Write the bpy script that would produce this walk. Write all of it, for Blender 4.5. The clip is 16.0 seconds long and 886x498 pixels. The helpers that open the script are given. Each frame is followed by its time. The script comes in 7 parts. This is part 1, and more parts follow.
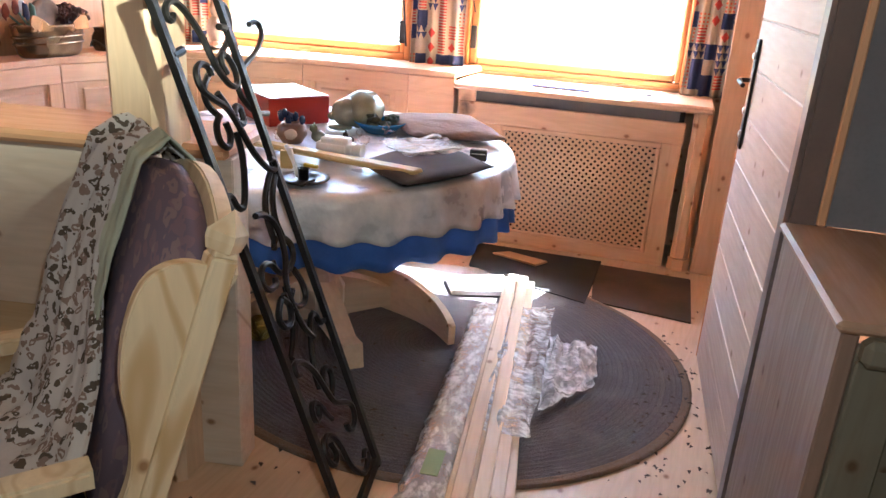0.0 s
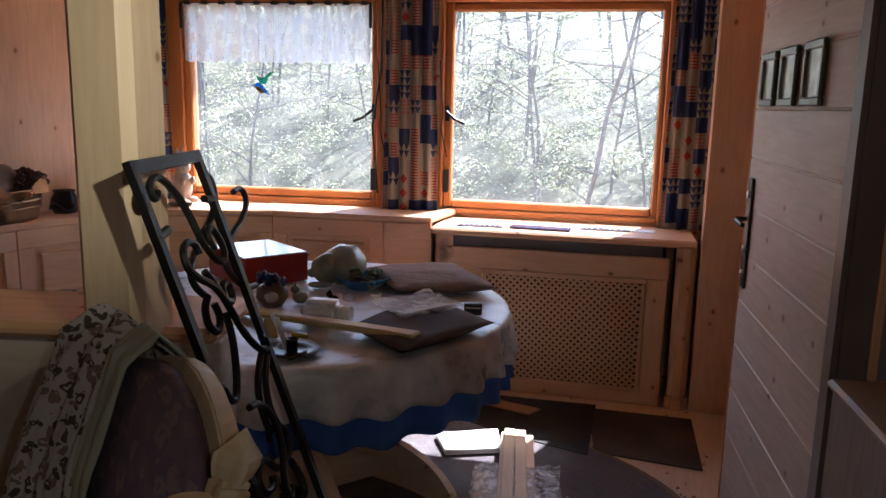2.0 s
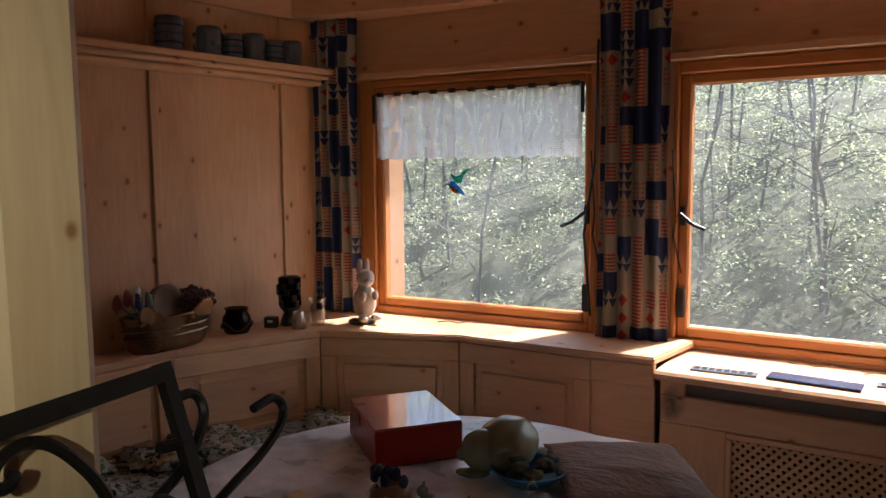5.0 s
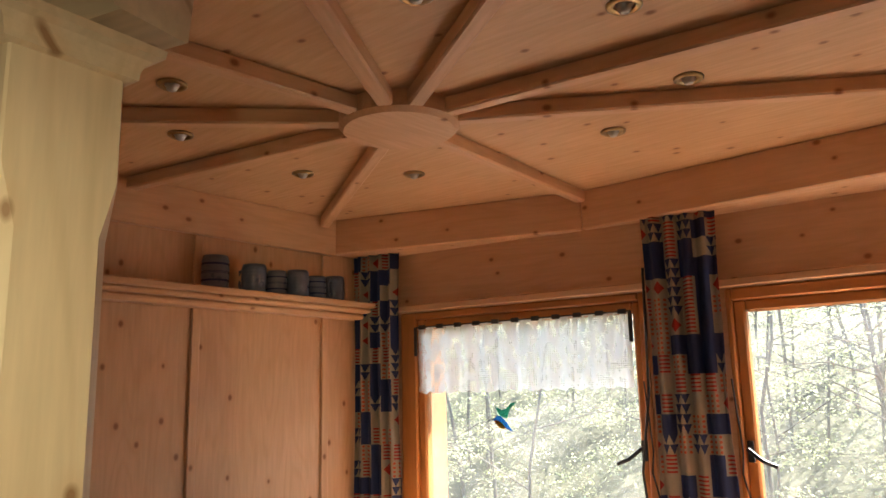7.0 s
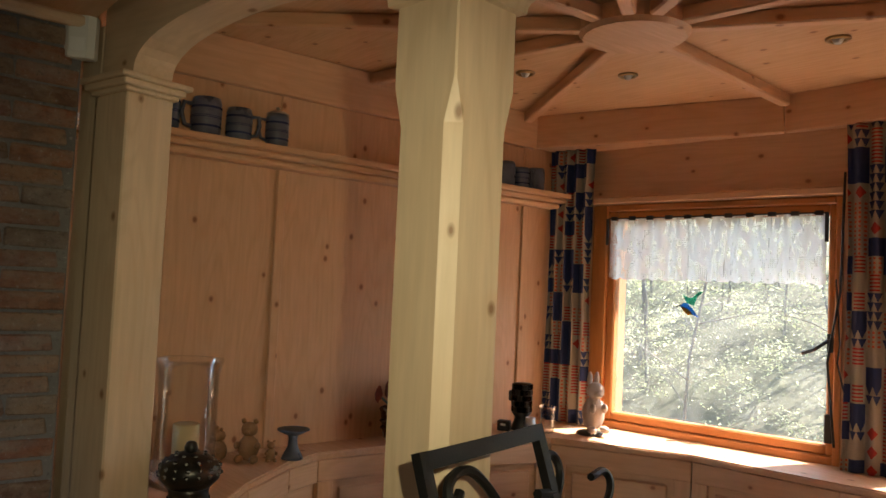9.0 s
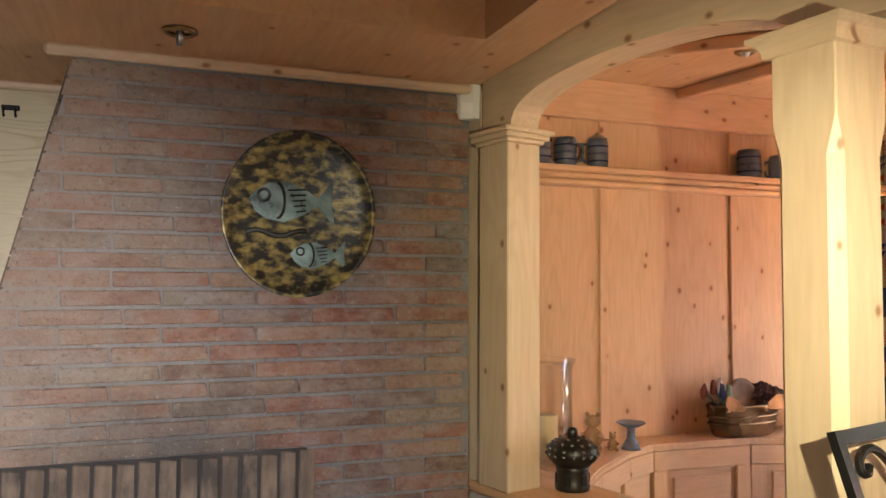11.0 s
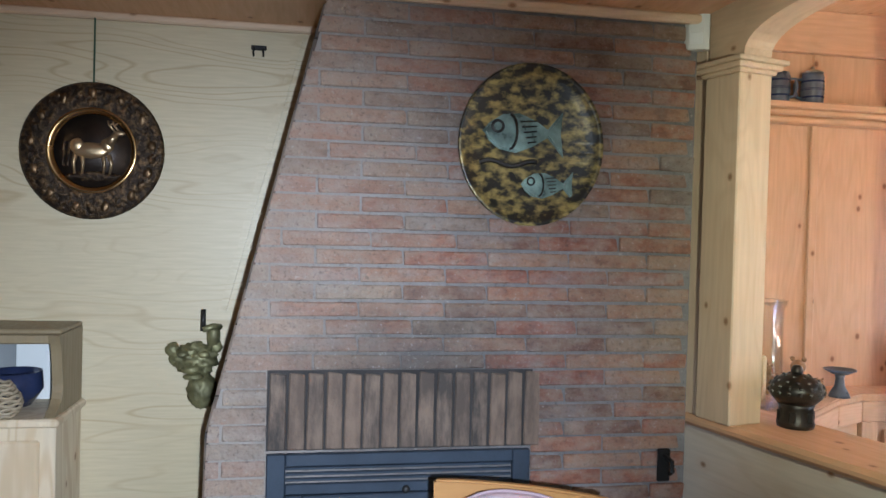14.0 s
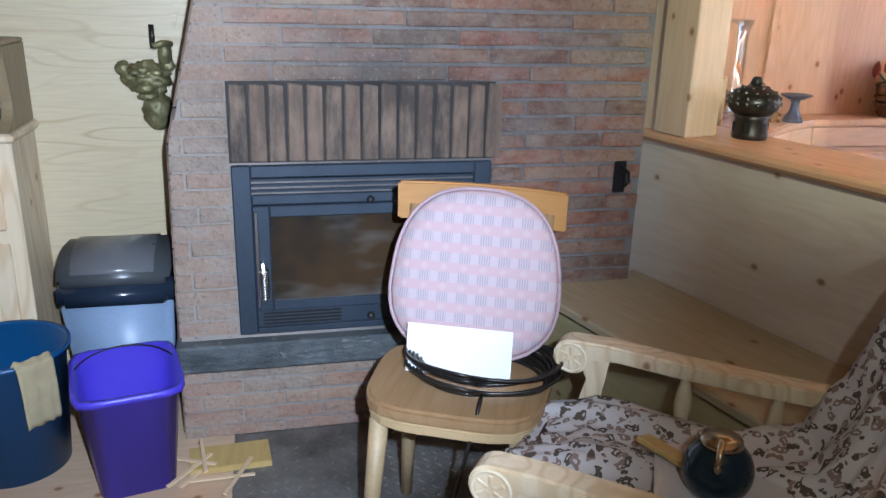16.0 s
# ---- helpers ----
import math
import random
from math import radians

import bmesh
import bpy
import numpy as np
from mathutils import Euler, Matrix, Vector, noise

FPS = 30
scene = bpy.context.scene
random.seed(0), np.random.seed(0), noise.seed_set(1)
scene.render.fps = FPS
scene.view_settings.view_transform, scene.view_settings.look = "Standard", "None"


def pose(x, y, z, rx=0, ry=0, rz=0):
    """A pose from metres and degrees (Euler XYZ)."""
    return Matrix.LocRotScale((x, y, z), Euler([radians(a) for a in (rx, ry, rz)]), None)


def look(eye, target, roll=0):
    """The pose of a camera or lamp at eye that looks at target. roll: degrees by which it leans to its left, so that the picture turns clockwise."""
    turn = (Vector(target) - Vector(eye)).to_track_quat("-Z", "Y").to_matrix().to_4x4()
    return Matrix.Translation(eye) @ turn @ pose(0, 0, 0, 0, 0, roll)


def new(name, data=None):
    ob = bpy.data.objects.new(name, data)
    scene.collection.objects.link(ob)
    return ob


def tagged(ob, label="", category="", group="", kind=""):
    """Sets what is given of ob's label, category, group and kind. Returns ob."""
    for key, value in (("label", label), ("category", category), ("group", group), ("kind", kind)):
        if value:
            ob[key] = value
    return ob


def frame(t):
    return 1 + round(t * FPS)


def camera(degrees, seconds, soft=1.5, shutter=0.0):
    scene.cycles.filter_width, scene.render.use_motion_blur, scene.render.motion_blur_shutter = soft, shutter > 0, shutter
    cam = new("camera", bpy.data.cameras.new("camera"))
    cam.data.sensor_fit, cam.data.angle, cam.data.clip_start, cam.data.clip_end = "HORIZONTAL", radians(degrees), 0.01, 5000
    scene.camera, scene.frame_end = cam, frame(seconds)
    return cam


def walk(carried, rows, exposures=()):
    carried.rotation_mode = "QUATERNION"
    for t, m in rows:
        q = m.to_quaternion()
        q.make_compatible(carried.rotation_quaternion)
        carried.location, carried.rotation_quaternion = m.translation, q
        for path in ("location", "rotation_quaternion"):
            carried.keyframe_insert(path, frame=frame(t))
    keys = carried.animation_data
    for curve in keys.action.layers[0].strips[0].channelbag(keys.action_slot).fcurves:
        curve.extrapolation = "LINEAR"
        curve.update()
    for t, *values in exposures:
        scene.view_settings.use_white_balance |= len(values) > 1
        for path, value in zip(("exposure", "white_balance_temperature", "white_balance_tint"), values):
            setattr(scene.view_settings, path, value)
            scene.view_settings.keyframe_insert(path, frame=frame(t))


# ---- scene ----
cam = camera(59.8, 16.0)
PATH = [
    (0, (-0.092, 0.203, 1.377), (-0.739, 1.965, 0.687), 3.7),
    (0.5, (-0.083, 0.222, 1.393), (-0.77, 2.002, 0.794), 1.9),
    (1, (-0.134, 0.254, 1.421), (-0.834, 2.076, 0.987), -0.2),
    (1.5, (-0.219, 0.278, 1.428), (-0.844, 2.145, 1.075), 1.1),
    (2, (-0.278, 0.336, 1.421), (-0.86, 2.214, 1.055), 1.3),
    (2.5, (-0.296, 0.574, 1.407), (-0.995, 2.397, 0.973), 1.9),
    (3, (-0.292, 0.836, 1.413), (-1.092, 2.591, 0.887), 1.7),
    (3.5, (-0.322, 0.945, 1.423), (-1.15, 2.682, 0.879), 0.8),
    (4, (-0.382, 1.03, 1.456), (-1.233, 2.774, 0.972), 1.2),
    (4.5, (-0.362, 1.159, 1.534), (-1.457, 2.805, 1.226), 0.4),
    (5, (-0.361, 1.233, 1.581), (-1.576, 2.808, 1.373), -0.5),
    (7.3, (-0.437, 1.313, 1.604), (-1.712, 2.794, 2.026), -1.1),
    (7.5, (-0.432, 1.293, 1.602), (-1.735, 2.75, 2.025), -0.2),
    (8, (-0.444, 1.206, 1.581), (-1.894, 2.555, 1.856), 0.5),
    (8.5, (-0.43, 1.057, 1.557), (-1.925, 2.376, 1.711), 1.6),
    (9, (-0.407, 0.848, 1.536), (-1.948, 2.118, 1.639), 2.6),
    (9.5, (-0.354, 0.689, 1.543), (-2.029, 1.78, 1.615), 0.8),
    (10, (-0.269, 0.617, 1.552), (-2.045, 1.533, 1.647), 0.8),
    (10.2, (-0.238, 0.595, 1.552), (-2.045, 1.447, 1.655), 0.4),
    (12.3, (-0.282, 0.211, 1.555), (-2.191, 0.799, 1.655), 1.2),
    (12.5, (-0.281, 0.205, 1.53), (-2.195, 0.774, 1.647), 1.2),
    (13, (-0.267, 0.186, 1.54), (-2.211, 0.647, 1.624), 1.3),
    (13.5, (-0.263, 0.164, 1.517), (-2.233, 0.513, 1.535), 1.2),
    (14, (-0.258, 0.179, 1.483), (-2.227, 0.531, 1.445), 1.5),
    (14.5, (-0.269, 0.172, 1.442), (-2.219, 0.601, 1.319), 1.7),
    (15, (-0.265, 0.177, 1.382), (-2.176, 0.658, 1.038), 2.6),
    (15.5, (-0.262, 0.17, 1.355), (-2.142, 0.621, 0.846), 2.5),
    (16, (-0.246, 0.173, 1.326), (-2.093, 0.619, 0.702), 1.6),
]
EXPOSURES = [(0, 4.7, 5300, 13), (0.5, 4.35, 5300, 14), (1.0, 3.2, 5400, 15), (1.5, 2.3, 5600, 22), (2.0, 2.2, 5600, 21), (2.5, 2.4, 5500, 20),
             (3.5, 2.95, 5500, 19), (4.0, 2.7, 5700, 18), (4.5, 1.9, 5900, 17), (5.0, 1.35, 6100, 15), (7.5, 2.55, 6800, 12), (8.5, 2.1, 6600, 12),
             (9.5, 2.45, 6900, 16), (10.0, 2.9, 7200, 17), (12.5, 4.5, 5300, 14), (13.5, 4.0, 5250, 11), (15.0, 4.3, 5200, 10), (16.0, 4.25, 5100, 11)]
walk(cam, [(t, look(eye, target, roll)) for t, eye, target, roll in PATH], EXPOSURES)

# ---- world, sun, lamps ----
world = bpy.data.worlds.new("sky")
scene.world = world
world.use_nodes = True
_nt = world.node_tree
_sky = _nt.nodes.new("ShaderNodeTexSky")
_sky.sky_type, _sky.sun_disc = "NISHITA", False
_sky.sun_elevation, _sky.sun_rotation = radians(54), radians(17)
_bg = _nt.nodes["Background"]
_bg.inputs["Strength"].default_value = 0.15
_nt.links.new(_sky.outputs[0], _bg.inputs["Color"])
sun_lamp = bpy.data.lights.new("sun", "SUN")
sun_lamp.energy, sun_lamp.angle, sun_lamp.color = 5.0, radians(0.5), (1.0, 0.95, 0.86)
new("sun", sun_lamp).matrix_world = look((3.2, 10.6, 15.4), (0.0, 0.0, 0.0))


def area_lamp(name, m, w, h, energy, color):
    lamp = bpy.data.lights.new(name, "AREA")
    lamp.shape, lamp.size, lamp.size_y, lamp.energy, lamp.color = "RECTANGLE", w, h, energy, color
    ob = new(name, lamp)
    ob.matrix_world = m
    return ob


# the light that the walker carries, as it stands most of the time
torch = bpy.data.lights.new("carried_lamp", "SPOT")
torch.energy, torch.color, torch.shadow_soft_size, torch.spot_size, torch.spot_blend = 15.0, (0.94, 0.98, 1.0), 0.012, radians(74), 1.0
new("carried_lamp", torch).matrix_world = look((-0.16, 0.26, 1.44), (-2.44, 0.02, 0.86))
# added point fill for the carried lamp's wide scatter
spill = bpy.data.lights.new("carried_lamp_fill", "POINT")
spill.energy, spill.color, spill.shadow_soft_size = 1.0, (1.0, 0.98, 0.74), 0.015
new("carried_lamp_fill", spill).matrix_world = pose(-0.10, 0.30, 1.52)

# added spot for the carried light on the posts, from the bay's opening
glow = bpy.data.lights.new("carried_lamp_post_fill", "SPOT")
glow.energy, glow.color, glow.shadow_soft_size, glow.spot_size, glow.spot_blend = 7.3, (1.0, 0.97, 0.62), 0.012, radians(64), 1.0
new("carried_lamp_post_fill", glow).matrix_world = look((-0.43, 1.02, 1.62), (-1.72, 1.70, 1.55))

# ---- node materials ----


class Nodes:
    """Short hand for building one node material."""

    def __init__(self, name, rough=0.6, metal=0.0):
        self.mat = bpy.data.materials.new(name)
        self.mat.use_nodes = True
        self.t = self.mat.node_tree
        self.b = self.t.nodes["Principled BSDF"]
        self.b.inputs["Roughness"].default_value = rough
        self.b.inputs["Metallic"].default_value = metal

    def node(self, kind, **values):
        n = self.t.nodes.new("ShaderNode" + kind)
        for k, v in values.items():
            self.put(n.inputs[k.replace("_", " ")], v)
        return n

    def put(self, socket, v):
        if isinstance(v, bpy.types.NodeSocket):
            self.t.links.new(v, socket)
        else:
            if isinstance(v, tuple) and len(v) == 3 and len(socket.default_value) == 4:
                v = (*v, 1.0)
            socket.default_value = v

    def math(self, op, a, b=0.0, c=0.0):
        n = self.t.nodes.new("ShaderNodeMath")
        n.operation = op
        for s, v in zip(n.inputs, (a, b, c)):
            self.put(s, v)
        return n.outputs[0]

    def mix(self, f, a, b):
        n = self.t.nodes.new("ShaderNodeMix")
        n.data_type = "RGBA"
        self.put(n.inputs[0], f), self.put(n.inputs[6], a), self.put(n.inputs[7], b)
        return n.outputs[2]

    def ramp(self, f, lo, hi):
        n = self.t.nodes.new("ShaderNodeMapRange")
        self.put(n.inputs[0], f)
        n.inputs[1].default_value, n.inputs[2].default_value = lo, hi
        return n.outputs[0]

    def coords(self, scale=(1, 1, 1), random_shift=False):
        c = self.t.nodes.new("ShaderNodeTexCoord").outputs["Object"]
        if random_shift:
            r = self.t.nodes.new("ShaderNodeObjectInfo").outputs["Random"]
            v = self.t.nodes.new("ShaderNodeVectorMath")
            v.operation = "MULTIPLY_ADD"
            k = self.t.nodes.new("ShaderNodeCombineXYZ")
            for s in k.inputs:
                self.t.links.new(self.math("MULTIPLY", r, 17.0), s)
            self.t.links.new(c, v.inputs[0])
            v.inputs[1].default_value = (1, 1, 1)
            self.t.links.new(k.outputs[0], v.inputs[2])
            c = v.outputs[0]
        m = self.t.nodes.new("ShaderNodeMapping")
        m.inputs["Scale"].default_value = scale
        self.t.links.new(c, m.inputs[0])
        return m.outputs[0]

    def noise(self, vec, scale, detail=3.0, rough=0.55):
        return self.node("TexNoise", Vector=vec, Scale=scale, Detail=detail, Roughness=rough).outputs["Fac"]

    def bump(self, height, strength=0.3, distance=0.002):
        n = self.node("Bump", Height=height, Strength=strength, Distance=distance)
        self.t.links.new(n.outputs[0], self.b.inputs["Normal"])

    def color(self, v):
        self.put(self.b.inputs["Base Color"], v)

    def rough(self, v):
        self.put(self.b.inputs["Roughness"], v)


def tint(c, k):
    return tuple(min(1.0, x * k) for x in c)


def pine(name, c, axis="z", rough=0.5, knots=True, grain=1.0, scorch=False):
    """Pine boards: streaks along the grain, growth rings, scattered knots; scorch: a black mark near the corner."""
    n = Nodes(name, rough)
    long = {"x": (1.2, 14, 14), "y": (14, 1.2, 14), "z": (14, 14, 1.2)}[axis]
    soft = {"x": (0.35, 2.2, 2.2), "y": (2.2, 0.35, 2.2), "z": (2.2, 2.2, 0.35)}[axis]
    streak = n.noise(n.coords(long), 5.0, 4.0)
    wide = n.noise(n.coords(soft, True), 2.0, 2.0)
    ring = n.math("SINE", n.math("MULTIPLY", wide, 85.0))
    ringf = n.math("MULTIPLY", n.ramp(ring, 0.1, 1.0), 0.16 * grain)
    col = n.mix(n.ramp(streak, 0.3, 0.75), tint(c, 1.06), tint(c, 0.92))
    col = n.mix(ringf, col, (c[0] * 0.72, c[1] * 0.6, c[2] * 0.45))
    col = n.mix(n.math("MULTIPLY", n.ramp(n.noise(n.coords((1, 1, 1)), 1.7, 2.0), 0.45, 0.75), 0.35), col, (c[0] * 0.8, c[1] * 0.68, c[2] * 0.55))
    if knots:
        sep = n.node("SeparateXYZ", Vector=n.coords((1, 1, 1), True))
        ax = "xyz".index(axis)
        a, b = [q for q in range(3) if q != ax]
        flat = n.node("CombineXYZ", X=n.math("ADD", sep.outputs[a], sep.outputs[b]), Y=n.math("MULTIPLY", sep.outputs[ax], 0.75))
        v = n.node("TexVoronoi", Vector=flat.outputs[0], Scale=7.5)
        v.voronoi_dimensions = "2D"
        size = n.math("MULTIPLY", n.node("TexWhiteNoise", Vector=v.outputs["Position"]).outputs["Value"], 0.072)
        hit = n.math("SUBTRACT", 1.0, n.ramp(n.math("SUBTRACT", v.outputs["Distance"], size), -0.03, 0.03))
        hit = n.math("MULTIPLY", hit, n.math("GREATER_THAN", size, 0.045))
        halo = n.math("SUBTRACT", 1.0, n.ramp(n.math("SUBTRACT", v.outputs["Distance"], size), -0.02, 0.16))
        col = n.mix(n.math("MULTIPLY", n.math("MULTIPLY", halo, n.math("GREATER_THAN", size, 0.045)), 0.22), col, (c[0] * 0.8, c[1] * 0.55, c[2] * 0.35))
        col = n.mix(n.math("MULTIPLY", hit, 0.85), col, (c[0] * 0.34, c[1] * 0.19, c[2] * 0.10))
    if scorch:
        sep = n.node("SeparateXYZ", Vector=n.coords())
        dx, dz = n.math("SUBTRACT", sep.outputs[0], 0.045), n.math("SUBTRACT", sep.outputs[2], 0.70)
        d = n.math("SQRT", n.math("ADD", n.math("MULTIPLY", dx, dx), n.math("MULTIPLY", n.math("MULTIPLY", dz, dz), 0.4)))
        d = n.math("ADD", d, n.math("MULTIPLY", n.noise(n.coords(), 22.0, 4.0), 0.06))
        col = n.mix(n.math("MULTIPLY", n.ramp(d, 0.085, 0.035), 0.85), col, (0.03, 0.022, 0.018))
    n.color(col)
    n.rough(n.ramp(streak, -1.2 * (1 - rough), 1.6))
    n.bump(n.math("ADD", streak, n.math("MULTIPLY", ring, 0.3)), 0.12, 0.001)
    return n.mat


def plain(name, c, rough=0.5, metal=0.0, vary=0.2, scale=12.0, bump=0.15):
    """One paint, plastic, cloth or metal with blotches and fine grain."""
    n = Nodes(name, rough, metal)
    big = n.noise(n.coords(), scale * 0.25, 3.0)
    fine = n.noise(n.coords(), scale * 8, 3.0)
    col = n.mix(n.ramp(big, 0.3, 0.7), tint(c, 1 - vary), tint(c, 1 + vary * 0.6))
    col = n.mix(n.math("MULTIPLY", n.ramp(fine, 0.45, 0.75), vary), col, tint(c, 0.6))
    n.color(col)
    n.rough(n.math("ADD", rough - 0.1, n.math("MULTIPLY", big, 0.2)))
    n.bump(fine, bump, 0.001)
    return n.mat


def glass(name, c=(0.95, 0.97, 0.96), rough=0.0, thin=False):
    n = Nodes(name, rough)
    n.color(c)
    n.b.inputs["Transmission Weight"].default_value = 1.0
    n.b.inputs["IOR"].default_value = 1.03 if thin else 1.16
    if thin:   # a film of dust on the outside
        dust = n.math("ADD", 0.012, n.math("MULTIPLY", n.ramp(n.noise(n.coords(), 3.0, 5.0), 0.4, 0.8), 0.04))
        tl, m = n.node("BsdfTranslucent", Color=(0.8, 0.8, 0.78)), n.node("MixShader", Fac=dust)
        n.t.links.new(n.b.outputs[0], m.inputs[1]), n.t.links.new(tl.outputs[0], m.inputs[2])
        n.t.links.new(m.outputs[0], n.t.nodes["Material Output"].inputs["Surface"])
    return n.mat


def clear_glass(name, c):
    """Thin clear glass: lets the view through, with a glossy skin."""
    n = Nodes(name, 0.05)
    tr, gl, fr = n.node("BsdfTransparent", Color=c), n.node("BsdfGlossy", Roughness=0.03), n.node("Fresnel", IOR=1.5)
    m = n.node("MixShader", Fac=n.math("MULTIPLY", fr.outputs[0], 0.4))
    n.t.links.new(tr.outputs[0], m.inputs[1]), n.t.links.new(gl.outputs[0], m.inputs[2])
    n.t.links.new(m.outputs[0], n.t.nodes["Material Output"].inputs["Surface"])
    return n.mat


def chaikin(pts, times=2):
    """Rounds off an open line of points."""
    for _ in range(times):
        out = [pts[0]]
        for (x0, y0), (x1, y1) in zip(pts, pts[1:]):
            out += [(x0 * 0.75 + x1 * 0.25, y0 * 0.75 + y1 * 0.25), (x0 * 0.25 + x1 * 0.75, y0 * 0.25 + y1 * 0.75)]
        pts = out + [pts[-1]]
    return pts


PINE = (0.67, 0.40, 0.23)
PALE = (0.70, 0.53, 0.365)
M_pine_x, M_pine_y, M_pine_z = (pine("pine_" + a, PINE, a) for a in "xyz")
M_pale_x, M_pale_y, M_pale_z = (pine("pale_pine_" + a, PALE, a) for a in "xyz")
M_ceil = pine("ceiling_pine", (0.65, 0.39, 0.205), "x")
M_frame_x, M_frame_z = (pine("stained_frame_" + a, (0.56, 0.22, 0.06), a, 0.35, False) for a in "xz")
M_white_wood = pine("whitewashed_boards", (0.62, 0.50, 0.38), "z", 0.45)


def flat_sawn(name, c):
    """Waxed veneer: cathedral grain lying along y, in belts with plain wood between them."""
    n = Nodes(name, 0.38)
    hill = n.noise(n.coords((1.0, 0.5, 2.6)), 1.9, 2.0, 0.4)
    line = n.math("ABSOLUTE", n.math("SUBTRACT", n.math("FRACT", n.math("MULTIPLY", hill, 20.0)), 0.5))
    belt = n.ramp(n.noise(n.coords((0.2, 0.25, 2.2)), 1.7, 2.0), 0.44, 0.60)
    fine = n.noise(n.coords((30, 2, 30)), 4.0, 3.0)
    blotch = n.noise(n.coords(), 2.0, 3.0)
    col = n.mix(n.ramp(fine, 0.3, 0.7), tint(c, 1.05), tint(c, 0.92))
    col = n.mix(n.math("MULTIPLY", n.math("MULTIPLY", n.ramp(line, 0.16, 0.02), belt), 0.5), col, (c[0] * 0.62, c[1] * 0.50, c[2] * 0.36))
    col = n.mix(n.math("MULTIPLY", n.ramp(blotch, 0.5, 0.75), 0.25), col, (c[0] * 0.8, c[1] * 0.76, c[2] * 0.62))
    n.color(col)
    n.rough(n.ramp(fine, -0.6, 1.9))
    n.bump(fine, 0.1, 0.001)
    return n.mat


M_dishwall = flat_sawn("waxed_spruce", (0.58, 0.49, 0.315))
M_chair_wood = pine("chair_pine", (0.71, 0.60, 0.42), "z", 0.45, True, 3.4)
M_wing = pine("striped_pine", (0.72, 0.60, 0.41), "z", 0.45, True, 6.0)
M_old_wood = pine("brown_beech", (0.33, 0.21, 0.10), "x", 0.4, False, 2.0)
M_iron = plain("wrought_iron", (0.025, 0.024, 0.024), 0.45, 0.6, 0.3, 30, 0.3)
M_black = plain("black_plastic", (0.02, 0.02, 0.02), 0.45)
M_stove = plain("stove_steel", (0.045, 0.06, 0.085), 0.5, 0.4, 0.3, 10)


def slate():
    """Rough-split slate with pale scuffs and ash."""
    n = Nodes("slate", 0.5)
    cloud, scuff = n.noise(n.coords((1, 1, 2)), 9.0, 5.0, 0.65), n.noise(n.coords((1, 1, 3)), 26.0, 6.0, 0.7)
    col = n.mix(n.ramp(cloud, 0.35, 0.7), (0.05, 0.06, 0.066), (0.15, 0.165, 0.17))
    col = n.mix(n.math("MULTIPLY", n.ramp(scuff, 0.56, 0.70), 0.7), col, (0.34, 0.35, 0.35))
    n.color(col)
    n.rough(n.ramp(cloud, -0.2, 1.2))
    n.bump(n.math("ADD", cloud, scuff), 1.0, 0.012)
    return n.mat


M_slate = slate()
M_white = plain("white_plastic", (0.78, 0.78, 0.76), 0.4, 0.0, 0.05)
M_paper = plain("white_paper", (0.85, 0.85, 0.85), 0.7, 0.0, 0.03)
M_glass = glass("window_glass", thin=True)
M_brass = plain("brass", (0.42, 0.30, 0.15), 0.3, 1.0, 0.3)
M_steel = plain("steel", (0.5, 0.5, 0.5), 0.3, 1.0, 0.2)
# near-black, painted in where slots and hollows lie in shade
M_gap_shade = plain("gap_shade", (0.015, 0.012, 0.01), 0.9)
M_plaster = plain("plaster", (0.20, 0.17, 0.13), 0.9)
M_red = plain("red_box_paint", (0.33, 0.022, 0.012), 0.3, 0.0, 0.15)
M_blue_cloth = plain("blue_cloth", (0.04, 0.13, 0.50), 0.8, 0.0, 0.25, 30)

# ---- building helpers ----


def thing(name, m, label, category, group="", kind=""):
    ob = new(name)
    ob.matrix_world = m
    return tagged(ob, label, category, group, kind)


def part(name, bm, material, parent=None, label="", smooth=False, m=None):
    """Links a bmesh as one mesh object, under a thing or part if one is given."""
    bmesh.ops.recalc_face_normals(bm, faces=bm.faces)
    me = bpy.data.meshes.new(name)
    bm.to_mesh(me)
    bm.free()
    if smooth:
        for p in me.polygons:
            p.use_smooth = True
    me.materials.append(material)
    ob = new(name, me)
    ob.parent = parent
    if m is not None:
        ob.matrix_basis = m
    return tagged(ob, label)


def box(a, b, bevel=0.0, bm=None, m=None, seg=1):
    """A box from corner a to corner b."""
    bm = bm or bmesh.new()
    r = bmesh.ops.create_cube(bm, size=1.0)
    a, b = Vector(a), Vector(b)
    vs = r["verts"]
    for v in vs:
        v.co = Vector([(a[i] + b[i]) / 2 + v.co[i] * (b[i] - a[i]) for i in range(3)])
    if bevel:
        es = list({e for v in vs for e in v.link_edges})
        vs = list({v for f in bmesh.ops.bevel(bm, geom=es, offset=bevel, segments=seg, affect="EDGES", clamp_overlap=True)["faces"] for v in f.verts} | {v for v in vs if v.is_valid})
    if m is not None:
        bmesh.ops.transform(bm, matrix=m, verts=[v for v in vs if v.is_valid])
    return bm


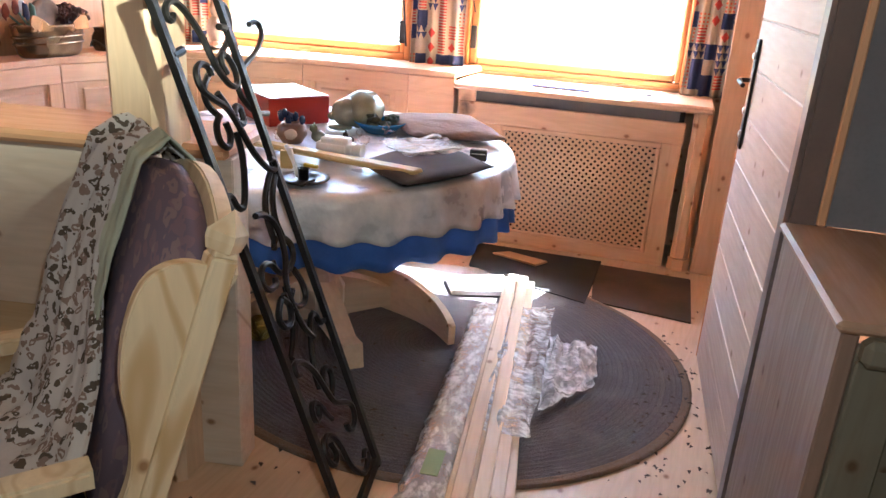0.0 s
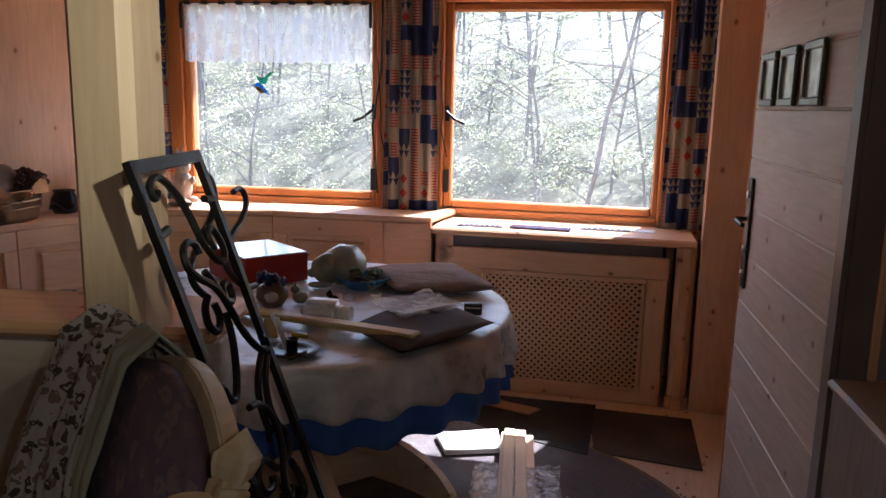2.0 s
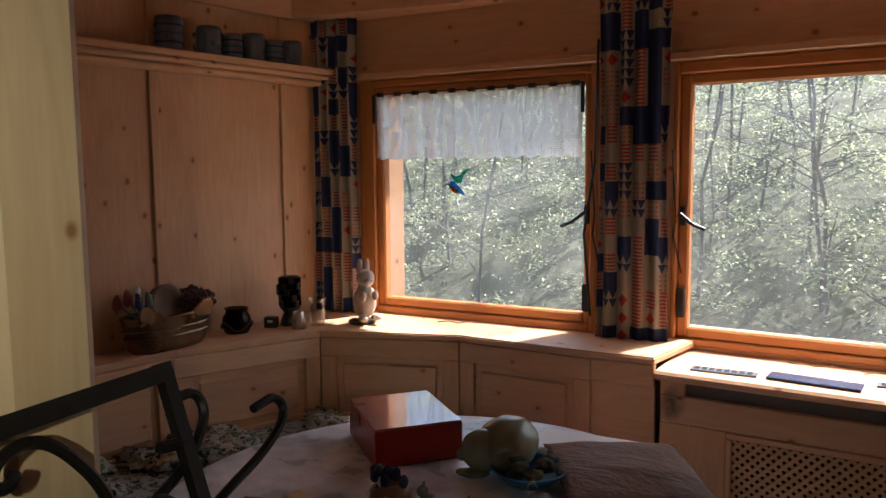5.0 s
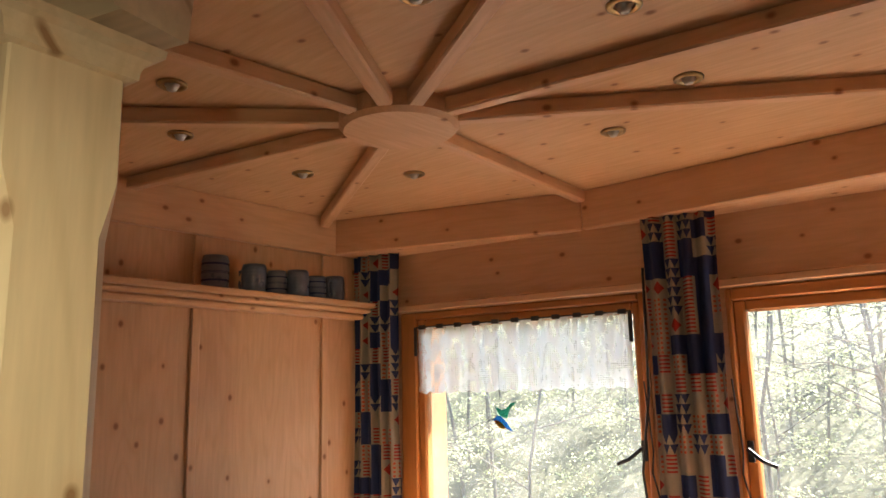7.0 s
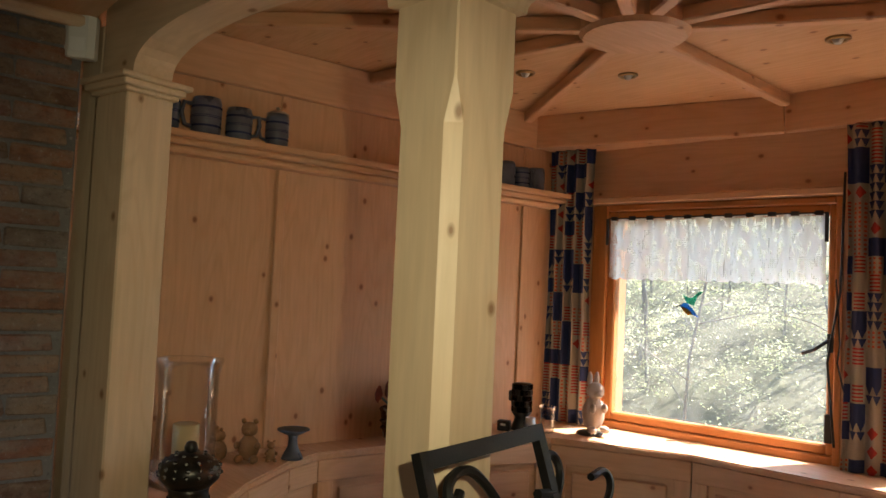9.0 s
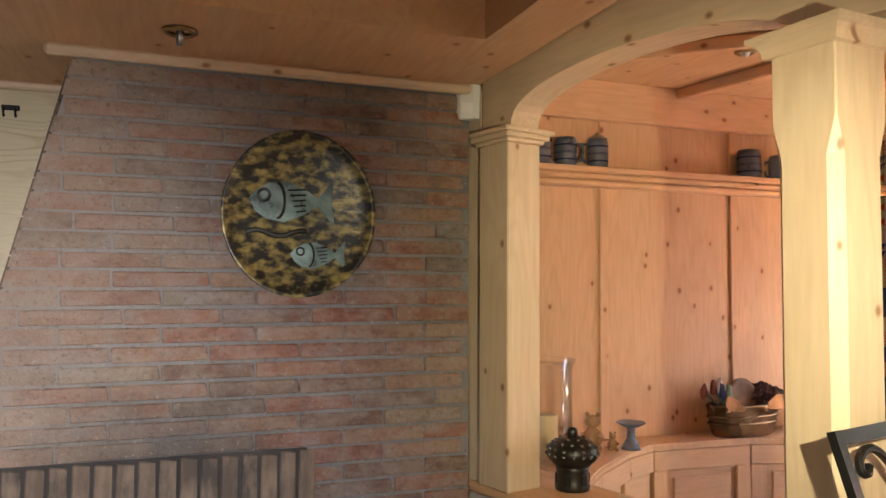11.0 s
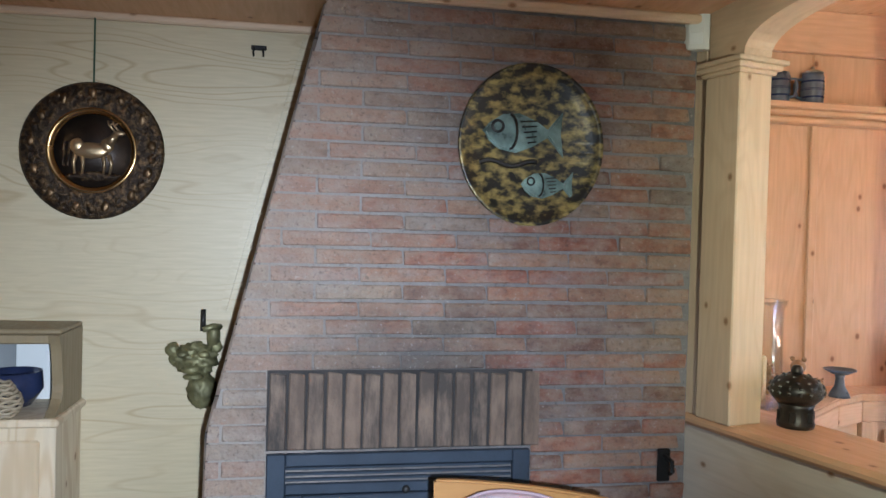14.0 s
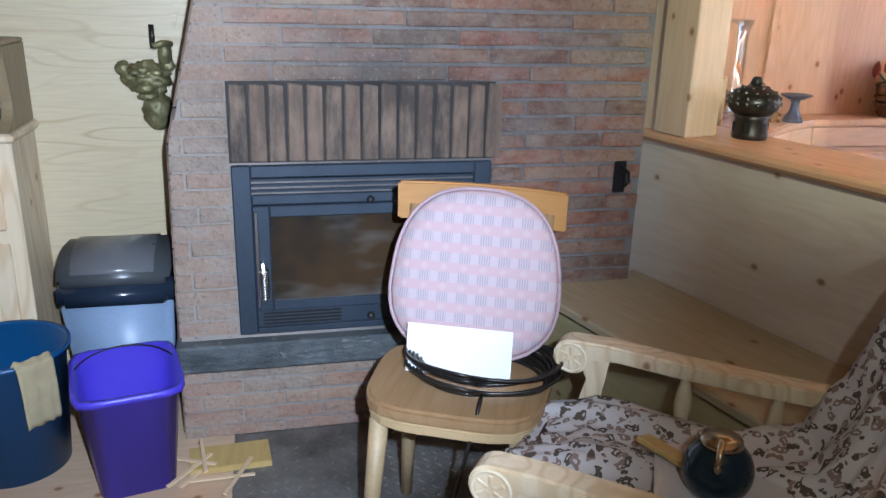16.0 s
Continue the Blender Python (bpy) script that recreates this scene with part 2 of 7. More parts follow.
def prism(poly, h0, h1, bm=None, plane="xy", bevel=0.0):
    """A flat polygon given thickness. plane xy: h is z; xz: h is y; yz: h is x."""
    bm = bm or bmesh.new()
    put = {"xy": lambda p, h: (p[0], p[1], h), "xz": lambda p, h: (p[0], h, p[1]), "yz": lambda p, h: (h, p[0], p[1])}[plane]
    lo = [bm.verts.new(put(p, h0)) for p in poly]
    hi = [bm.verts.new(put(p, h1)) for p in poly]
    n = len(poly)
    fs = [bm.faces.new(lo), bm.faces.new(hi)]
    for i in range(n):
        bm.faces.new((lo[i], lo[(i + 1) % n], hi[(i + 1) % n], hi[i]))
    if bevel:
        es = list({e for f in fs for e in f.edges})
        bmesh.ops.recalc_face_normals(bm, faces=bm.faces)
        bmesh.ops.bevel(bm, geom=es, offset=bevel, segments=2, affect="EDGES", clamp_overlap=True)
    return bm


def lathe(profile, seg=24, bm=None, at=(0, 0, 0), squash=(1, 1)):
    """Turns a profile of (radius, z) about the z axis."""
    bm = bm or bmesh.new()
    rings = []
    for r, z in profile:
        if r < 1e-5:
            rings.append([bm.verts.new((at[0], at[1], at[2] + z))])
        else:
            rings.append([bm.verts.new((at[0] + r * squash[0] * math.cos(2 * math.pi * i / seg), at[1] + r * squash[1] * math.sin(2 * math.pi * i / seg), at[2] + z)) for i in range(seg)])
    for a, b in zip(rings, rings[1:]):
        for i in range(seg):
            j = (i + 1) % seg
            vs = [a[i % len(a)], a[j % len(a)], b[j % len(b)], b[i % len(b)]]
            vs = list(dict.fromkeys(vs))
            if len(vs) > 2:
                bm.faces.new(vs)
    return bm


def tube(points, r, seg=6, bm=None, flat=1.0):
    """A rod bent along points. r: radius, or a function of 0..1."""
    bm = bm or bmesh.new()
    pts = [Vector(p) for p in points]
    rings = []
    up = Vector((0, 0, 1))
    for i, p in enumerate(pts):
        d = (pts[min(i + 1, len(pts) - 1)] - pts[max(i - 1, 0)]).normalized()
        if abs(d.dot(up)) > 0.95:
            up = Vector((0, 1, 0)) if abs(d.y) < 0.9 else Vector((1, 0, 0))
        s = d.cross(up).normalized()
        u = s.cross(d).normalized()
        up = u
        k = r(i / (len(pts) - 1)) if callable(r) else r
        rings.append([bm.verts.new(p + s * (k * math.cos(2 * math.pi * j / seg)) + u * (k * flat * math.sin(2 * math.pi * j / seg))) for j in range(seg)])
    for a, b in zip(rings, rings[1:]):
        for j in range(seg):
            bm.faces.new((a[j], a[(j + 1) % seg], b[(j + 1) % seg], b[j]))
    bm.faces.new(rings[0]), bm.faces.new(rings[-1])
    return bm


def blob(at, size, sub=2, rough=0.15, freq=2.0, bm=None, seed=0.0):
    """A lumpy rounded body."""
    bm = bm or bmesh.new()
    for v in bmesh.ops.create_icosphere(bm, subdivisions=sub, radius=1.0)["verts"]:
        k = 1 + rough * noise.noise(v.co * freq + Vector((seed, seed * 1.7, 0)))
        v.co = Vector([at[i] + v.co[i] * k * size[i] for i in range(3)])
    return bm


def structure(name, bm, material, label, m=None):
    return tagged(part(name, bm, material, None, label, m=m), kind="structure")


def at_angle(x, y, deg, z=0.0):
    return pose(x, y, z, 0, 0, deg)

# ---- the setting: floor, walls, windows, ceiling ----
LEDGE = 0.87          # top of the panelled bench back that runs round the bay
PX = -3.24            # panelled wall of the bay
BX = -2.44            # face of the brick chimney breast
W1 = at_angle(-1.9, 4.22, 9)      # first window's wall: x along it, y outwards
W2 = at_angle(-1.48, 4.33, 5)     # second window's wall
PART = at_angle(-2.57, 1.365, 14.5)  # the partition: x along it towards the round post
RAD = at_angle(-1.44, 3.956, 5)   # the radiator cover

structure("floor", box((-3.6, -2.6, -0.12), (2.0, 4.7, 0.0)), pine("floor_boards", (0.62, 0.45, 0.30), "y", 0.5), "pale worn wooden floor with dust and shavings")


def window_wall(name, m, u0, u1, hole, label):
    a, b, z0, z1 = hole
    bm = box((u0, 0, 0), (a, 0.12, 2.6))
    box((b, 0, 0), (u1, 0.12, 2.6), bm=bm)
    box((a, 0, 0), (b, 0.12, z0), bm=bm)
    box((a, 0, z1), (b, 0.12, 2.6), bm=bm)
    return structure(name, bm, M_pine_x, label, m)


window_wall("wall_window_1", W1, -1.5, 0.1, (-1.15, 0.06, 0.86, 2.01), "pine boarded wall round the lace-hung window")
window_wall("wall_window_2", W2, -0.09, 1.7, (-0.07, 1.12, 0.845, 2.0), "pine boarded wall round the wide window")
structure("wall_corner_post", box((-0.17, 0.02, 0), (0.17, 0.12, 2.6)), M_pine_z, "pine board between the two windows", at_angle(-1.69, 4.27, 17))
structure("wall_left", box((PX - 0.2, 1.3, 0), (PX, 4.6, 2.6)), M_pine_z, "tall pine panelling with dark knots")
structure("wall_east", box((0.17, 2.19, 0), (0.4, 4.6, 2.6)), M_pine_z, "pine wall beside the open door")
# near-black colour stands for the shaded gap and cuts bounced light
structure("wall_east_jamb", box((0.62, -2.6, 0), (0.8, 2.19, 2.6)), pine("shade_dark_boards", (0.07, 0.05, 0.035), "z"), "plain pine wall behind the dresser, darkened to stand for shade")
# unseen closing wall, kept dark to lower the room's bounced light
structure("wall_behind", box((-3.6, -2.6, 0), (2.0, -2.3, 2.6)), M_plaster, "unseen plain dark wall closing the room behind the walker")
structure("wall_dish", box((-3.1, -2.3, 0), (-2.9, 1.3, 2.6)), M_dishwall, "waxed greenish spruce wall with swirling grain")
structure("pier", box((-0.175, 4.045, 0), (0.17, 4.4, 2.6), 0.004), M_pine_z, "pine pier board beside the radiator cover")


def window(name, m, glass_box, outer, label, handle_side):
    """A stained wooden casement: outer frame, sash, pane, handle."""
    g0, g1, z0, z1 = glass_box
    a, b, y0, y1 = outer
    w = tagged(thing(name, m, label, "window"), kind="structure")
    for lo, hi in (((a, -0.015, y0), (g0 - 0.045, 0.07, y1)), ((g1 + 0.03, -0.015, y0), (b, 0.07, y1))):
        part("frame_upright", box(lo, hi, 0.006), M_frame_z, w)
    part("frame_rail", box((g0 - 0.045, -0.015, z1 + 0.045), (g1 + 0.03, 0.07, y1), 0.006), M_frame_x, w)
    part("frame_rail", box((g0 - 0.045, -0.015, y0), (g1 + 0.03, 0.07, z0 - 0.045), 0.006), M_frame_x, w)
    for lo, hi in (((g0 - 0.045, 0.0, z0 - 0.045), (g0, 0.055, z1 + 0.045)), ((g1, 0.0, z0 - 0.045), (g1 + 0.03, 0.055, z1 + 0.045))):
        part("sash_upright", box(lo, hi, 0.008), M_frame_z, w)
    for lo, hi in (((g0, 0.0, z0 - 0.045), (g1, 0.055, z0)), ((g0, 0.0, z1), (g1, 0.055, z1 + 0.045))):
        part("sash_rail", box(lo, hi, 0.008), M_frame_x, w)
    pane = part("pane", box((g0 - 0.01, 0.025, z0 - 0.01), (g1 + 0.01, 0.029, z1 + 0.01)), M_glass, w, "dusty window pane")
    pane.visible_shadow = False
    hx = g1 + 0.015 if handle_side > 0 else g0 - 0.025
    bm = box((hx - 0.012, -0.012, 1.34), (hx + 0.012, 0.0, 1.42), 0.003)
    tube([(hx, -0.012, 1.39), (hx, -0.045, 1.39), (hx - 0.05 * handle_side, -0.05, 1.35), (hx - 0.1 * handle_side, -0.05, 1.33)], 0.008, 6, bm)
    part("handle", bm, M_black, w, "black window handle")
    bm = box((hx - 0.016, -0.02, 0.96), (hx + 0.016, 0.0, 1.08), 0.004)
    part("hinge", bm, M_black, w)
    return w


window("window_1", W1, (-1.015, 0.0, 0.95, 1.93), (-1.148, 0.058, 0.862, 2.008), "orange stained wooden window with a lace valance", 1)
window("window_2", W2, (0.0, 1.055, 0.92, 1.905), (-0.068, 1.118, 0.847, 1.998), "wide orange stained wooden window", -1)
for m, a, b, z, nm in ((W1, -1.18, 0.1, 2.012, "trim"), (W2, -0.09, 1.16, 2.002, "trim")):
    structure(nm, box((a, -0.035, z), (b, -0.0, z + 0.035), 0.006), M_pine_x, "narrow pine moulding above the window", m)

# bench back: panelled faces and a ledge, round the bay
FRONT = [(-2.55, 1.80), (-2.78, 2.02), (-2.98, 2.28), (-3.06, 2.45), (-3.04, 2.95), (-2.85, 3.56), (-2.29, 3.84), (-1.70, 3.90), (-1.46, 3.945)]
BACK = [(-1.44, 4.35), (-1.86, 4.25), (-3.24, 4.03), (-3.24, 1.80)]
structure("window_ledge", prism([(x, y) for x, y in FRONT] + BACK, LEDGE - 0.028, LEDGE, bevel=0.006), M_pine_x, "pine ledge along the bench back under the window")
for (x0, y0), (x1, y1) in zip(FRONT, FRONT[1:]):
    ln = math.hypot(x1 - x0, y1 - y0)
    m = at_angle(x0, y0, math.degrees(math.atan2(y1 - y0, x1 - x0)))
    p = tagged(thing("bench_back_panel", m, "pine bench back panel with a raised field", "panelling", "panels round the bay"), kind="structure")
    part("board", box((0.001, 0.018, 0.0), (ln - 0.001, 0.04, LEDGE - 0.03)), M_pine_x, p)
    part("rail", box((0.001, 0.0, LEDGE - 0.115), (ln - 0.001, 0.018, LEDGE - 0.03), 0.003), M_pine_x, p)
    part("rail", box((0.001, 0.0, 0.40), (ln - 0.001, 0.018, 0.50), 0.003), M_pine_x, p)
    if ln > 0.3:
        for a in (0.001, ln - 0.071):
            part("stile", box((a, 0.0, 0.50), (a + 0.07, 0.018, LEDGE - 0.115), 0.003), M_pine_z, p)
        part("field", box((0.10, 0.006, 0.53), (ln - 0.10, 0.02, LEDGE - 0.145), 0.009), M_pine_x, p)

# panelled wall: joints as raised strips, shelf with moulding
for y in (1.6, 2.313, 3.035, 3.72):
    structure("panel_strip", box((PX, y - 0.02, LEDGE), (PX + 0.014, y + 0.02, 1.99), 0.004), M_pine_z, "narrow pine cover strip on the panelling")
    structure("panel_strip", box((PX, y - 0.02, 2.06), (PX + 0.014, y + 0.02, 2.29), 0.004), M_pine_z, "narrow pine cover strip on the panelling")
shelf = thing("wall_shelf", Matrix(), "long pine shelf with a moulded edge on the wall", "shelf")
part("board", box((PX, 1.5, 2.035), (PX + 0.15, 3.92, 2.06), 0.004), M_pine_y, shelf)
part("moulding", box((PX + 0.02, 1.5, 2.012), (PX + 0.13, 3.91, 2.035), 0.008), M_pine_y, shelf)
part("moulding", box((PX, 1.5, 1.985), (PX + 0.09, 3.90, 2.012), 0.009), M_pine_y, shelf)

# ceiling of the bay: boards, ribs that meet in a round boss, ring beams
HUB = Vector((-1.985, 2.94))
CZ = 2.47
structure("ceiling", box((-3.6, 1.3, CZ), (0.6, 4.8, CZ + 0.12)), M_ceil, "knotty pine board ceiling over the bay")
rib_ends = [(-3.30, 3.75), (-2.08, 4.17), (-0.55, 3.86), (0.0, 3.20), (-0.45, 2.0), (-1.30, 1.78), (-2.1, 1.55), (-2.95, 1.95), (-3.24, 2.72)]
for ex, ey in rib_ends:
    dx, dy = ex - HUB.x, ey - HUB.y
    ln = math.hypot(dx, dy)
    structure("ceiling_rib", box((0.15, -0.024, CZ - 0.05), (ln, 0.024, CZ), 0.006), M_pine_x, "pine rib radiating from the ceiling boss", at_angle(HUB.x, HUB.y, math.degrees(math.atan2(dy, dx))))
structure("ceiling_boss", lathe([(0, CZ - 0.065), (0.17, CZ - 0.065), (0.185, CZ - 0.05), (0.185, CZ)], 40), M_pine_y, "round pine boss in the ceiling", pose(HUB.x, HUB.y, 0))


def beam(name, p, q, z0, z1, depth, label, mat):
    ln = math.hypot(q[0] - p[0], q[1] - p[1])
    m = at_angle(p[0], p[1], math.degrees(math.atan2(q[1] - p[1], q[0] - p[0])))
    return structure(name, box((0, 0, z0), (ln, depth, z1), 0.006), mat, label, m)


beam("ceiling_beam_1", (-3.33, 3.735), (-2.08, 4.165), 2.30, CZ, 0.32, "pine ring beam above the window", M_pine_x)
beam("ceiling_beam_2", (-2.08, 4.165), (0.17, 4.12), 2.30, CZ, 0.32, "pine ring beam above the window", M_pine_x)
structure("ceiling_beam_3", box((PX, 1.5, 2.29), (PX + 0.03, 3.77, CZ), 0.004), M_pine_y, "pine ring beam above the shelf")
for x, y in ((-1.469, 2.457), (-1.157, 2.813), (-1.22, 3.312), (-1.591, 3.563), (-2.402, 3.457), (-2.701, 3.148), (-2.637, 2.587), (-2.287, 2.353)):
    l = thing("ceiling_spot", pose(x, y, CZ), "small brass recessed ceiling spot, unlit", "ceiling light", "spots in the ceiling")
    part("ring", lathe([(0.026, -0.001), (0.042, -0.001), (0.042, -0.006), (0.034, -0.011), (0.026, -0.006)], 20), M_brass, l, smooth=True)
    part("bulb", lathe([(0.0, -0.022), (0.012, -0.02), (0.02, -0.004), (0.02, 0.0)], 14), M_steel, l, smooth=True)

# living room ceiling: low soffit along the walls, coffer in the middle
SZ = 2.165
structure("soffit_chimney", box((-2.9, -2.3, SZ), (-2.0, 1.36, SZ + 0.3)), M_ceil, "pine boarded soffit along the chimney wall")
structure("soffit_partition", box((-2.0, 1.20, SZ), (0.62, 1.36, SZ + 0.3)), M_ceil, "pine boarded soffit along the arches")
structure("ceiling_living", box((-2.0, -2.3, 2.42), (0.62, 1.20, 2.54)), M_ceil, "pine board ceiling over the living room")
structure("trim", box((BX, 0.16, SZ - 0.03), (BX + 0.03, 1.34, SZ), 0.008), M_pale_y, "pale pine moulding above the bricks")
structure("trim", box((-2.9, -2.3, SZ - 0.025), (-2.875, 0.20, SZ), 0.006), M_pale_y, "pale pine moulding above the spruce wall")

structure("trim", prism([(-0.098, 1.211), (-0.073, 1.211), (0.162, 2.14), (0.137, 2.14)], -2.899, -2.885, plane="yz", bevel=0.003), M_dishwall, "slanted pale pine cover strip beside the chimney")
ih = thing("iron_wall_hooks", pose(-2.899, 0.013, 2.085), "pair of small black iron hooks on the spruce wall", "hook")
part("plate", box((0.0, -0.025, -0.008), (0.006, 0.025, 0.008), 0.002), M_iron, ih)
for e in (-0.016, 0.016):
    part("prong", tube([(0.006, e, 0.0), (0.022, e, -0.004), (0.026, e, -0.02), (0.018, e, -0.03), (0.008, e, -0.026)], 0.003, 6), M_iron, ih)

# partition: half-high wall, posts, arches
structure("half_wall", box((0.0, 0.03, 0.0), (1.40, 0.13, 0.90), 0.004), pine("grey_pine", (0.66, 0.57, 0.48), "x"), "half-high pine wall behind the bench", PART)
structure("half_wall_cap", box((-0.03, 0.0, 0.90), (1.40, 0.30, 0.935), 0.012), M_pine_x, "broad pine cap of the half-high wall", PART)
# a small wooden knob, placed on the wall cap near the post
kn = thing("turned_knob", pose(-1.355, 1.57, 0.936), "pale turned wooden knob standing on the wall cap", "stopper")
part("knob", lathe([(0, 0.0), (0.022, 0.0), (0.03, 0.014), (0.03, 0.026), (0.018, 0.034), (0.012, 0.05), (0.0, 0.052)], 22), M_pale_z, kn, smooth=True)
cp = thing("square_post", PART @ pose(0.095, 0.0, 0.935), "pale pine post with a moulded capital", "post")
part("shaft", box((0.0, 0.0, 0.0), (0.14, 0.13, 1.05), 0.004), M_pale_z, cp)
for k, (z0, z1) in enumerate(((1.05, 1.062), (1.062, 1.078), (1.078, 1.092))):
    o = 0.01 + 0.012 * k
    part("capital", box((-o, -o, z0), (0.14 + o, 0.13 + o, z1), 0.003), M_pale_x, cp)
wp = thing("wall_post", PART @ pose(-0.01, 0.015, 0.935), "pale pine board where the arch meets the bricks", "post")
part("board", box((0.0, 0.0, 0.0), (0.094, 0.11, 1.24), 0.003), M_pale_z, wp)
part("bead", box((0.095, 0.02, 1.095), (0.10, 0.11, 1.24), 0.001), M_pale_z, wp)


def arch(name, u0, u1, z_spring, z_crown, z_top, y0, y1, mat, label, sag=1.0):
    pts = [(u1, z_top), (u0, z_top)]
    n = 24
    for i in range(n + 1):
        a = math.pi * (1 - i / n)
        pts.append(((u0 + u1) / 2 + (u1 - u0) / 2 * math.cos(a), z_spring + (z_crown - z_spring) * math.sin(a) ** sag))
    return structure(name, prism(pts, y0, y1, plane="xz"), mat, label, PART)


arch("arch_1", 0.236, 1.165, 2.03, 2.165, 2.5, 0.01, 0.12, M_pale_x, "pale pine arch between the posts", 0.8)
structure("arch_spandrel", box((0.096, 0.012, 2.028), (0.2355, 0.118, 2.5)), M_pale_x, "pale pine board above the post", PART)
arch("arch_2", 1.345, 2.75, 2.07, 2.36, 2.5, 0.0, 0.12, M_pale_x, "pale pine arch over the way to the table", 0.8)
structure("arch_spandrel", box((1.166, 0.012, 2.07), (1.344, 0.118, 2.5)), M_pale_x, "pale pine board above the post", PART)
post = thing("corner_post", pose(-1.40, 1.675, 0, 0, 0, 6), "pale chamfered pine post with a capital, floor to arch", "post")
c, h = 0.022, 0.072
oct_ = [(h, -h + c), (h, h - c), (h - c, h), (-h + c, h), (-h, h - c), (-h, -h + c), (-h + c, -h), (h - c, -h)]
bm = prism(oct_, 0.0, 1.80)
c = 0.003
square = [(h, -h + c), (h, h - c), (h - c, h), (-h + c, h), (-h, h - c), (-h, -h + c), (-h + c, -h), (h - c, -h)]
bmesh.ops.delete(bm, geom=[f for f in bm.faces if min(v.co.z for v in f.verts) > 1.79], context="FACES_ONLY")
ring = [next(v for v in bm.verts if v.co.z > 1.79 and abs(v.co.x - x) + abs(v.co.y - y) < 1e-4) for x, y in oct_]
for zz in (1.87, 2.02):
    up = [bm.verts.new((x, y, zz)) for x, y in square]
    for i in range(8):
        bm.faces.new((ring[i], ring[(i + 1) % 8], up[(i + 1) % 8], up[i]))
    ring = up
bm.faces.new(ring)
part("shaft", bm, M_pale_z, post)
cove = [(h + 0.003, 2.008), (h + 0.012, 2.010), (h + 0.013, 2.020), (h + 0.016, 2.028), (h + 0.023, 2.036), (h + 0.034, 2.041), (h + 0.036, 2.052), (h + 0.030, 2.055)]
bm = bmesh.new()
rings = [[bm.verts.new((sx * o, sy * o, zz)) for sx, sy in ((1, 1), (-1, 1), (-1, -1), (1, -1))] for o, zz in cove]
for a, b in zip(rings, rings[1:]):
    for i in range(4):
        bm.faces.new((a[i], a[(i + 1) % 4], b[(i + 1) % 4], b[i]))
bm.faces.new(rings[0]), bm.faces.new(rings[-1])
part("capital", bm, M_pale_x, post, "coved pine capital")

# ---- cloth and pattern materials ----


def patchwork():
    """Cream cotton with patches of navy, triangles, red bars and orange dots."""
    n = Nodes("patchwork_cotton", 0.85)
    sep = n.node("SeparateXYZ", Vector=n.coords((1, 1, 1), True))
    u, w = n.math("DIVIDE", sep.outputs[0], 0.056), n.math("DIVIDE", sep.outputs[2], 0.075)
    cell = n.node("CombineXYZ", X=n.math("FLOOR", u), Y=n.math("FLOOR", w))
    r = n.node("TexWhiteNoise", Vector=cell.outputs[0]).outputs["Value"]
    fu, fw = n.math("FRACT", u), n.math("FRACT", w)
    cream, navy, red, orange = (0.31, 0.265, 0.21), (0.014, 0.028, 0.10), (0.33, 0.025, 0.018), (0.42, 0.08, 0.03)
    tri = n.math("GREATER_THAN", n.math("ABSOLUTE", n.math("SUBTRACT", n.math("FRACT", n.math("MULTIPLY", u, 2.0)), 0.5)), n.math("MULTIPLY", n.math("FRACT", n.math("MULTIPLY", w, 2.0)), 0.5))
    c1 = n.mix(tri, navy, cream)
    bar = n.math("MULTIPLY", n.math("GREATER_THAN", n.math("FRACT", n.math("MULTIPLY", w, 5.0)), 0.5), n.math("LESS_THAN", n.math("ABSOLUTE", n.math("SUBTRACT", fu, 0.5)), 0.36))
    c2 = n.mix(bar, cream, red)
    du = n.math("SUBTRACT", n.math("FRACT", n.math("MULTIPLY", u, 3.0)), 0.5)
    dw = n.math("SUBTRACT", n.math("FRACT", n.math("MULTIPLY", w, 4.0)), 0.5)
    dot = n.math("LESS_THAN", n.math("ADD", n.math("MULTIPLY", du, du), n.math("MULTIPLY", dw, dw)), 0.08)
    c3 = n.mix(dot, cream, orange)
    dia = n.math("LESS_THAN", n.math("ADD", n.math("ABSOLUTE", n.math("SUBTRACT", fu, 0.5)), n.math("ABSOLUTE", n.math("SUBTRACT", fw, 0.5))), 0.36)
    c4 = n.mix(dia, cream, red)
    col = n.mix(n.math("GREATER_THAN", r, 0.33), navy, c1)
    col = n.mix(n.math("GREATER_THAN", r, 0.52), col, c2)
    col = n.mix(n.math("GREATER_THAN", r, 0.70), col, c3)
    col = n.mix(n.math("GREATER_THAN", r, 0.82), col, cream)
    col = n.mix(n.math("GREATER_THAN", r, 0.91), col, c4)
    n.color(col)
    n.bump(n.noise(n.coords(), 700.0, 2.0), 0.2, 0.0005)
    return n.mat


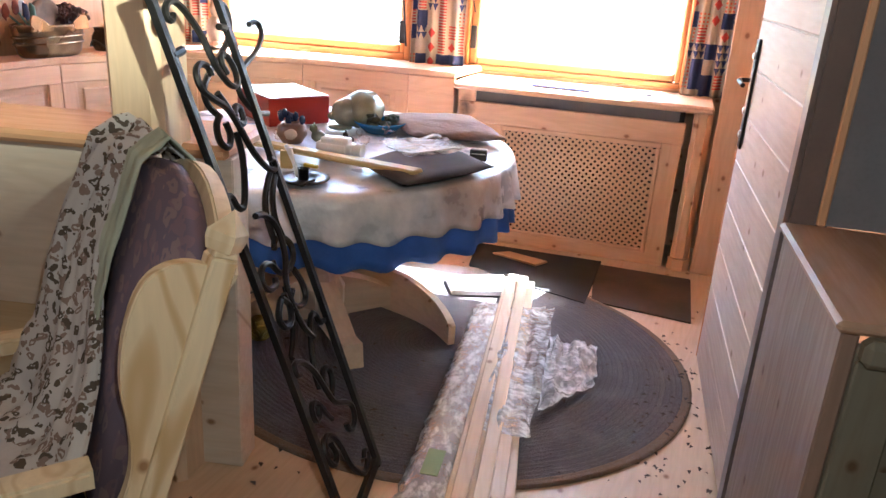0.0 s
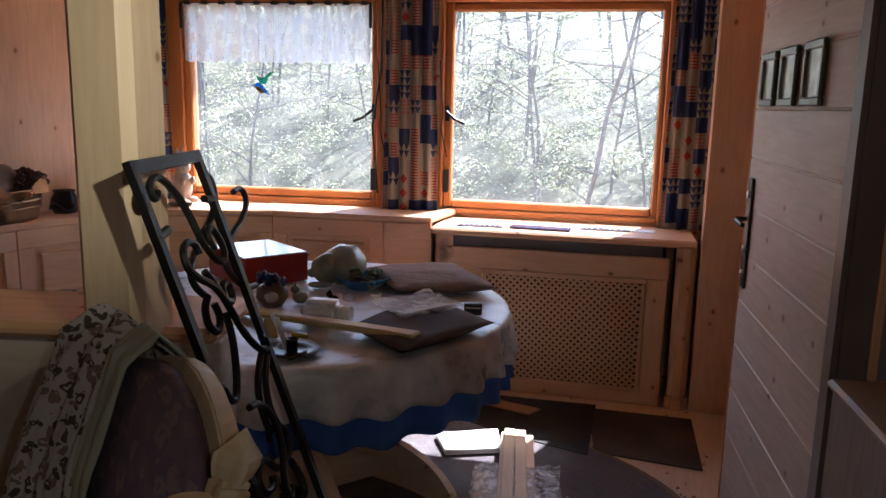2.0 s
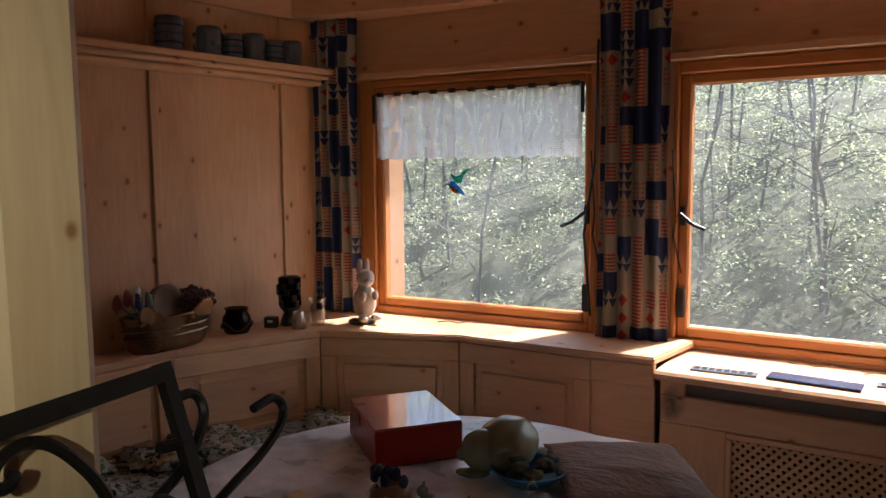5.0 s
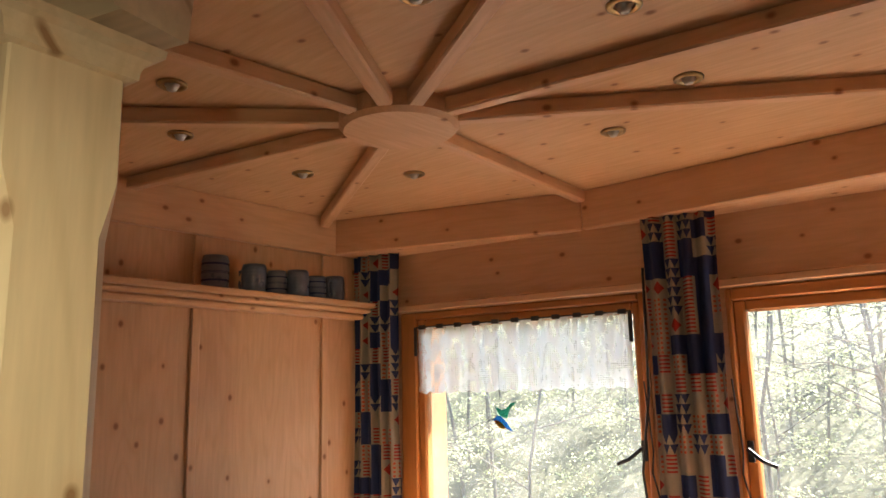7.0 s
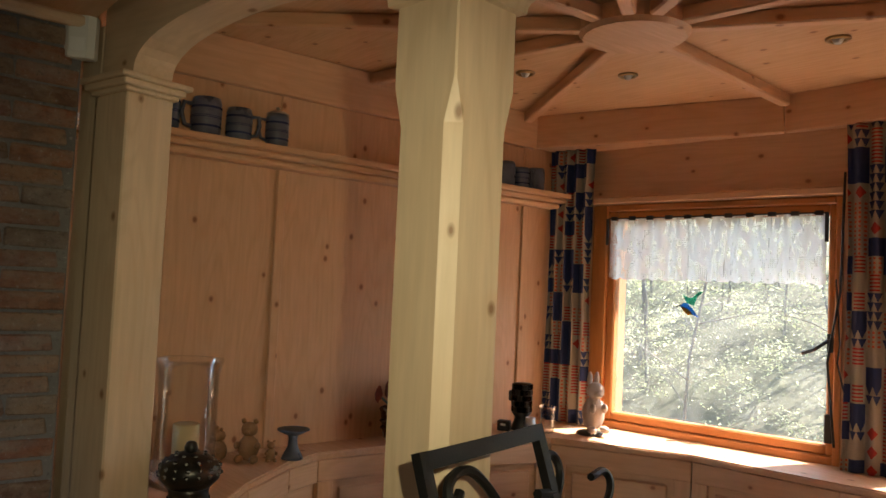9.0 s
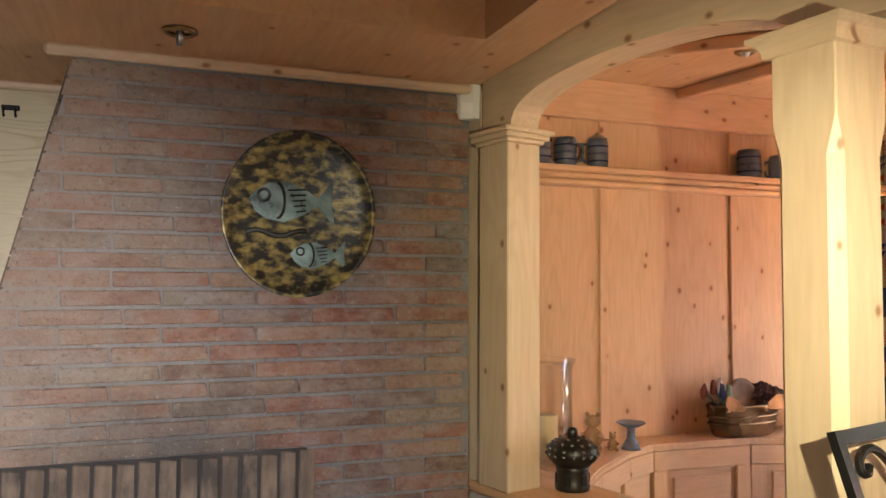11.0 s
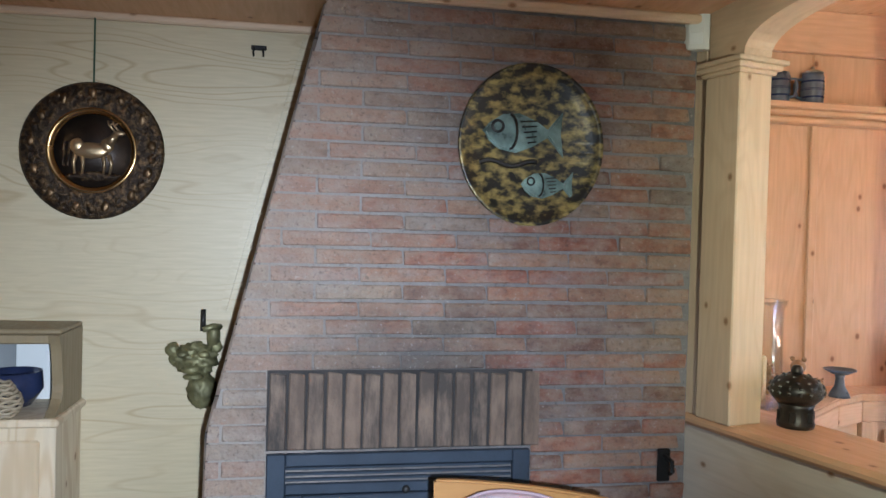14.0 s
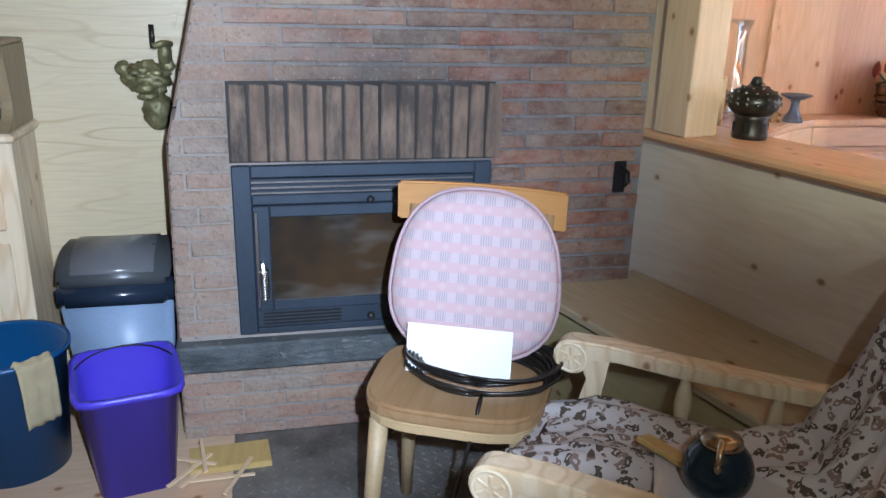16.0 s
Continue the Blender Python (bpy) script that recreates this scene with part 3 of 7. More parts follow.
def floral(name, ground, dark, mid, scale):
    """Printed cotton: leaves and blossoms over a pale ground."""
    n = Nodes(name, 0.85)
    warp = n.node("TexNoise", Vector=n.coords(), Scale=scale * 0.8, Detail=2.0).outputs["Color"]
    v = n.node("VectorMath")
    v.operation = "MULTIPLY_ADD"
    n.t.links.new(warp, v.inputs[0])
    v.inputs[1].default_value = (0.05, 0.05, 0.05)
    n.t.links.new(n.coords(), v.inputs[2])
    vor = n.node("TexVoronoi", Vector=v.outputs[0], Scale=scale)
    d = vor.outputs["Distance"]
    pick = n.node("TexWhiteNoise", Vector=vor.outputs["Position"]).outputs["Value"]
    col = n.mix(n.math("LESS_THAN", d, 0.46), ground, n.mix(n.math("GREATER_THAN", pick, 0.5), mid, dark))
    col = n.mix(n.math("LESS_THAN", d, 0.17), col, ground)
    n.color(col)
    n.bump(n.noise(n.coords(), 500.0, 2.0), 0.25, 0.0006)
    return n.mat


def vinyl():
    """Cloudy plastic table cover with brown stains on top."""
    n = Nodes("cloudy_vinyl", 0.35)
    a = n.noise(n.coords(), 9.0, 4.0)
    b = n.noise(n.coords(), 2.6, 3.0)
    col = n.mix(n.ramp(a, 0.35, 0.7), (0.46, 0.51, 0.60), (0.80, 0.82, 0.88))
    col = n.mix(n.math("MULTIPLY", n.ramp(b, 0.52, 0.62), 0.6), col, (0.30, 0.20, 0.14))
    n.color(col)
    n.rough(n.ramp(a, -0.2, 2.0))
    n.bump(n.noise(n.coords(), 18.0, 4.0), 0.7, 0.008)
    return n.mat


def crumpled(name, c, rough, metal, clear=0.0):
    n = Nodes(name, rough, metal)
    crease = n.noise(n.coords((0.5, 1.0, 1.0)), 11.0, 4.0, 0.55)
    ridge = n.math("ABSOLUTE", n.math("SUBTRACT", crease, 0.5))
    n.color(n.mix(n.noise(n.coords(), 20.0, 3.0), tint(c, 0.8), tint(c, 1.1)))
    if clear:
        n.put(n.b.inputs["Alpha"], n.math("ADD", 0.78 - clear, n.math("MULTIPLY", n.ramp(n.noise(n.coords((0.6, 1.0, 1.0)), 34.0, 5.0, 0.6), 0.46, 0.62), 0.4)))
    n.bump(n.math("ADD", n.math("MULTIPLY", ridge, -3.0), n.math("MULTIPLY", n.noise(n.coords(), 60.0, 4.0), 0.5)), 0.9, 0.010)
    return n.mat


def lace():
    """Net lace: threads with holes between them, denser flowers along the hem."""
    n = Nodes("white_lace", 0.8)
    n.color((0.8, 0.8, 0.78))
    n.b.inputs["Subsurface Weight"].default_value = 0.0
    sep = n.node("SeparateXYZ", Vector=n.coords())
    hx = n.math("LESS_THAN", n.math("FRACT", n.math("MULTIPLY", sep.outputs[0], 130.0)), 0.42)
    hz = n.math("LESS_THAN", n.math("FRACT", n.math("MULTIPLY", sep.outputs[2], 110.0)), 0.42)
    flower = n.math("GREATER_THAN", n.noise(n.coords((1, 1, 0.45)), 42.0, 2.0), 0.47)
    solid = n.math("MAXIMUM", n.math("MAXIMUM", hx, hz), flower)
    tr = n.node("BsdfTransparent")
    tl = n.node("BsdfTranslucent", Color=(0.93, 0.93, 0.92))
    m1, m2 = n.node("MixShader", Fac=0.8), n.node("MixShader", Fac=solid)
    n.t.links.new(n.b.outputs[0], m1.inputs[1]), n.t.links.new(tl.outputs[0], m1.inputs[2])
    n.t.links.new(tr.outputs[0], m2.inputs[1]), n.t.links.new(m1.outputs[0], m2.inputs[2])
    n.t.links.new(m2.outputs[0], n.t.nodes["Material Output"].inputs["Surface"])
    return n.mat


def leaf_material():
    n = Nodes("sunlit_leaves", 0.5)
    r = n.node("NewGeometry").outputs["Random Per Island"]
    col = n.mix(r, (0.16, 0.18, 0.10), (0.38, 0.40, 0.26))
    n.color(col)
    tl = n.node("BsdfTranslucent", Color=n.mix(r, (0.45, 0.50, 0.27), (0.80, 0.82, 0.55)))
    m1 = n.node("MixShader", Fac=0.65)
    n.t.links.new(n.b.outputs[0], m1.inputs[1]), n.t.links.new(tl.outputs[0], m1.inputs[2])
    n.t.links.new(m1.outputs[0], n.t.nodes["Material Output"].inputs["Surface"])
    return n.mat


M_patch = patchwork()
M_vinyl = vinyl()
M_lace = lace()
M_leaf = leaf_material()
M_bark = plain("grey_bark", (0.24, 0.225, 0.20), 0.9, 0, 0.4, 8)
M_wrap = crumpled("clear_wrapping", (0.92, 0.92, 0.95), 0.12, 0.0, 0.46)
M_foil = crumpled("crumpled_film", (0.88, 0.89, 0.95), 0.12, 0.0, 0.28)
M_brown_cloth = plain("brown_cotton", (0.062, 0.044, 0.035), 0.9, 0, 0.3, 40, 0.4)
M_brown_quilt = crumpled("brown_quilt", (0.24, 0.16, 0.125), 0.9, 0.0)
M_dark_floral = floral("dark_floral_cotton", (0.30, 0.29, 0.24), (0.02, 0.025, 0.03), (0.10, 0.12, 0.08), 34)
M_blanket = floral("floral_blanket", (0.50, 0.475, 0.47), (0.085, 0.065, 0.05), (0.23, 0.165, 0.14), 44)
def braided():
    n = Nodes("braided_rug", 0.95)
    sep = n.node("SeparateXYZ", Vector=n.coords((1.064, 1.176, 1)))
    r = n.math("SQRT", n.math("ADD", n.math("MULTIPLY", sep.outputs[0], sep.outputs[0]), n.math("MULTIPLY", sep.outputs[1], sep.outputs[1])))
    ring = n.math("FRACT", n.math("MULTIPLY", r, 50.0))
    pick = n.node("TexWhiteNoise", Vector=n.node("CombineXYZ", X=n.math("FLOOR", n.math("MULTIPLY", r, 50.0))).outputs[0]).outputs["Value"]
    col = n.mix(pick, (0.085, 0.075, 0.08), (0.105, 0.09, 0.09))
    col = n.mix(n.math("LESS_THAN", ring, 0.25), col, (0.075, 0.066, 0.066))
    col = n.mix(n.math("GREATER_THAN", r, 0.965), col, (0.17, 0.11, 0.07))
    fine = n.noise(n.coords(), 260.0, 3.0)
    dust = n.noise(n.coords(), 5.0, 4.0)
    col = n.mix(n.math("MULTIPLY", n.ramp(fine, 0.5, 0.7), 0.5), col, (0.24, 0.22, 0.22))
    col = n.mix(n.math("MULTIPLY", n.ramp(dust, 0.5, 0.75), 0.5), col, (0.20, 0.18, 0.19))
    n.color(col)
    n.bump(n.math("ADD", fine, n.math("MULTIPLY", n.math("PINGPONG", ring, 0.5), 0.8)), 0.9, 0.005)
    return n.mat


M_rug = braided()
M_mat = plain("black_mat", (0.022, 0.02, 0.02), 0.9, 0, 0.4, 30)
M_stone = plain("soapstone", (0.28, 0.30, 0.21), 0.25, 0, 0.45, 24)
M_cobalt = plain("cobalt_glaze", (0.03, 0.04, 0.10), 0.2, 0, 0.4, 30)
M_bluebowl = plain("blue_glaze", (0.03, 0.16, 0.34), 0.2, 0, 0.3)
M_grey_clay = plain("salt_glaze", (0.11, 0.12, 0.16), 0.3, 0, 0.4, 40)
M_copper = plain("beaten_copper", (0.25, 0.155, 0.085), 0.28, 0.9, 0.6, 25, 0.5)
M_clear = clear_glass("clear_glass", (0.985, 0.985, 0.975))
M_dark_glass = clear_glass("smoky_glass", (0.35, 0.32, 0.3))
M_wax = plain("cream_wax", (0.65, 0.48, 0.26), 0.5)
M_bear = plain("bear_resin", (0.36, 0.19, 0.08), 0.6, 0, 0.3)
M_bunny = plain("chalk_pink_plaster", (0.52, 0.42, 0.35), 0.8, 0, 0.2)
M_yellow_wood = pine("yellow_moulding", (0.52, 0.38, 0.14), "x", 0.4, False)
M_bead = plain("dark_bronze", (0.05, 0.045, 0.04), 0.35, 0.7, 0.4, 40)
M_teal = plain("teal_plastic", (0.03, 0.11, 0.10), 0.3)
M_yellow = plain("yellow_plastic", (0.62, 0.45, 0.03), 0.4)
M_rose = plain("red_petals", (0.28, 0.06, 0.03), 0.7, 0, 0.6, 60)
M_green = plain("grey_green_leaves", (0.12, 0.22, 0.18), 0.7)

M_scorched = pine("scorched_pine", PINE, "x", scorch=True)

# ---- the bay: radiator cover ----
rad = thing("radiator_cover", RAD, "pine radiator cover with a diagonal lattice front", "radiator cover")
part("top_board", box((-0.02, -0.045, 0.795), (1.25, 0.40, 0.83), 0.01), M_pine_x, rad, "dusty pine window board")
part("vent_slot", box((0.09, 0.02, 0.735), (1.10, 0.05, 0.795)), plain("grey_metal_vent", (0.14, 0.12, 0.11), 0.6, 0.3), rad, "dark vent strip")
part("rail", box((0.0, 0.0, 0.63), (1.135, 0.03, 0.735), 0.004), M_scorched, rad, "pine rail with a black scorch mark")
part("stile", box((0.0, 0.0, 0.03), (0.24, 0.03, 0.63), 0.003), M_pine_z, rad)
part("stile", box((1.035, 0.0, 0.03), (1.13, 0.03, 0.63), 0.003), M_pine_z, rad)
part("rail", box((0.0, 0.0, 0.0), (1.13, 0.032, 0.065), 0.004), M_pine_x, rad)
part("stile", box((0.0, 0.0, 0.735), (0.09, 0.03, 0.795), 0.002), M_scorched, rad)
part("post", prism([(1.165, 0.03), (1.165, 0.012), (1.185, -0.01), (1.225, -0.012), (1.255, 0.02), (1.255, 0.06), (1.165, 0.06)], 0.0, 0.795), M_pine_z, rad)
part("plinth", prism([(1.155, 0.03), (1.155, 0.0), (1.18, -0.03), (1.23, -0.032), (1.262, 0.0), (1.262, 0.06), (1.155, 0.06)], 0.0, 0.06), M_pine_x, rad)
for a, b in (((0.24, -0.006, 0.065), (0.262, 0.012, 0.605)), ((1.013, -0.006, 0.065), (1.035, 0.012, 0.605))):
    part("lattice_bead", box(a, b, 0.005), M_pine_z, rad)
for a, b in (((0.24, -0.006, 0.605), (1.035, 0.012, 0.63)), ((0.262, -0.006, 0.065), (1.013, 0.012, 0.083))):
    part("lattice_bead", box(a, b, 0.005), M_pine_x, rad)
L0, L1, Z0, Z1 = 0.262, 1.013, 0.083, 0.605
bm = bmesh.new()
step, half = 0.0345, 0.0062
for sgn in (1, -1):
    k = -40
    while k < 60:
        # the slat z = sgn * x + c, cut off at the frame
        cc = k * step * 1.0
        pts = []
        for x in (L0, L1):
            z = sgn * (x - L0) + Z0 + cc
            pts.append((x, z))
        (xa, za), (xb, zb) = pts
        t0, t1 = 0.0, 1.0
        lo, hi = min(za, zb), max(za, zb)
        if hi > Z0 and lo < Z1 and hi != lo:
            def tt(zv):
                return (zv - za) / (zb - za)
            ta, tb = sorted((tt(Z0), tt(Z1)))
            t0, t1 = max(t0, ta), min(t1, tb)
            if t1 - t0 > 0.01:
                A = Vector((xa + (xb - xa) * t0, 0, za + (zb - za) * t0))
                B = Vector((xa + (xb - xa) * t1, 0, za + (zb - za) * t1))
                d = (B - A).normalized()
                nrm = Vector((-d.z, 0, d.x)) * half
                y0, y1 = (0.010, 0.014) if sgn > 0 else (0.014, 0.018)
                vs = [bm.verts.new((p.x, y, p.z)) for y in (y0, y1) for p in (A + nrm, B + nrm, B - nrm, A - nrm)]
                for f in ((0, 1, 2, 3), (7, 6, 5, 4), (0, 4, 5, 1), (2, 6, 7, 3), (1, 5, 6, 2), (3, 7, 4, 0)):
                    bm.faces.new([vs[i] for i in f])
        k += 1
tagged(part("lattice", bm, pine("lattice_pine", (0.62, 0.37, 0.20), "x", 0.5, False), rad, "fine diagonal wooden lattice"), kind="stuff")
# black sheet stands in for the shade seen through the lattice
part("back", box((0.0, 0.2, 0.0), (1.13, 0.22, 0.79)), M_gap_shade, rad)
for k, (a, b, z, rz) in enumerate(((0.10, 0.33, 0.834, 4), (0.36, 0.66, 0.838, -3), (0.70, 0.95, 0.834, 2))):
    g = thing("paper_strip" if k != 1 else "blue_booklet", RAD @ pose(0, 0.02 + 0.04 * k, z - 0.003, 0, 0, rz), ("slotted grey vent strip lying on the window board", "dark blue booklet lying on the window board", "slotted grey vent strip lying on the window board")[k], ("strip", "booklet", "strip")[k])
    part("sheet", box((a, 0.0, 0), (b, 0.06 if k != 1 else 0.09, 0.006), 0.002), (M_grey_clay, M_cobalt, M_grey_clay)[k], g)
    if k != 1:
        # slots drawn as black strips, their shade in the colour
        for j in range(8):
            part("slot", box((a + 0.012 + j * (b - a - 0.02) / 8, 0.012, 0.0062), (a + 0.03 + j * (b - a - 0.02) / 8, 0.048, 0.0068)), M_gap_shade, g)

for x, y, w, rz in ((0.55, 0.13, 0.22, 5), (0.86, 0.16, 0.20, -8)):
    ws = thing("paper_sheet", RAD @ pose(x, y, 0.8315, 0, 0, rz), "white paper sheet lying on the sunny window board", "paper")
    part("sheet", box((0.0, 0.0, 0.0), (w, 0.09, 0.002)), M_paper, ws)

# ---- curtains, lace, hanging bird ----


def curtain(name, m, width, z0, z1, folds, label, gather=0.72):
    bm = bmesh.new()
    nx, nz = 90, 26
    rows = []
    for j in range(nz + 1):
        z = z0 + (z1 - z0) * j / nz
        row = []
        for i in range(nx + 1):
            s = i / nx
            k = 1 - (1 - gather) * math.sin(math.pi * j / nz * 0.9) * 0.35
            amp = 0.022 * (0.7 + 0.5 * noise.noise((s * 3, j * 0.08, 1.0)))
            row.append(bm.verts.new(((s - 0.5) * width * k + 0.006 * noise.noise((s * 6, j * 0.2, 4)), amp * math.sin(s * folds * 2 * math.pi + 0.5 * noise.noise((j * 0.1, s, 7))), z)))
        rows.append(row)
    for a, b in zip(rows, rows[1:]):
        for i in range(nx):
            bm.faces.new((a[i], a[i + 1], b[i + 1], b[i]))
    ob = tagged(part(name, bm, M_patch, None, label, True, m), category="curtain", group="curtains of the bay")
    mod = ob.modifiers.new("thickness", "SOLIDIFY")
    mod.thickness = 0.002
    return ob


curtain("curtain", at_angle(-3.10, 3.93, 14), 0.27, LEDGE + 0.005, 2.298, 4.5, "patchwork cotton curtain gathered in the corner")
curtain("curtain", at_angle(-1.665, 4.19, 13), 0.30, 0.835, 2.298, 4.5, "patchwork cotton curtain gathered between the windows")
curtain("curtain", at_angle(-0.27, 4.35, 6), 0.23, 0.835, 2.298, 4.0, "patchwork cotton curtain gathered beside the pier")
val = thing("lace_valance", W1, "white lace valance on a cord across the window", "lace valance")
bm = bmesh.new()
nx, nz = 120, 10
rows = []
for j in range(nz + 1):
    rows.append([bm.verts.new((-1.035 + 1.035 * i / nx, -0.03 + 0.012 * math.sin(i * 0.55) * (1 - 0.4 * j / nz), 1.635 + 0.297 * j / nz - (0.012 * abs(math.sin(i * 0.39)) if j == 0 else 0))) for i in range(nx + 1)])
for a, b in zip(rows, rows[1:]):
    for i in range(nx):
        bm.faces.new((a[i], a[i + 1], b[i + 1], b[i]))
part("lace", bm, M_lace, val, smooth=True)
part("cord", tube([(-1.045, -0.03, 1.935), (0.005, -0.03, 1.935)], 0.004), M_black, val)
for i in range(11):
    part("loop", box((-1.03 + i * 0.098, -0.036, 1.925), (-0.995 + i * 0.098, -0.024, 1.945), 0.002), M_black, val)
for x, z in ((-1.05, 1.80), (0.0, 1.81)):
    part("tape", box((x - 0.008, -0.035, z), (x + 0.008, -0.027, 1.935), 0.002), M_black, val, "black tape end")
for x0, z0, x1, z1 in ((0.075, 2.10, 0.045, 0.95), ):
    rod = thing("curtain_wand", W1, "thin dark curtain wand hanging beside the window", "curtain wand")
    part("rod", tube([(x0, -0.06, z0), (x0 - 0.012, -0.055, 1.6), (x1 - 0.03, -0.045, 1.3), (x1, -0.04, z1)], 0.0055), M_bead, rod)
for m, x in ((W1, 0.045), (W2, -0.06)):
    sl = thing("tie_cord", m, "thin dark cord looped from the window handle", "cord")
    part("cord", tube([(x, -0.05, 1.65), (x + 0.02, -0.055, 1.38), (x + 0.01, -0.05, 1.30), (x + 0.045, -0.05, 1.15)], 0.0035, 5), M_bead, sl)
def stained(name, color):
    """Coloured glass that glows when the sky is behind it."""
    n = Nodes(name, 0.2)
    n.color(n.mix(n.ramp(n.noise(n.coords(), 45.0, 3.0), 0.4, 0.7), color, tint(color, 0.6)))
    n.b.inputs["Transmission Weight"].default_value = 0.75
    n.b.inputs["IOR"].default_value = 1.05
    return n.mat


bird = thing("hanging_bird", W1 @ pose(-0.615, -0.02, 1.50), "flat painted glass bird hanging on a thread in the window", "window ornament")
part("body", prism([(-0.035, 0.005), (-0.015, 0.022), (0.0, 0.02), (0.03, -0.01), (0.055, -0.045), (0.03, -0.035), (0.0, -0.03), (-0.02, -0.012)], -0.003, 0.003, plane="xz"), stained("bird_blue", (0.02, 0.22, 0.85)), bird, "blue back")
part("breast", prism([(-0.03, 0.0), (-0.015, 0.0), (0.01, -0.012), (0.03, -0.035), (0.005, -0.036), (-0.015, -0.022)], -0.006, -0.003, plane="xz"), stained("bird_orange", (0.95, 0.30, 0.02)), bird, "orange breast")
part("beak", prism([(-0.034, 0.013), (-0.075, -0.008), (-0.032, 0.006)], -0.003, 0.003, plane="xz"), M_black, bird)
part("wing", prism([(0.0, 0.02), (-0.022, 0.06), (0.01, 0.045), (0.03, 0.05), (0.055, 0.075), (0.085, 0.08), (0.05, 0.05), (0.035, 0.01)], -0.0065, -0.0035, plane="xz"), stained("bird_green", (0.05, 0.55, 0.40)), bird, "green wings")
part("thread", tube([(0.0, 0, 0.04), (-0.005, 0, 0.42)], 0.001, 4), M_black, bird)

# ---- bench seat ----
seat_in = [(-2.10, 1.95), (-2.35, 2.2), (-2.55, 2.6), (-2.50, 3.05), (-2.3, 3.35), (-1.95, 3.5), (-1.48, 3.55)]
bench_s = thing("corner_bench", Matrix(), "pine corner bench built round the table", "bench")
poly = FRONT + seat_in[::-1]
part("seat", prism(poly, 0.40, 0.435), M_pine_y, bench_s)
part("base", prism([(x - (0.05 if x > -3 else 0), y + 0.02) for x, y in FRONT] + [(x - 0.06, y + 0.06) for x, y in seat_in[::-1]], 0.0, 0.40), M_pine_y, bench_s)
cush = thing("bench_cushion", Matrix(), "dark leaf-print cushion along the corner bench", "cushion")
bm = prism([(x + 0.02, y - 0.02) for x, y in FRONT[1:7]] + [(x - 0.03, y + 0.02) for x, y in seat_in[::-1][1:]], 0.435, 0.50, bevel=0.02)
part("pad", bm, M_dark_floral, cush)
rnd = random.Random(4)
for k in range(26):
    x, y = [(FRONT[i][0], FRONT[i][1]) for i in (rnd.randint(3, 5),)][0]
    part("fold", blob((x + rnd.uniform(0.05, 0.35), y + rnd.uniform(-0.25, 0.15), 0.52), (0.09, 0.07, 0.035), 3, 0.6, 3.0, seed=k), M_dark_floral, cush, "crumpled dark leaf-print cloth", True)

# ---- table and what lies on it ----
TX, TY, TZ = -1.52, 2.70, 0.735
tab = thing("round_table", pose(TX, TY, 0), "round pine dining table on a carved pedestal", "table")
part("tabletop", lathe([(0, 0.70), (0.68, 0.70), (0.70, 0.71), (0.70, 0.725), (0.68, 0.728), (0, 0.728)], 64), M_pine_x, tab)
part("column", lathe([(0.0, 0.08), (0.10, 0.08), (0.10, 0.16), (0.07, 0.22), (0.055, 0.4), (0.08, 0.55), (0.13, 0.70), (0, 0.70)], 10), M_pale_z, tab)
foot = [(0.05, 0.02), (0.05, 0.20), (0.16, 0.17), (0.36, 0.09), (0.44, 0.10), (0.46, 0.0), (0.40, 0.0), (0.30, 0.04)]
for k in range(4):
    part("foot", prism(foot, -0.035, 0.035, plane="xz"), M_pale_x, tab, m=pose(0, 0, 0, 0, 0, 45 + 90 * k))


def cloth(name, r_edge, z_top, z_hem, waves, amp, material, seed, label):
    bm = bmesh.new()
    n = 240
    prof = [(0.0, 0), (0.25, 0), (0.5, 0), (0.66, 0), (r_edge - 0.015, 0), (r_edge, -0.006)]
    rings = [[bm.verts.new((0, 0, z_top))]]
    for r, dz in prof[1:]:
        rings.append([bm.verts.new((r * math.cos(2 * math.pi * i / n), r * math.sin(2 * math.pi * i / n), z_top + dz)) for i in range(n)])
    for j in range(1, 8):
        f = j / 7
        row = []
        for i in range(n):
            a = 2 * math.pi * i / n
            w = math.sin(waves * a + 2.5 * noise.noise((math.cos(a) * 2, math.sin(a) * 2, seed)))
            r = r_edge + 0.006 + f * (0.02 + amp * w)
            hem = z_hem + 0.012 * noise.noise((math.cos(a) * 4, math.sin(a) * 4, seed + 3)) - 0.006 * w
            row.append(bm.verts.new((r * math.cos(a), r * math.sin(a), z_top - 0.006 + (hem - z_top) * f)))
        rings.append(row)
    for a, b in zip(rings, rings[1:]):
        for i in range(n):
            vs = list(dict.fromkeys((a[i % len(a)], a[(i + 1) % len(a)], b[(i + 1) % n], b[i])))
            bm.faces.new(vs)
    ob = tagged(part(name, bm, material, None, label, True, pose(TX, TY, 0)), category="tablecloth")
    mod = ob.modifiers.new("thickness", "SOLIDIFY")
    mod.thickness = 0.0015
    return ob


cloth("tablecloth", 0.708, 0.731, 0.51, 30, 0.014, M_blue_cloth, 2.0, "bright blue tablecloth with a wavy hem")
cloth("table_cover", 0.722, TZ + 0.001, 0.60, 30, 0.014, M_vinyl, 2.0, "cloudy stained plastic cover over the blue cloth")
ON = TZ + 0.003


def on_table(name, x, y, label, category, rz=0.0, z=ON):
    return thing(name, pose(x, y, z, 0, 0, rz), label, category)


M_lid = plain("scuffed_lid", (0.34, 0.10, 0.08), 0.3, 0, 0.4, 14)
M_lid.node_tree.nodes["Principled BSDF"].inputs["Coat Weight"].default_value = 1.0
M_lid.node_tree.nodes["Principled BSDF"].inputs["Coat IOR"].default_value = 2.3
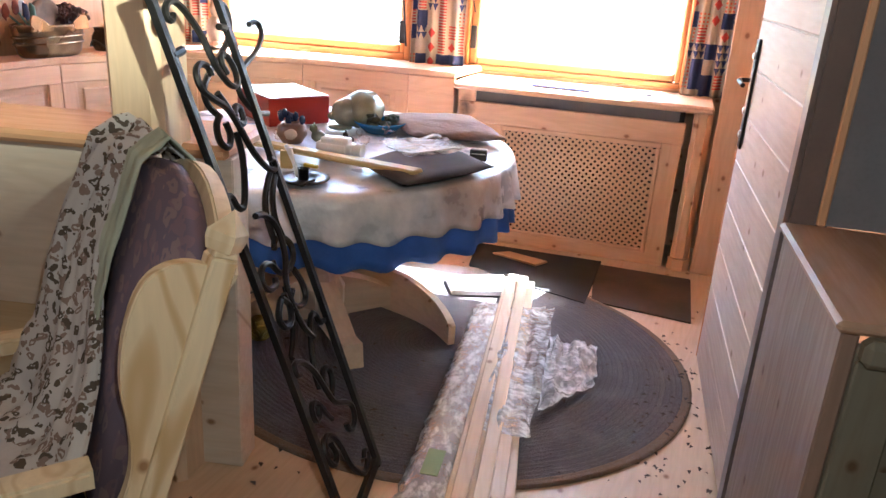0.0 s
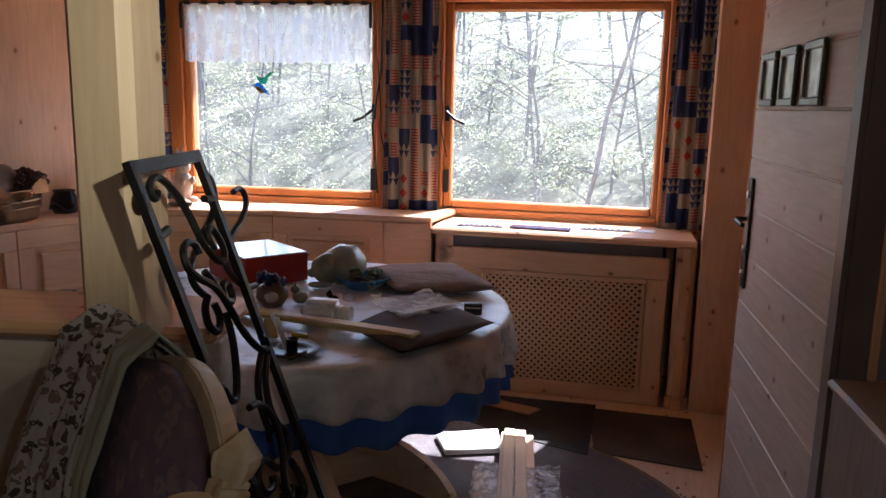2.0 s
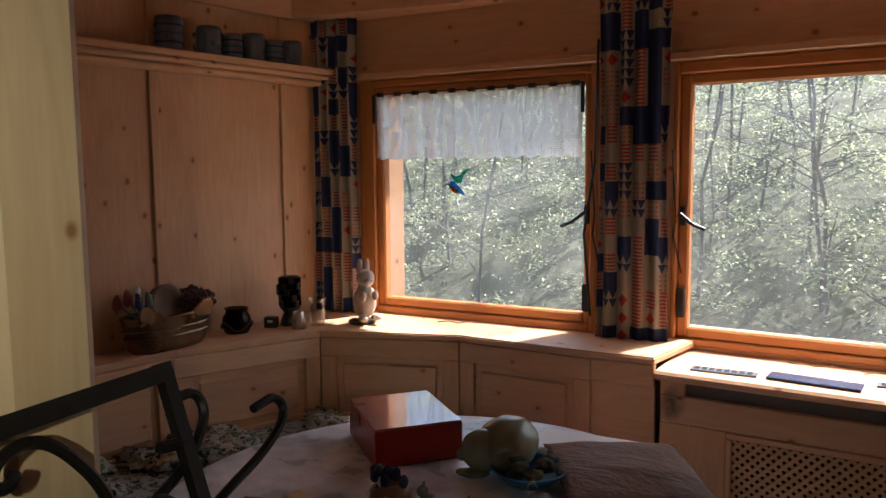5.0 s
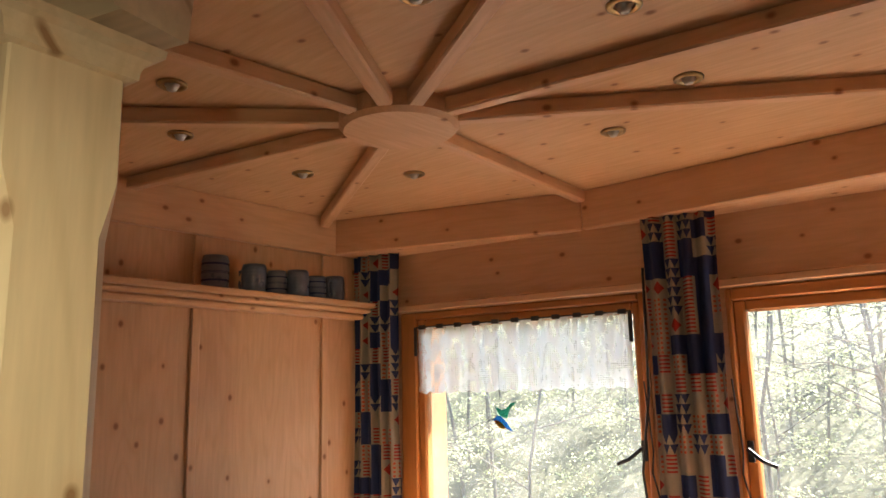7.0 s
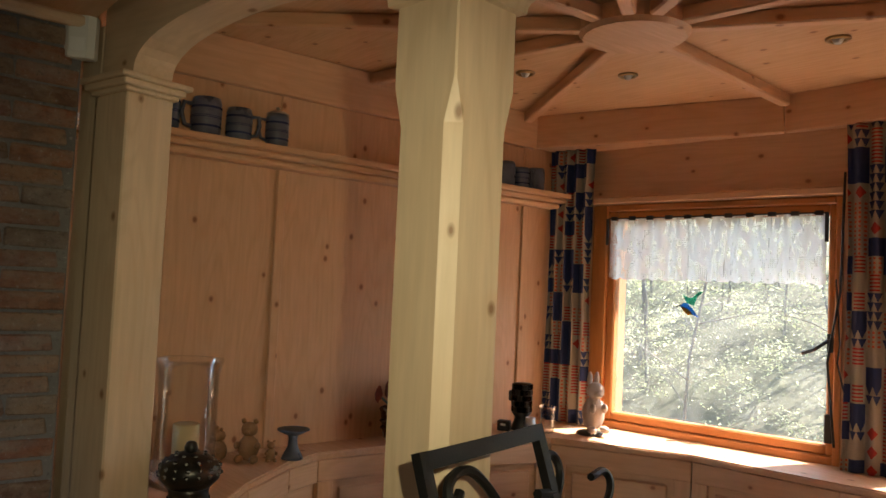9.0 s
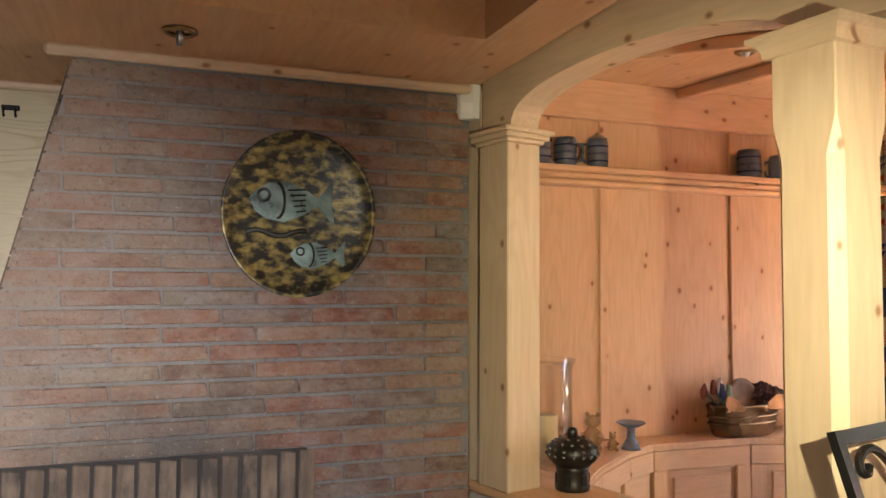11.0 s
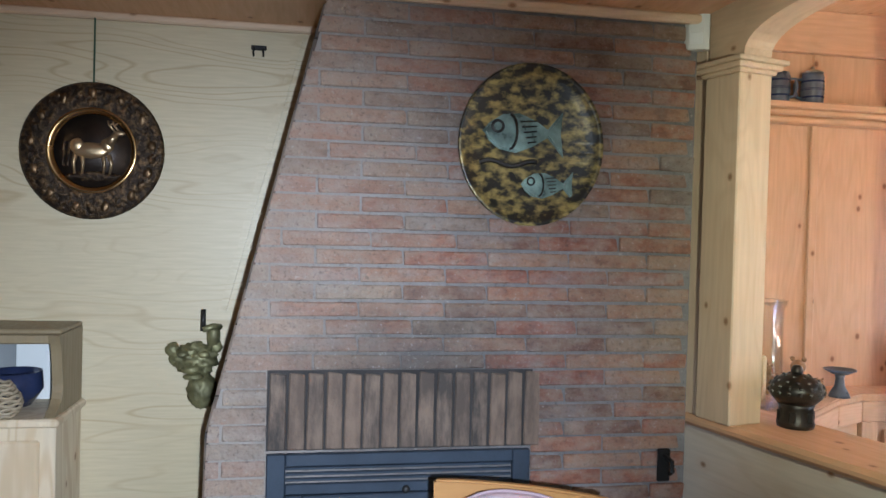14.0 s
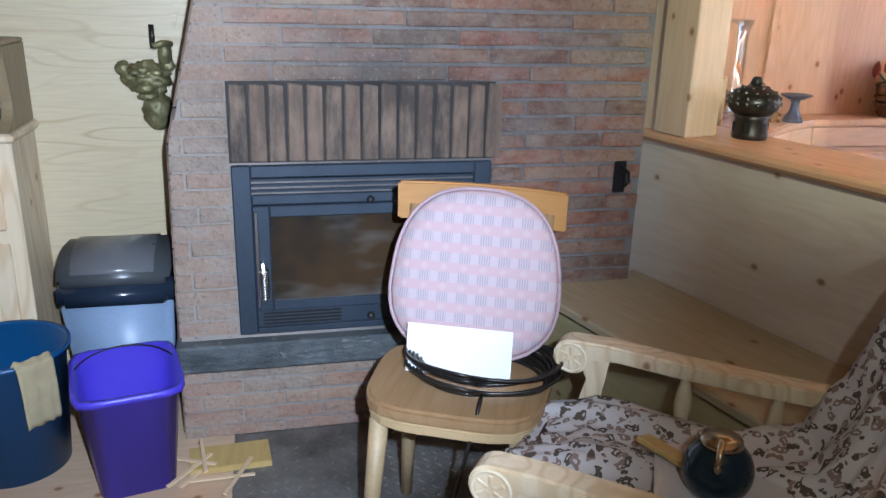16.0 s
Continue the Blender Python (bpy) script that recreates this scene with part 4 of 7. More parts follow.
M_lid.node_tree.nodes["Principled BSDF"].inputs["Coat Roughness"].default_value = 0.06
rb = on_table("red_box", -1.86, 2.97, "flat red wooden box with a glossy pale lid", "box", 57)
part("body", box((-0.132, -0.163, 0.0), (0.132, 0.163, 0.11), 0.003), M_red, rb)
part("lid", box((-0.130, -0.161, 0.1105), (0.130, 0.161, 0.114), 0.001), M_lid, rb, "scuffed glossy lid")
bm = blob((0, 0, 0.075), (0.085, 0.11, 0.076), 4, 0.06)
blob((-0.055, -0.05, 0.068), (0.066, 0.062, 0.058), 4, 0.05, bm=bm)
blob((-0.115, -0.055, 0.05), (0.022, 0.022, 0.018), 2, 0.0, bm=bm)
blob((-0.08, -0.085, 0.012), (0.05, 0.025, 0.012), 2, 0.1, bm=bm)
blob((0.06, 0.09, 0.02), (0.05, 0.03, 0.02), 2, 0.1, bm=bm)
for e in ((-0.118, -0.03, 0.078), (-0.10, -0.088, 0.078)):
    blob(e, (0.006, 0.006, 0.006), 1, 0, bm=bm)
tagged(part("seal_statue", bm, M_stone, None, "pale green soapstone seal figure on the table", True, pose(-1.50, 3.0, ON, 0, 0, 20)), category="statue")
bw = on_table("blue_bowl", -1.40, 2.95, "shallow blue ceramic bowl holding dark dried plants", "bowl")
part("bowl", lathe([(0, 0.004), (0.05, 0.0), (0.06, 0.004), (0.09, 0.03), (0.105, 0.045), (0.10, 0.047), (0.085, 0.03), (0.05, 0.01), (0, 0.009)], 32), M_bluebowl, bw, smooth=True)
bm = bmesh.new()
for k in range(9):
    blob((rnd.uniform(-0.045, 0.045), rnd.uniform(-0.045, 0.045), 0.035 + rnd.uniform(0, 0.03)), (0.025, 0.03, 0.015), 2, 0.4, bm=bm, seed=k)
part("filling", bm, plain("dried_plants", (0.06, 0.08, 0.05), 0.8, 0, 0.4), bw, "dried dark leaves")
for x, y, s, mt in ((-1.355, 2.72, 1.0, M_clear), (-1.30, 2.835, 1.1, M_clear), (-1.40, 2.69, 0.8, M_dark_glass), (-1.51, 2.66, 1.1, M_stone), (-1.64, 2.60, 0.7, M_clear)):
    bm = blob((0, 0, 0.02 * s), (0.025 * s, 0.02 * s, 0.02 * s), 2, 0.1)
    blob((-0.016 * s, 0, 0.045 * s), (0.014 * s, 0.014 * s, 0.014 * s), 2, 0.05, bm=bm)
    for e in (-0.007, 0.007):
        blob((-0.014 * s, e * s, 0.06 * s), (0.004 * s, 0.004 * s, 0.006 * s), 1, 0, bm=bm)
    tagged(part("small_figurine", bm, mt, None, "small glass animal figurine standing on the table" if mt != M_stone else "small grey stone frog figurine on the table", True, pose(x, y, ON, 0, 0, 30)), category="figurine", group="figurines on the table")
vz = on_table("shell_pot", -1.585, 2.60, "round brown and white pot with dark blue knobs", "pot")
part("pot", lathe([(0, 0.0), (0.035, 0.0), (0.055, 0.03), (0.052, 0.06), (0.035, 0.075), (0.03, 0.07), (0, 0.06)], 24), plain("brown_shell", (0.22, 0.12, 0.08), 0.3, 0, 0.6, 40), vz, smooth=True)
part("patch", blob((0.02, -0.045, 0.04), (0.03, 0.012, 0.02), 2, 0.2), M_bunny, vz, "pale patch", True)
bm = bmesh.new()
for k in range(8):
    blob((rnd.uniform(-0.04, 0.045), rnd.uniform(-0.03, 0.03), 0.08 + rnd.uniform(0, 0.03)), (0.012, 0.012, 0.018), 2, 0.2, bm=bm, seed=k)
part("knobs", bm, M_cobalt, vz, "glossy blue knobs", True)
bt = on_table("white_bottle", -1.39, 2.475, "white square plastic bottle lying on its side", "bottle", 4)
part("body", box((-0.01, -0.043, 0.0), (0.118, 0.043, 0.072), 0.018, seg=4), M_white, bt, smooth=True)
part("neck", tube([(0.115, 0, 0.034), (0.127, 0, 0.034)], 0.02, 16), M_white, bt)
part("cap", tube([(0.127, 0, 0.034), (0.15, 0, 0.034)], 0.024, 20), M_white, bt, "ribbed white cap")
br = on_table("wooden_moulding", -1.84, 2.50, "long yellow wooden moulding strip lying across the table", "wood strip", -12.6)
part("strip", box((0.0, -0.027, 0.001), (0.905, 0.027, 0.020), 0.006, m=pose(0, 0, 0, 0, -2.2, 0)), M_yellow_wood, br)
dh = on_table("candle_dish", -1.275, 2.165, "round pewter candle dish with clothes pegs in it", "candle holder")
part("dish", lathe([(0, 0.004), (0.04, 0.002), (0.055, 0.008), (0.078, 0.011), (0.08, 0.014), (0.055, 0.013), (0.04, 0.006), (0, 0.007)], 36), plain("pewter", (0.07, 0.07, 0.07), 0.3, 0.8, 0.3), dh, smooth=True)
part("socket", lathe([(0.0, 0.007), (0.016, 0.007), (0.016, 0.04), (0.02, 0.043), (0.013, 0.042), (0.012, 0.015), (0, 0.015)], 18), M_bead, dh, smooth=True)
part("ring", tube([(0.05 + 0.022 * math.cos(a / 8 * math.pi), -0.06 + 0.012 * math.sin(a / 8 * math.pi), 0.018 + 0.012 * math.cos(a / 8 * math.pi)) for a in range(17)], 0.004), M_bead, dh)
for k, (a, b) in enumerate((((-0.02, 0.01), (-0.045, 0.0)), ((-0.015, -0.01), (-0.02, -0.02)))):
    pg = on_table("clothes_peg", -1.275, 2.165, "white plastic clothes peg standing in the dish", "clothes peg")
    part("peg", tube([(a[0], a[1], 0.015), (b[0] * 1.2 - 0.008, b[1] * 1.2, 0.105)], 0.0065, 5), M_white, pg)
pg = on_table("clothes_peg", -1.275, 2.165, "yellow plastic clothes peg lying in the dish", "clothes peg")
part("peg", box((-0.01, 0.012, 0.042), (0.04, 0.024, 0.054), 0.003), M_yellow, pg)
hb = on_table("wooden_block", -1.40, 2.27, "small upright amber wooden block on the table", "block", 20)
part("block", box((-0.02, -0.006, 0), (0.02, 0.006, 0.06), 0.003), M_yellow_wood, hb)


def pillow(name, corners, h, material, label, z=ON):
    """A soft flat cushion spanned between four corners."""
    bm = bmesh.new()
    n = 18
    a, b, c, d = [Vector(p) for p in corners]
    for sgn in (1, -1):
        rows = []
        for i in range(n + 1):
            row = []
            for j in range(n + 1):
                u, v = i / n, j / n
                p = a * (1 - u) * (1 - v) + b * u * (1 - v) + c * u * v + d * (1 - u) * v
                e = (4 * u * (1 - u)) ** 0.4 * (4 * v * (1 - v)) ** 0.4
                hh = h / 2 * e * (1 + (0.35 * noise.noise((u * 4, v * 4, h * 90)) if sgn > 0 else 0))
                row.append(bm.verts.new((p.x, p.y, z + h / 2 + sgn * hh)))
            rows.append(row)
        for r0, r1 in zip(rows, rows[1:]):
            for j in range(n):
                bm.faces.new((r0[j], r0[j + 1], r1[j + 1], r1[j]))
    bmesh.ops.remove_doubles(bm, verts=bm.verts, dist=0.0004)
    return tagged(part(name, bm, material, None, label, True), category="cushion")


pillow("brown_cushion", [(-1.48, 3.16), (-1.22, 2.84), (-0.89, 3.01), (-1.17, 3.38)], 0.06, M_brown_quilt, "crumpled brown quilted cushion lying flat on the table")
pillow("dark_cushion", [(-1.20, 2.37), (-0.96, 2.20), (-0.80, 2.58), (-1.10, 2.78)], 0.055, M_brown_cloth, "thin dark brown seat cushion lying on the table")
bg = on_table("plastic_bag", -1.06, 2.57, "clear plastic bag holding a grey card", "plastic bag", 0, ON + 0.052)
part("card", box((-0.10, -0.09, 0.006), (0.09, 0.09, 0.009), m=pose(0, 0, 0, 4, -5, -42)), plain("grey_card", (0.40, 0.38, 0.35), 0.5, 0, 0.2), bg)
bm = bmesh.new()
n = 14
g = [[bm.verts.new((-0.12 + 0.24 * i / n, -0.11 + 0.22 * j / n, 0.012 + 0.008 * noise.noise((i * 0.5, j * 0.5, 2)) + (0.05 * max(0, j / n - 0.7)))) for j in range(n + 1)] for i in range(n + 1)]
for i in range(n):
    for j in range(n):
        bm.faces.new((g[i][j], g[i + 1][j], g[i + 1][j + 1], g[i][j + 1]))
bmesh.ops.transform(bm, matrix=pose(0, 0, 0, 0, 0, -42), verts=bm.verts)
part("film", bm, M_wrap, bg, smooth=True)
bc = on_table("black_box", -0.915, 2.745, "small black plastic box with a pale stripe", "box", 15)
part("body", box((-0.03, -0.015, 0), (0.03, 0.015, 0.04), 0.004), M_black, bc)
part("stripe", box((-0.024, -0.0165, 0.024), (0.024, -0.0152, 0.027)), M_white, bc)
tl_ = on_table("teal_tray", -1.80, 2.40, "shallow teal plastic tray with small metal parts", "tray", 25)
part("tray", box((-0.11, -0.08, 0.0), (0.11, 0.08, 0.012), 0.005), M_teal, tl_)
bm = bmesh.new()
for k in range(7):
    blob((rnd.uniform(-0.1, 0.1), rnd.uniform(-0.06, 0.06), 0.02), (0.02, 0.008, 0.008), 1, 0.3, bm=bm, seed=k)
part("fittings", bm, M_steel, tl_, "tangled small fittings")
wp_ = on_table("wrapping_paper", -1.40, 3.25, "white paper sheet lying under the cushion", "paper", 10)
part("sheet", box((-0.16, -0.10, 0.0), (0.2, 0.14, 0.002)), M_paper, wp_)

# ---- wrought iron trellis that leans against the table ----
TA, TB = Vector((-1.257, 1.528, 1.293)), Vector((-1.331, 1.838, 1.296))
TD, TE = Vector((-0.80, 1.60, 0.012)), Vector((-0.874, 1.91, 0.012))
tre = thing("iron_trellis", Matrix(), "black wrought iron trellis with scrolls, leaning over the table", "trellis")
TN = (TB - TA).cross(TD - TA).normalized()


def on_trellis(u, v, lift=0.0):
    a, b = TA.lerp(TD, v), TB.lerp(TE, v)
    return a.lerp(b, u) + TN * lift


def flat_bar(p, q, w, d):
    ax = (q - p).normalized()
    s = TN.cross(ax).normalized()
    bm = bmesh.new()
    vs = [bm.verts.new(e + s * (w * i) + TN * (d * j)) for e in (p, q) for i, j in ((-1, -1), (1, -1), (1, 1), (-1, 1))]
    for f in ((0, 1, 2, 3), (7, 6, 5, 4), (0, 4, 5, 1), (1, 5, 6, 2), (2, 6, 7, 3), (3, 7, 4, 0)):
        bm.faces.new([vs[i] for i in f])
    return bm


for u in (0.0, 1.0):
    part("side_bar", flat_bar(on_trellis(u, -0.01), on_trellis(u, 1.0), 0.011, 0.008), M_iron, tre)
for v in (0.0, 0.985):
    part("cross_bar", flat_bar(on_trellis(0, v), on_trellis(1, v), 0.013, 0.008), M_iron, tre)


def rod(points, lift, r=0.0082):
    """A wrought rod bent in the trellis plane through a few (u, v) points."""
    part("scroll", tube([on_trellis(u, v, lift) for u, v in chaikin(points, 3)], r, 7), M_iron, tre)


# upper scrollwork; the foot repeats it upside down
UPPER = [
    ([(0.23, 0.039), (0.19, 0.049), (0.13, 0.045), (0.15, 0.028), (0.26, 0.017), (0.36, 0.022), (0.45, 0.042), (0.55, 0.08), (0.58, 0.128), (0.71, 0.171), (0.84, 0.177), (0.91, 0.15), (0.82, 0.113), (0.70, 0.122), (0.74, 0.151)], 0.002),
    ([(0.41, 0.146), (0.41, 0.129), (0.30, 0.120), (0.19, 0.132), (0.18, 0.158), (0.28, 0.177), (0.49, 0.202), (0.57, 0.245), (0.64, 0.293), (0.80, 0.333), (0.95, 0.342), (0.96, 0.322), (0.89, 0.316)], -0.008),
    ([(0.67, 0.222), (0.73, 0.205), (0.82, 0.212), (0.80, 0.242), (0.68, 0.238), (0.60, 0.20), (0.52, 0.175)], 0.010),
    ([(0.40, 0.21), (0.30, 0.222), (0.26, 0.25), (0.36, 0.268), (0.48, 0.25), (0.46, 0.225)], 0.006),
    ([(0.57, 0.247), (0.56, 0.278), (0.48, 0.314), (0.37, 0.346), (0.26, 0.368), (0.17, 0.36), (0.15, 0.335), (0.05, 0.332)], 0.006),
    ([(0.94, 0.337), (0.79, 0.354), (0.64, 0.376), (0.56, 0.403), (0.55, 0.455)], 0.004),
    ([(0.91, 0.351), (0.78, 0.369), (0.69, 0.39), (0.63, 0.42), (0.66, 0.45)], -0.004),
]
for points, lift in UPPER:
    rod(points, lift)
    rod([(1.0 - u, 0.985 - v) for u, v in points], lift)
# rings and commas in the middle
for points, lift in (
        ([(0.52, 0.464), (0.58, 0.448), (0.76, 0.458), (0.86, 0.484), (0.79, 0.511), (0.58, 0.517), (0.43, 0.50), (0.42, 0.478)], 0.008),
        ([(0.40, 0.495), (0.34, 0.475), (0.20, 0.467), (0.10, 0.484), (0.14, 0.51), (0.30, 0.517), (0.33, 0.502)], 0.002),
        ([(0.69, 0.518), (0.77, 0.553), (0.74, 0.588), (0.54, 0.584), (0.42, 0.558), (0.55, 0.548)], 0.002),
        ([(0.24, 0.538), (0.10, 0.557), (0.14, 0.584), (0.30, 0.588), (0.37, 0.558), (0.26, 0.537)], -0.006),
        ([(0.29, 0.386), (0.44, 0.392), (0.57, 0.419), (0.59, 0.453), (0.54, 0.488), (0.39, 0.518), (0.37, 0.56), (0.42, 0.611), (0.54, 0.645)], -0.010)):
    rod(points, lift)
part("stub", tube([on_trellis(0.0, 0.10), on_trellis(0.17, 0.095)], 0.010, 7), M_iron, tre)
part("stub", tube([on_trellis(1.0, 0.075), on_trellis(0.86, 0.07)], 0.009, 7), M_iron, tre)
# two horns that swing out over the side bar
for points, lift in (
        ([(1.06, 0.030), (1.20, 0.030), (1.22, 0.062), (1.02, 0.10), (0.73, 0.122), (0.46, 0.147), (0.33, 0.166), (0.33, 0.19), (0.46, 0.214)], 0.014),
        ([(1.52, 0.075), (1.72, 0.070), (1.76, 0.098), (1.52, 0.126), (1.18, 0.144), (0.97, 0.160), (0.88, 0.180), (0.92, 0.206), (1.08, 0.236), (1.29, 0.243)], 0.010)):
    part("horn", tube([on_trellis(u, v, lift) for u, v in chaikin(points, 3)], 0.0078, 7), M_iron, tre)

# ---- floor of the bay: rug, mats, boards, wrappings, litter ----
bm = bmesh.new()
prof = [(0.0, 0.012)]
k = 0.03
while k < 0.99:
    prof += [(k, 0.012), (k + 0.008, 0.0128), (k + 0.016, 0.012)]
    k += 0.02
prof += [(1.0, 0.008), (1.0, 0.001)]
lathe(prof, 72, bm, squash=(0.94, 0.85))
tagged(part("round_rug", bm, M_rug, None, "dusty dark grey braided oval rug on the floor", True, pose(-1.0, 2.70, 0.0)), category="rug")


def floor_sheet(name, pts, z0, z1, material, label, category):
    return tagged(part(name, prism(pts, z0, z1, bevel=0.002), material, None, label), category=category)


floor_sheet("door_mat", [(-0.115, 3.40), (-0.16, 3.93), (-0.63, 3.90), (-0.55, 3.42)], 0.001, 0.008, plain("worn_brown_mat", (0.07, 0.05, 0.04), 0.95, 0, 0.4, 20), "worn dark brown mat before the radiator cover", "mat")
floor_sheet("rubber_mat", [(-0.57, 3.36), (-0.60, 3.93), (-1.25, 3.87), (-1.18, 3.55), (-0.95, 3.45)], 0.002, 0.016, M_mat, "black rubber mat before the radiator cover", "mat")
floor_sheet("cardboard_scrap", [(-1.12, 3.74), (-1.05, 3.80), (-0.84, 3.76), (-0.88, 3.68)], 0.017, 0.027, plain("cardboard", (0.36, 0.20, 0.10), 0.8), "torn brown cardboard scrap on the mat", "cardboard")
floor_sheet("white_board", [(-1.21, 3.30), (-0.97, 3.44), (-0.91, 3.25), (-1.12, 3.15)], 0.018, 0.04, M_white, "white board lying on the rug in the sun", "board")


def plank(name, p, q, w, z0, z1, material, label, group=""):
    ln = math.hypot(q[0] - p[0], q[1] - p[1])
    m = at_angle(p[0], p[1], math.degrees(math.atan2(q[1] - p[1], q[0] - p[0])))
    ob = tagged(part(name, box((0, -w / 2, z0), (ln, w / 2, z1), 0.003), material, None, label, m=m), category="plank", group=group)
    return ob


M_new_x = pine("new_planed_pine", (0.70, 0.53, 0.34), "x", 0.5)
for k in range(3):
    o = -0.045 + 0.045 * k
    plank("pine_plank", (-0.44 + o * 1.35, 1.28), (-0.858 + o, 3.31), 0.043, 0.066, 0.088, M_new_x, "new planed pine plank lying on the floor bundle", "planks on the floor")
for k in range(2):
    o = -0.03 + 0.045 * k
    plank("pine_plank", (-0.44 + o * 1.35, 1.28), (-0.858 + o, 3.30), 0.043, 0.089, 0.111, M_new_x, "new planed pine plank lying on the floor bundle", "planks on the floor")
for k in range(3):
    o = -0.05 + 0.05 * k
    plank("pine_plank", (-0.40 + o * 1.3, 1.30), (-0.80 + o, 2.95), 0.047, 0.014, 0.065, M_new_x, "new planed pine plank lying on the floor bundle", "planks on the floor")
pk = thing("wrapped_panels", at_angle(-0.60, 1.25, 99.5), "pack of reddish panels in clear wrapping", "wrapped panels")
part("panels", box((0, -0.055, 0.015), (1.76, 0.055, 0.06), 0.003), pine("reddish_panel", (0.52, 0.36, 0.27), "x", 0.4), pk)
bm = bmesh.new()
n = 60
rows = []
for i in range(n + 1):
    u = 0.35 + 1.46 * i / n
    rows.append([bm.verts.new((u, s * (0.066 + 0.012 * noise.noise((i * 0.7, j, 1))), z + 0.010 * noise.noise((i * 0.6, j * 0.9, 5)))) for j, (s, z) in enumerate(((-1.1, 0.022), (-1, 0.06), (-0.5, 0.075), (0, 0.078), (0.5, 0.075), (1, 0.06), (1.1, 0.022)))])
for a, b in zip(rows, rows[1:]):
    for j in range(6):
        bm.faces.new((a[j], a[j + 1], b[j + 1], b[j]))
part("wrapping", bm, M_wrap, pk, "crumpled clear plastic wrapping", True)
part("sticker", box((0.60, -0.03, 0.0815), (0.72, 0.02, 0.083)), plain("green_sticker", (0.18, 0.26, 0.10), 0.5), pk, "faded green and white sticker")


def crumple(name, pts, z, amp, material, label, category, n=26):
    bm = bmesh.new()
    a, b, c, d = [Vector((*p, 0)) for p in pts]
    g = []
    for i in range(n + 1):
        row = []
        for j in range(n + 1):
            u, v = i / n, j / n
            p = a * (1 - u) * (1 - v) + b * u * (1 - v) + c * u * v + d * (1 - u) * v
            e = 0.02 * noise.noise((u * 5, v * 5, 3))
            row.append(bm.verts.new((p.x + e, p.y + e, z + amp * (0.6 + noise.noise((u * 6, v * 6, z * 50)) + 0.3 * noise.noise((u * 14, v * 14, 1))))))
        g.append(row)
    for i in range(n):
        for j in range(n):
            bm.faces.new((g[i][j], g[i + 1][j], g[i + 1][j + 1], g[i][j + 1]))
    return tagged(part(name, bm, material, None, label), category=category)


crumple("plastic_wrapping", [(-0.80, 2.96), (-0.64, 3.05), (-0.48, 2.10), (-0.64, 2.07)], 0.098, 0.013, M_wrap, "crumpled clear plastic wrapping lying over the planks", "plastic wrapping")
crumple("plastic_film", [(-0.62, 2.90), (-0.43, 2.90), (-0.38, 2.60), (-0.52, 2.36)], 0.03, 0.028, M_foil, "crumpled clear plastic film on the rug", "plastic film")
bm = bmesh.new()
rl = random.Random(9)
for k in range(420):
    x, y = rl.uniform(-1.9, 0.02), rl.uniform(1.3, 3.6)
    if k > 300:
        x, y = rl.uniform(-0.25, 0.03), rl.uniform(1.9, 3.3)
    a, s = rl.uniform(0, 6.3), rl.uniform(0.004, 0.014)
    z = 0.016 if ((x + 1.0) / 0.94) ** 2 + ((y - 2.7) / 0.85) ** 2 < 1 else 0.002
    vs = [bm.verts.new((x + s * math.cos(a + q) * r, y + s * math.sin(a + q) * r, z + h)) for q, r, h in ((0, 1, 0), (1.3, 0.6, 0.004), (2.6, 1.1, 0), (4.2, 0.5, 0.003))]
    bm.faces.new(vs)
tagged(part("litter", bm, plain("bark_crumbs", (0.10, 0.075, 0.06), 0.9, 0, 0.5), None, "bark crumbs and shavings scattered over floor and rug"), category="litter", kind="stuff")
yb = thing("yarn_ball", pose(-1.62, 2.42, 0.055), "mustard yellow ball of yarn under the table", "yarn")
bm = bmesh.new()
for k in range(9):
    nrm = Vector((rl.uniform(-1, 1), rl.uniform(-1, 1), rl.uniform(-1, 1))).normalized()
    q = nrm.to_track_quat("Z", "Y")
    tube([q @ Vector((0.045 * math.cos(i / 12 * math.pi), 0.045 * math.sin(i / 12 * math.pi), rl.uniform(-0.004, 0.004))) for i in range(25)], 0.006, 5, bm)
blob((0, 0, 0), (0.043, 0.043, 0.043), 2, 0.05, bm=bm)
part("winding", bm, plain("mustard_wool", (0.30, 0.20, 0.03), 0.95, 0, 0.3, 60), yb, smooth=True)
# curved board of the table's base, standing on the rug
arc = chaikin([(-1.95, 2.74), (-1.78, 2.88), (-1.49, 2.935), (-1.25, 2.885), (-1.07, 2.815), (-0.955, 2.71)], 2)
bm = bmesh.new()
rows = []
for i, (x, y) in enumerate(arc):
    (x0, y0), (x1, y1) = arc[max(i - 1, 0)], arc[min(i + 1, len(arc) - 1)]
    nx, ny = -(y1 - y0), x1 - x0
    ln = math.hypot(nx, ny)
    nx, ny = nx / ln * 0.014, ny / ln * 0.014
    f = i / (len(arc) - 1)
    top = 0.19 - 0.10 * max(0.0, f - 0.6) / 0.4
    rows.append([bm.verts.new(p) for p in ((x + nx, y + ny, 0.015), (x + nx, y + ny, top), (x - nx, y - ny, top), (x - nx, y - ny, 0.015))])
for a, b in zip(rows, rows[1:]):
    for j in range(4):
        bm.faces.new((a[j], a[(j + 1) % 4], b[(j + 1) % 4], b[j]))
bm.faces.new(rows[0]), bm.faces.new(rows[-1])
tagged(part("curved_board", bm, M_pale_x, None, "curved pale pine base board standing on the rug under the table"), category="board")

# ---- open door, door frame, dresser ----
DOOR = at_angle(-0.053, 3.08, 8)
door = tagged(thing("door_1", DOOR, "open whitewashed plank door with a long handle plate", "door"), kind="structure")
z, k = 0.012, 0
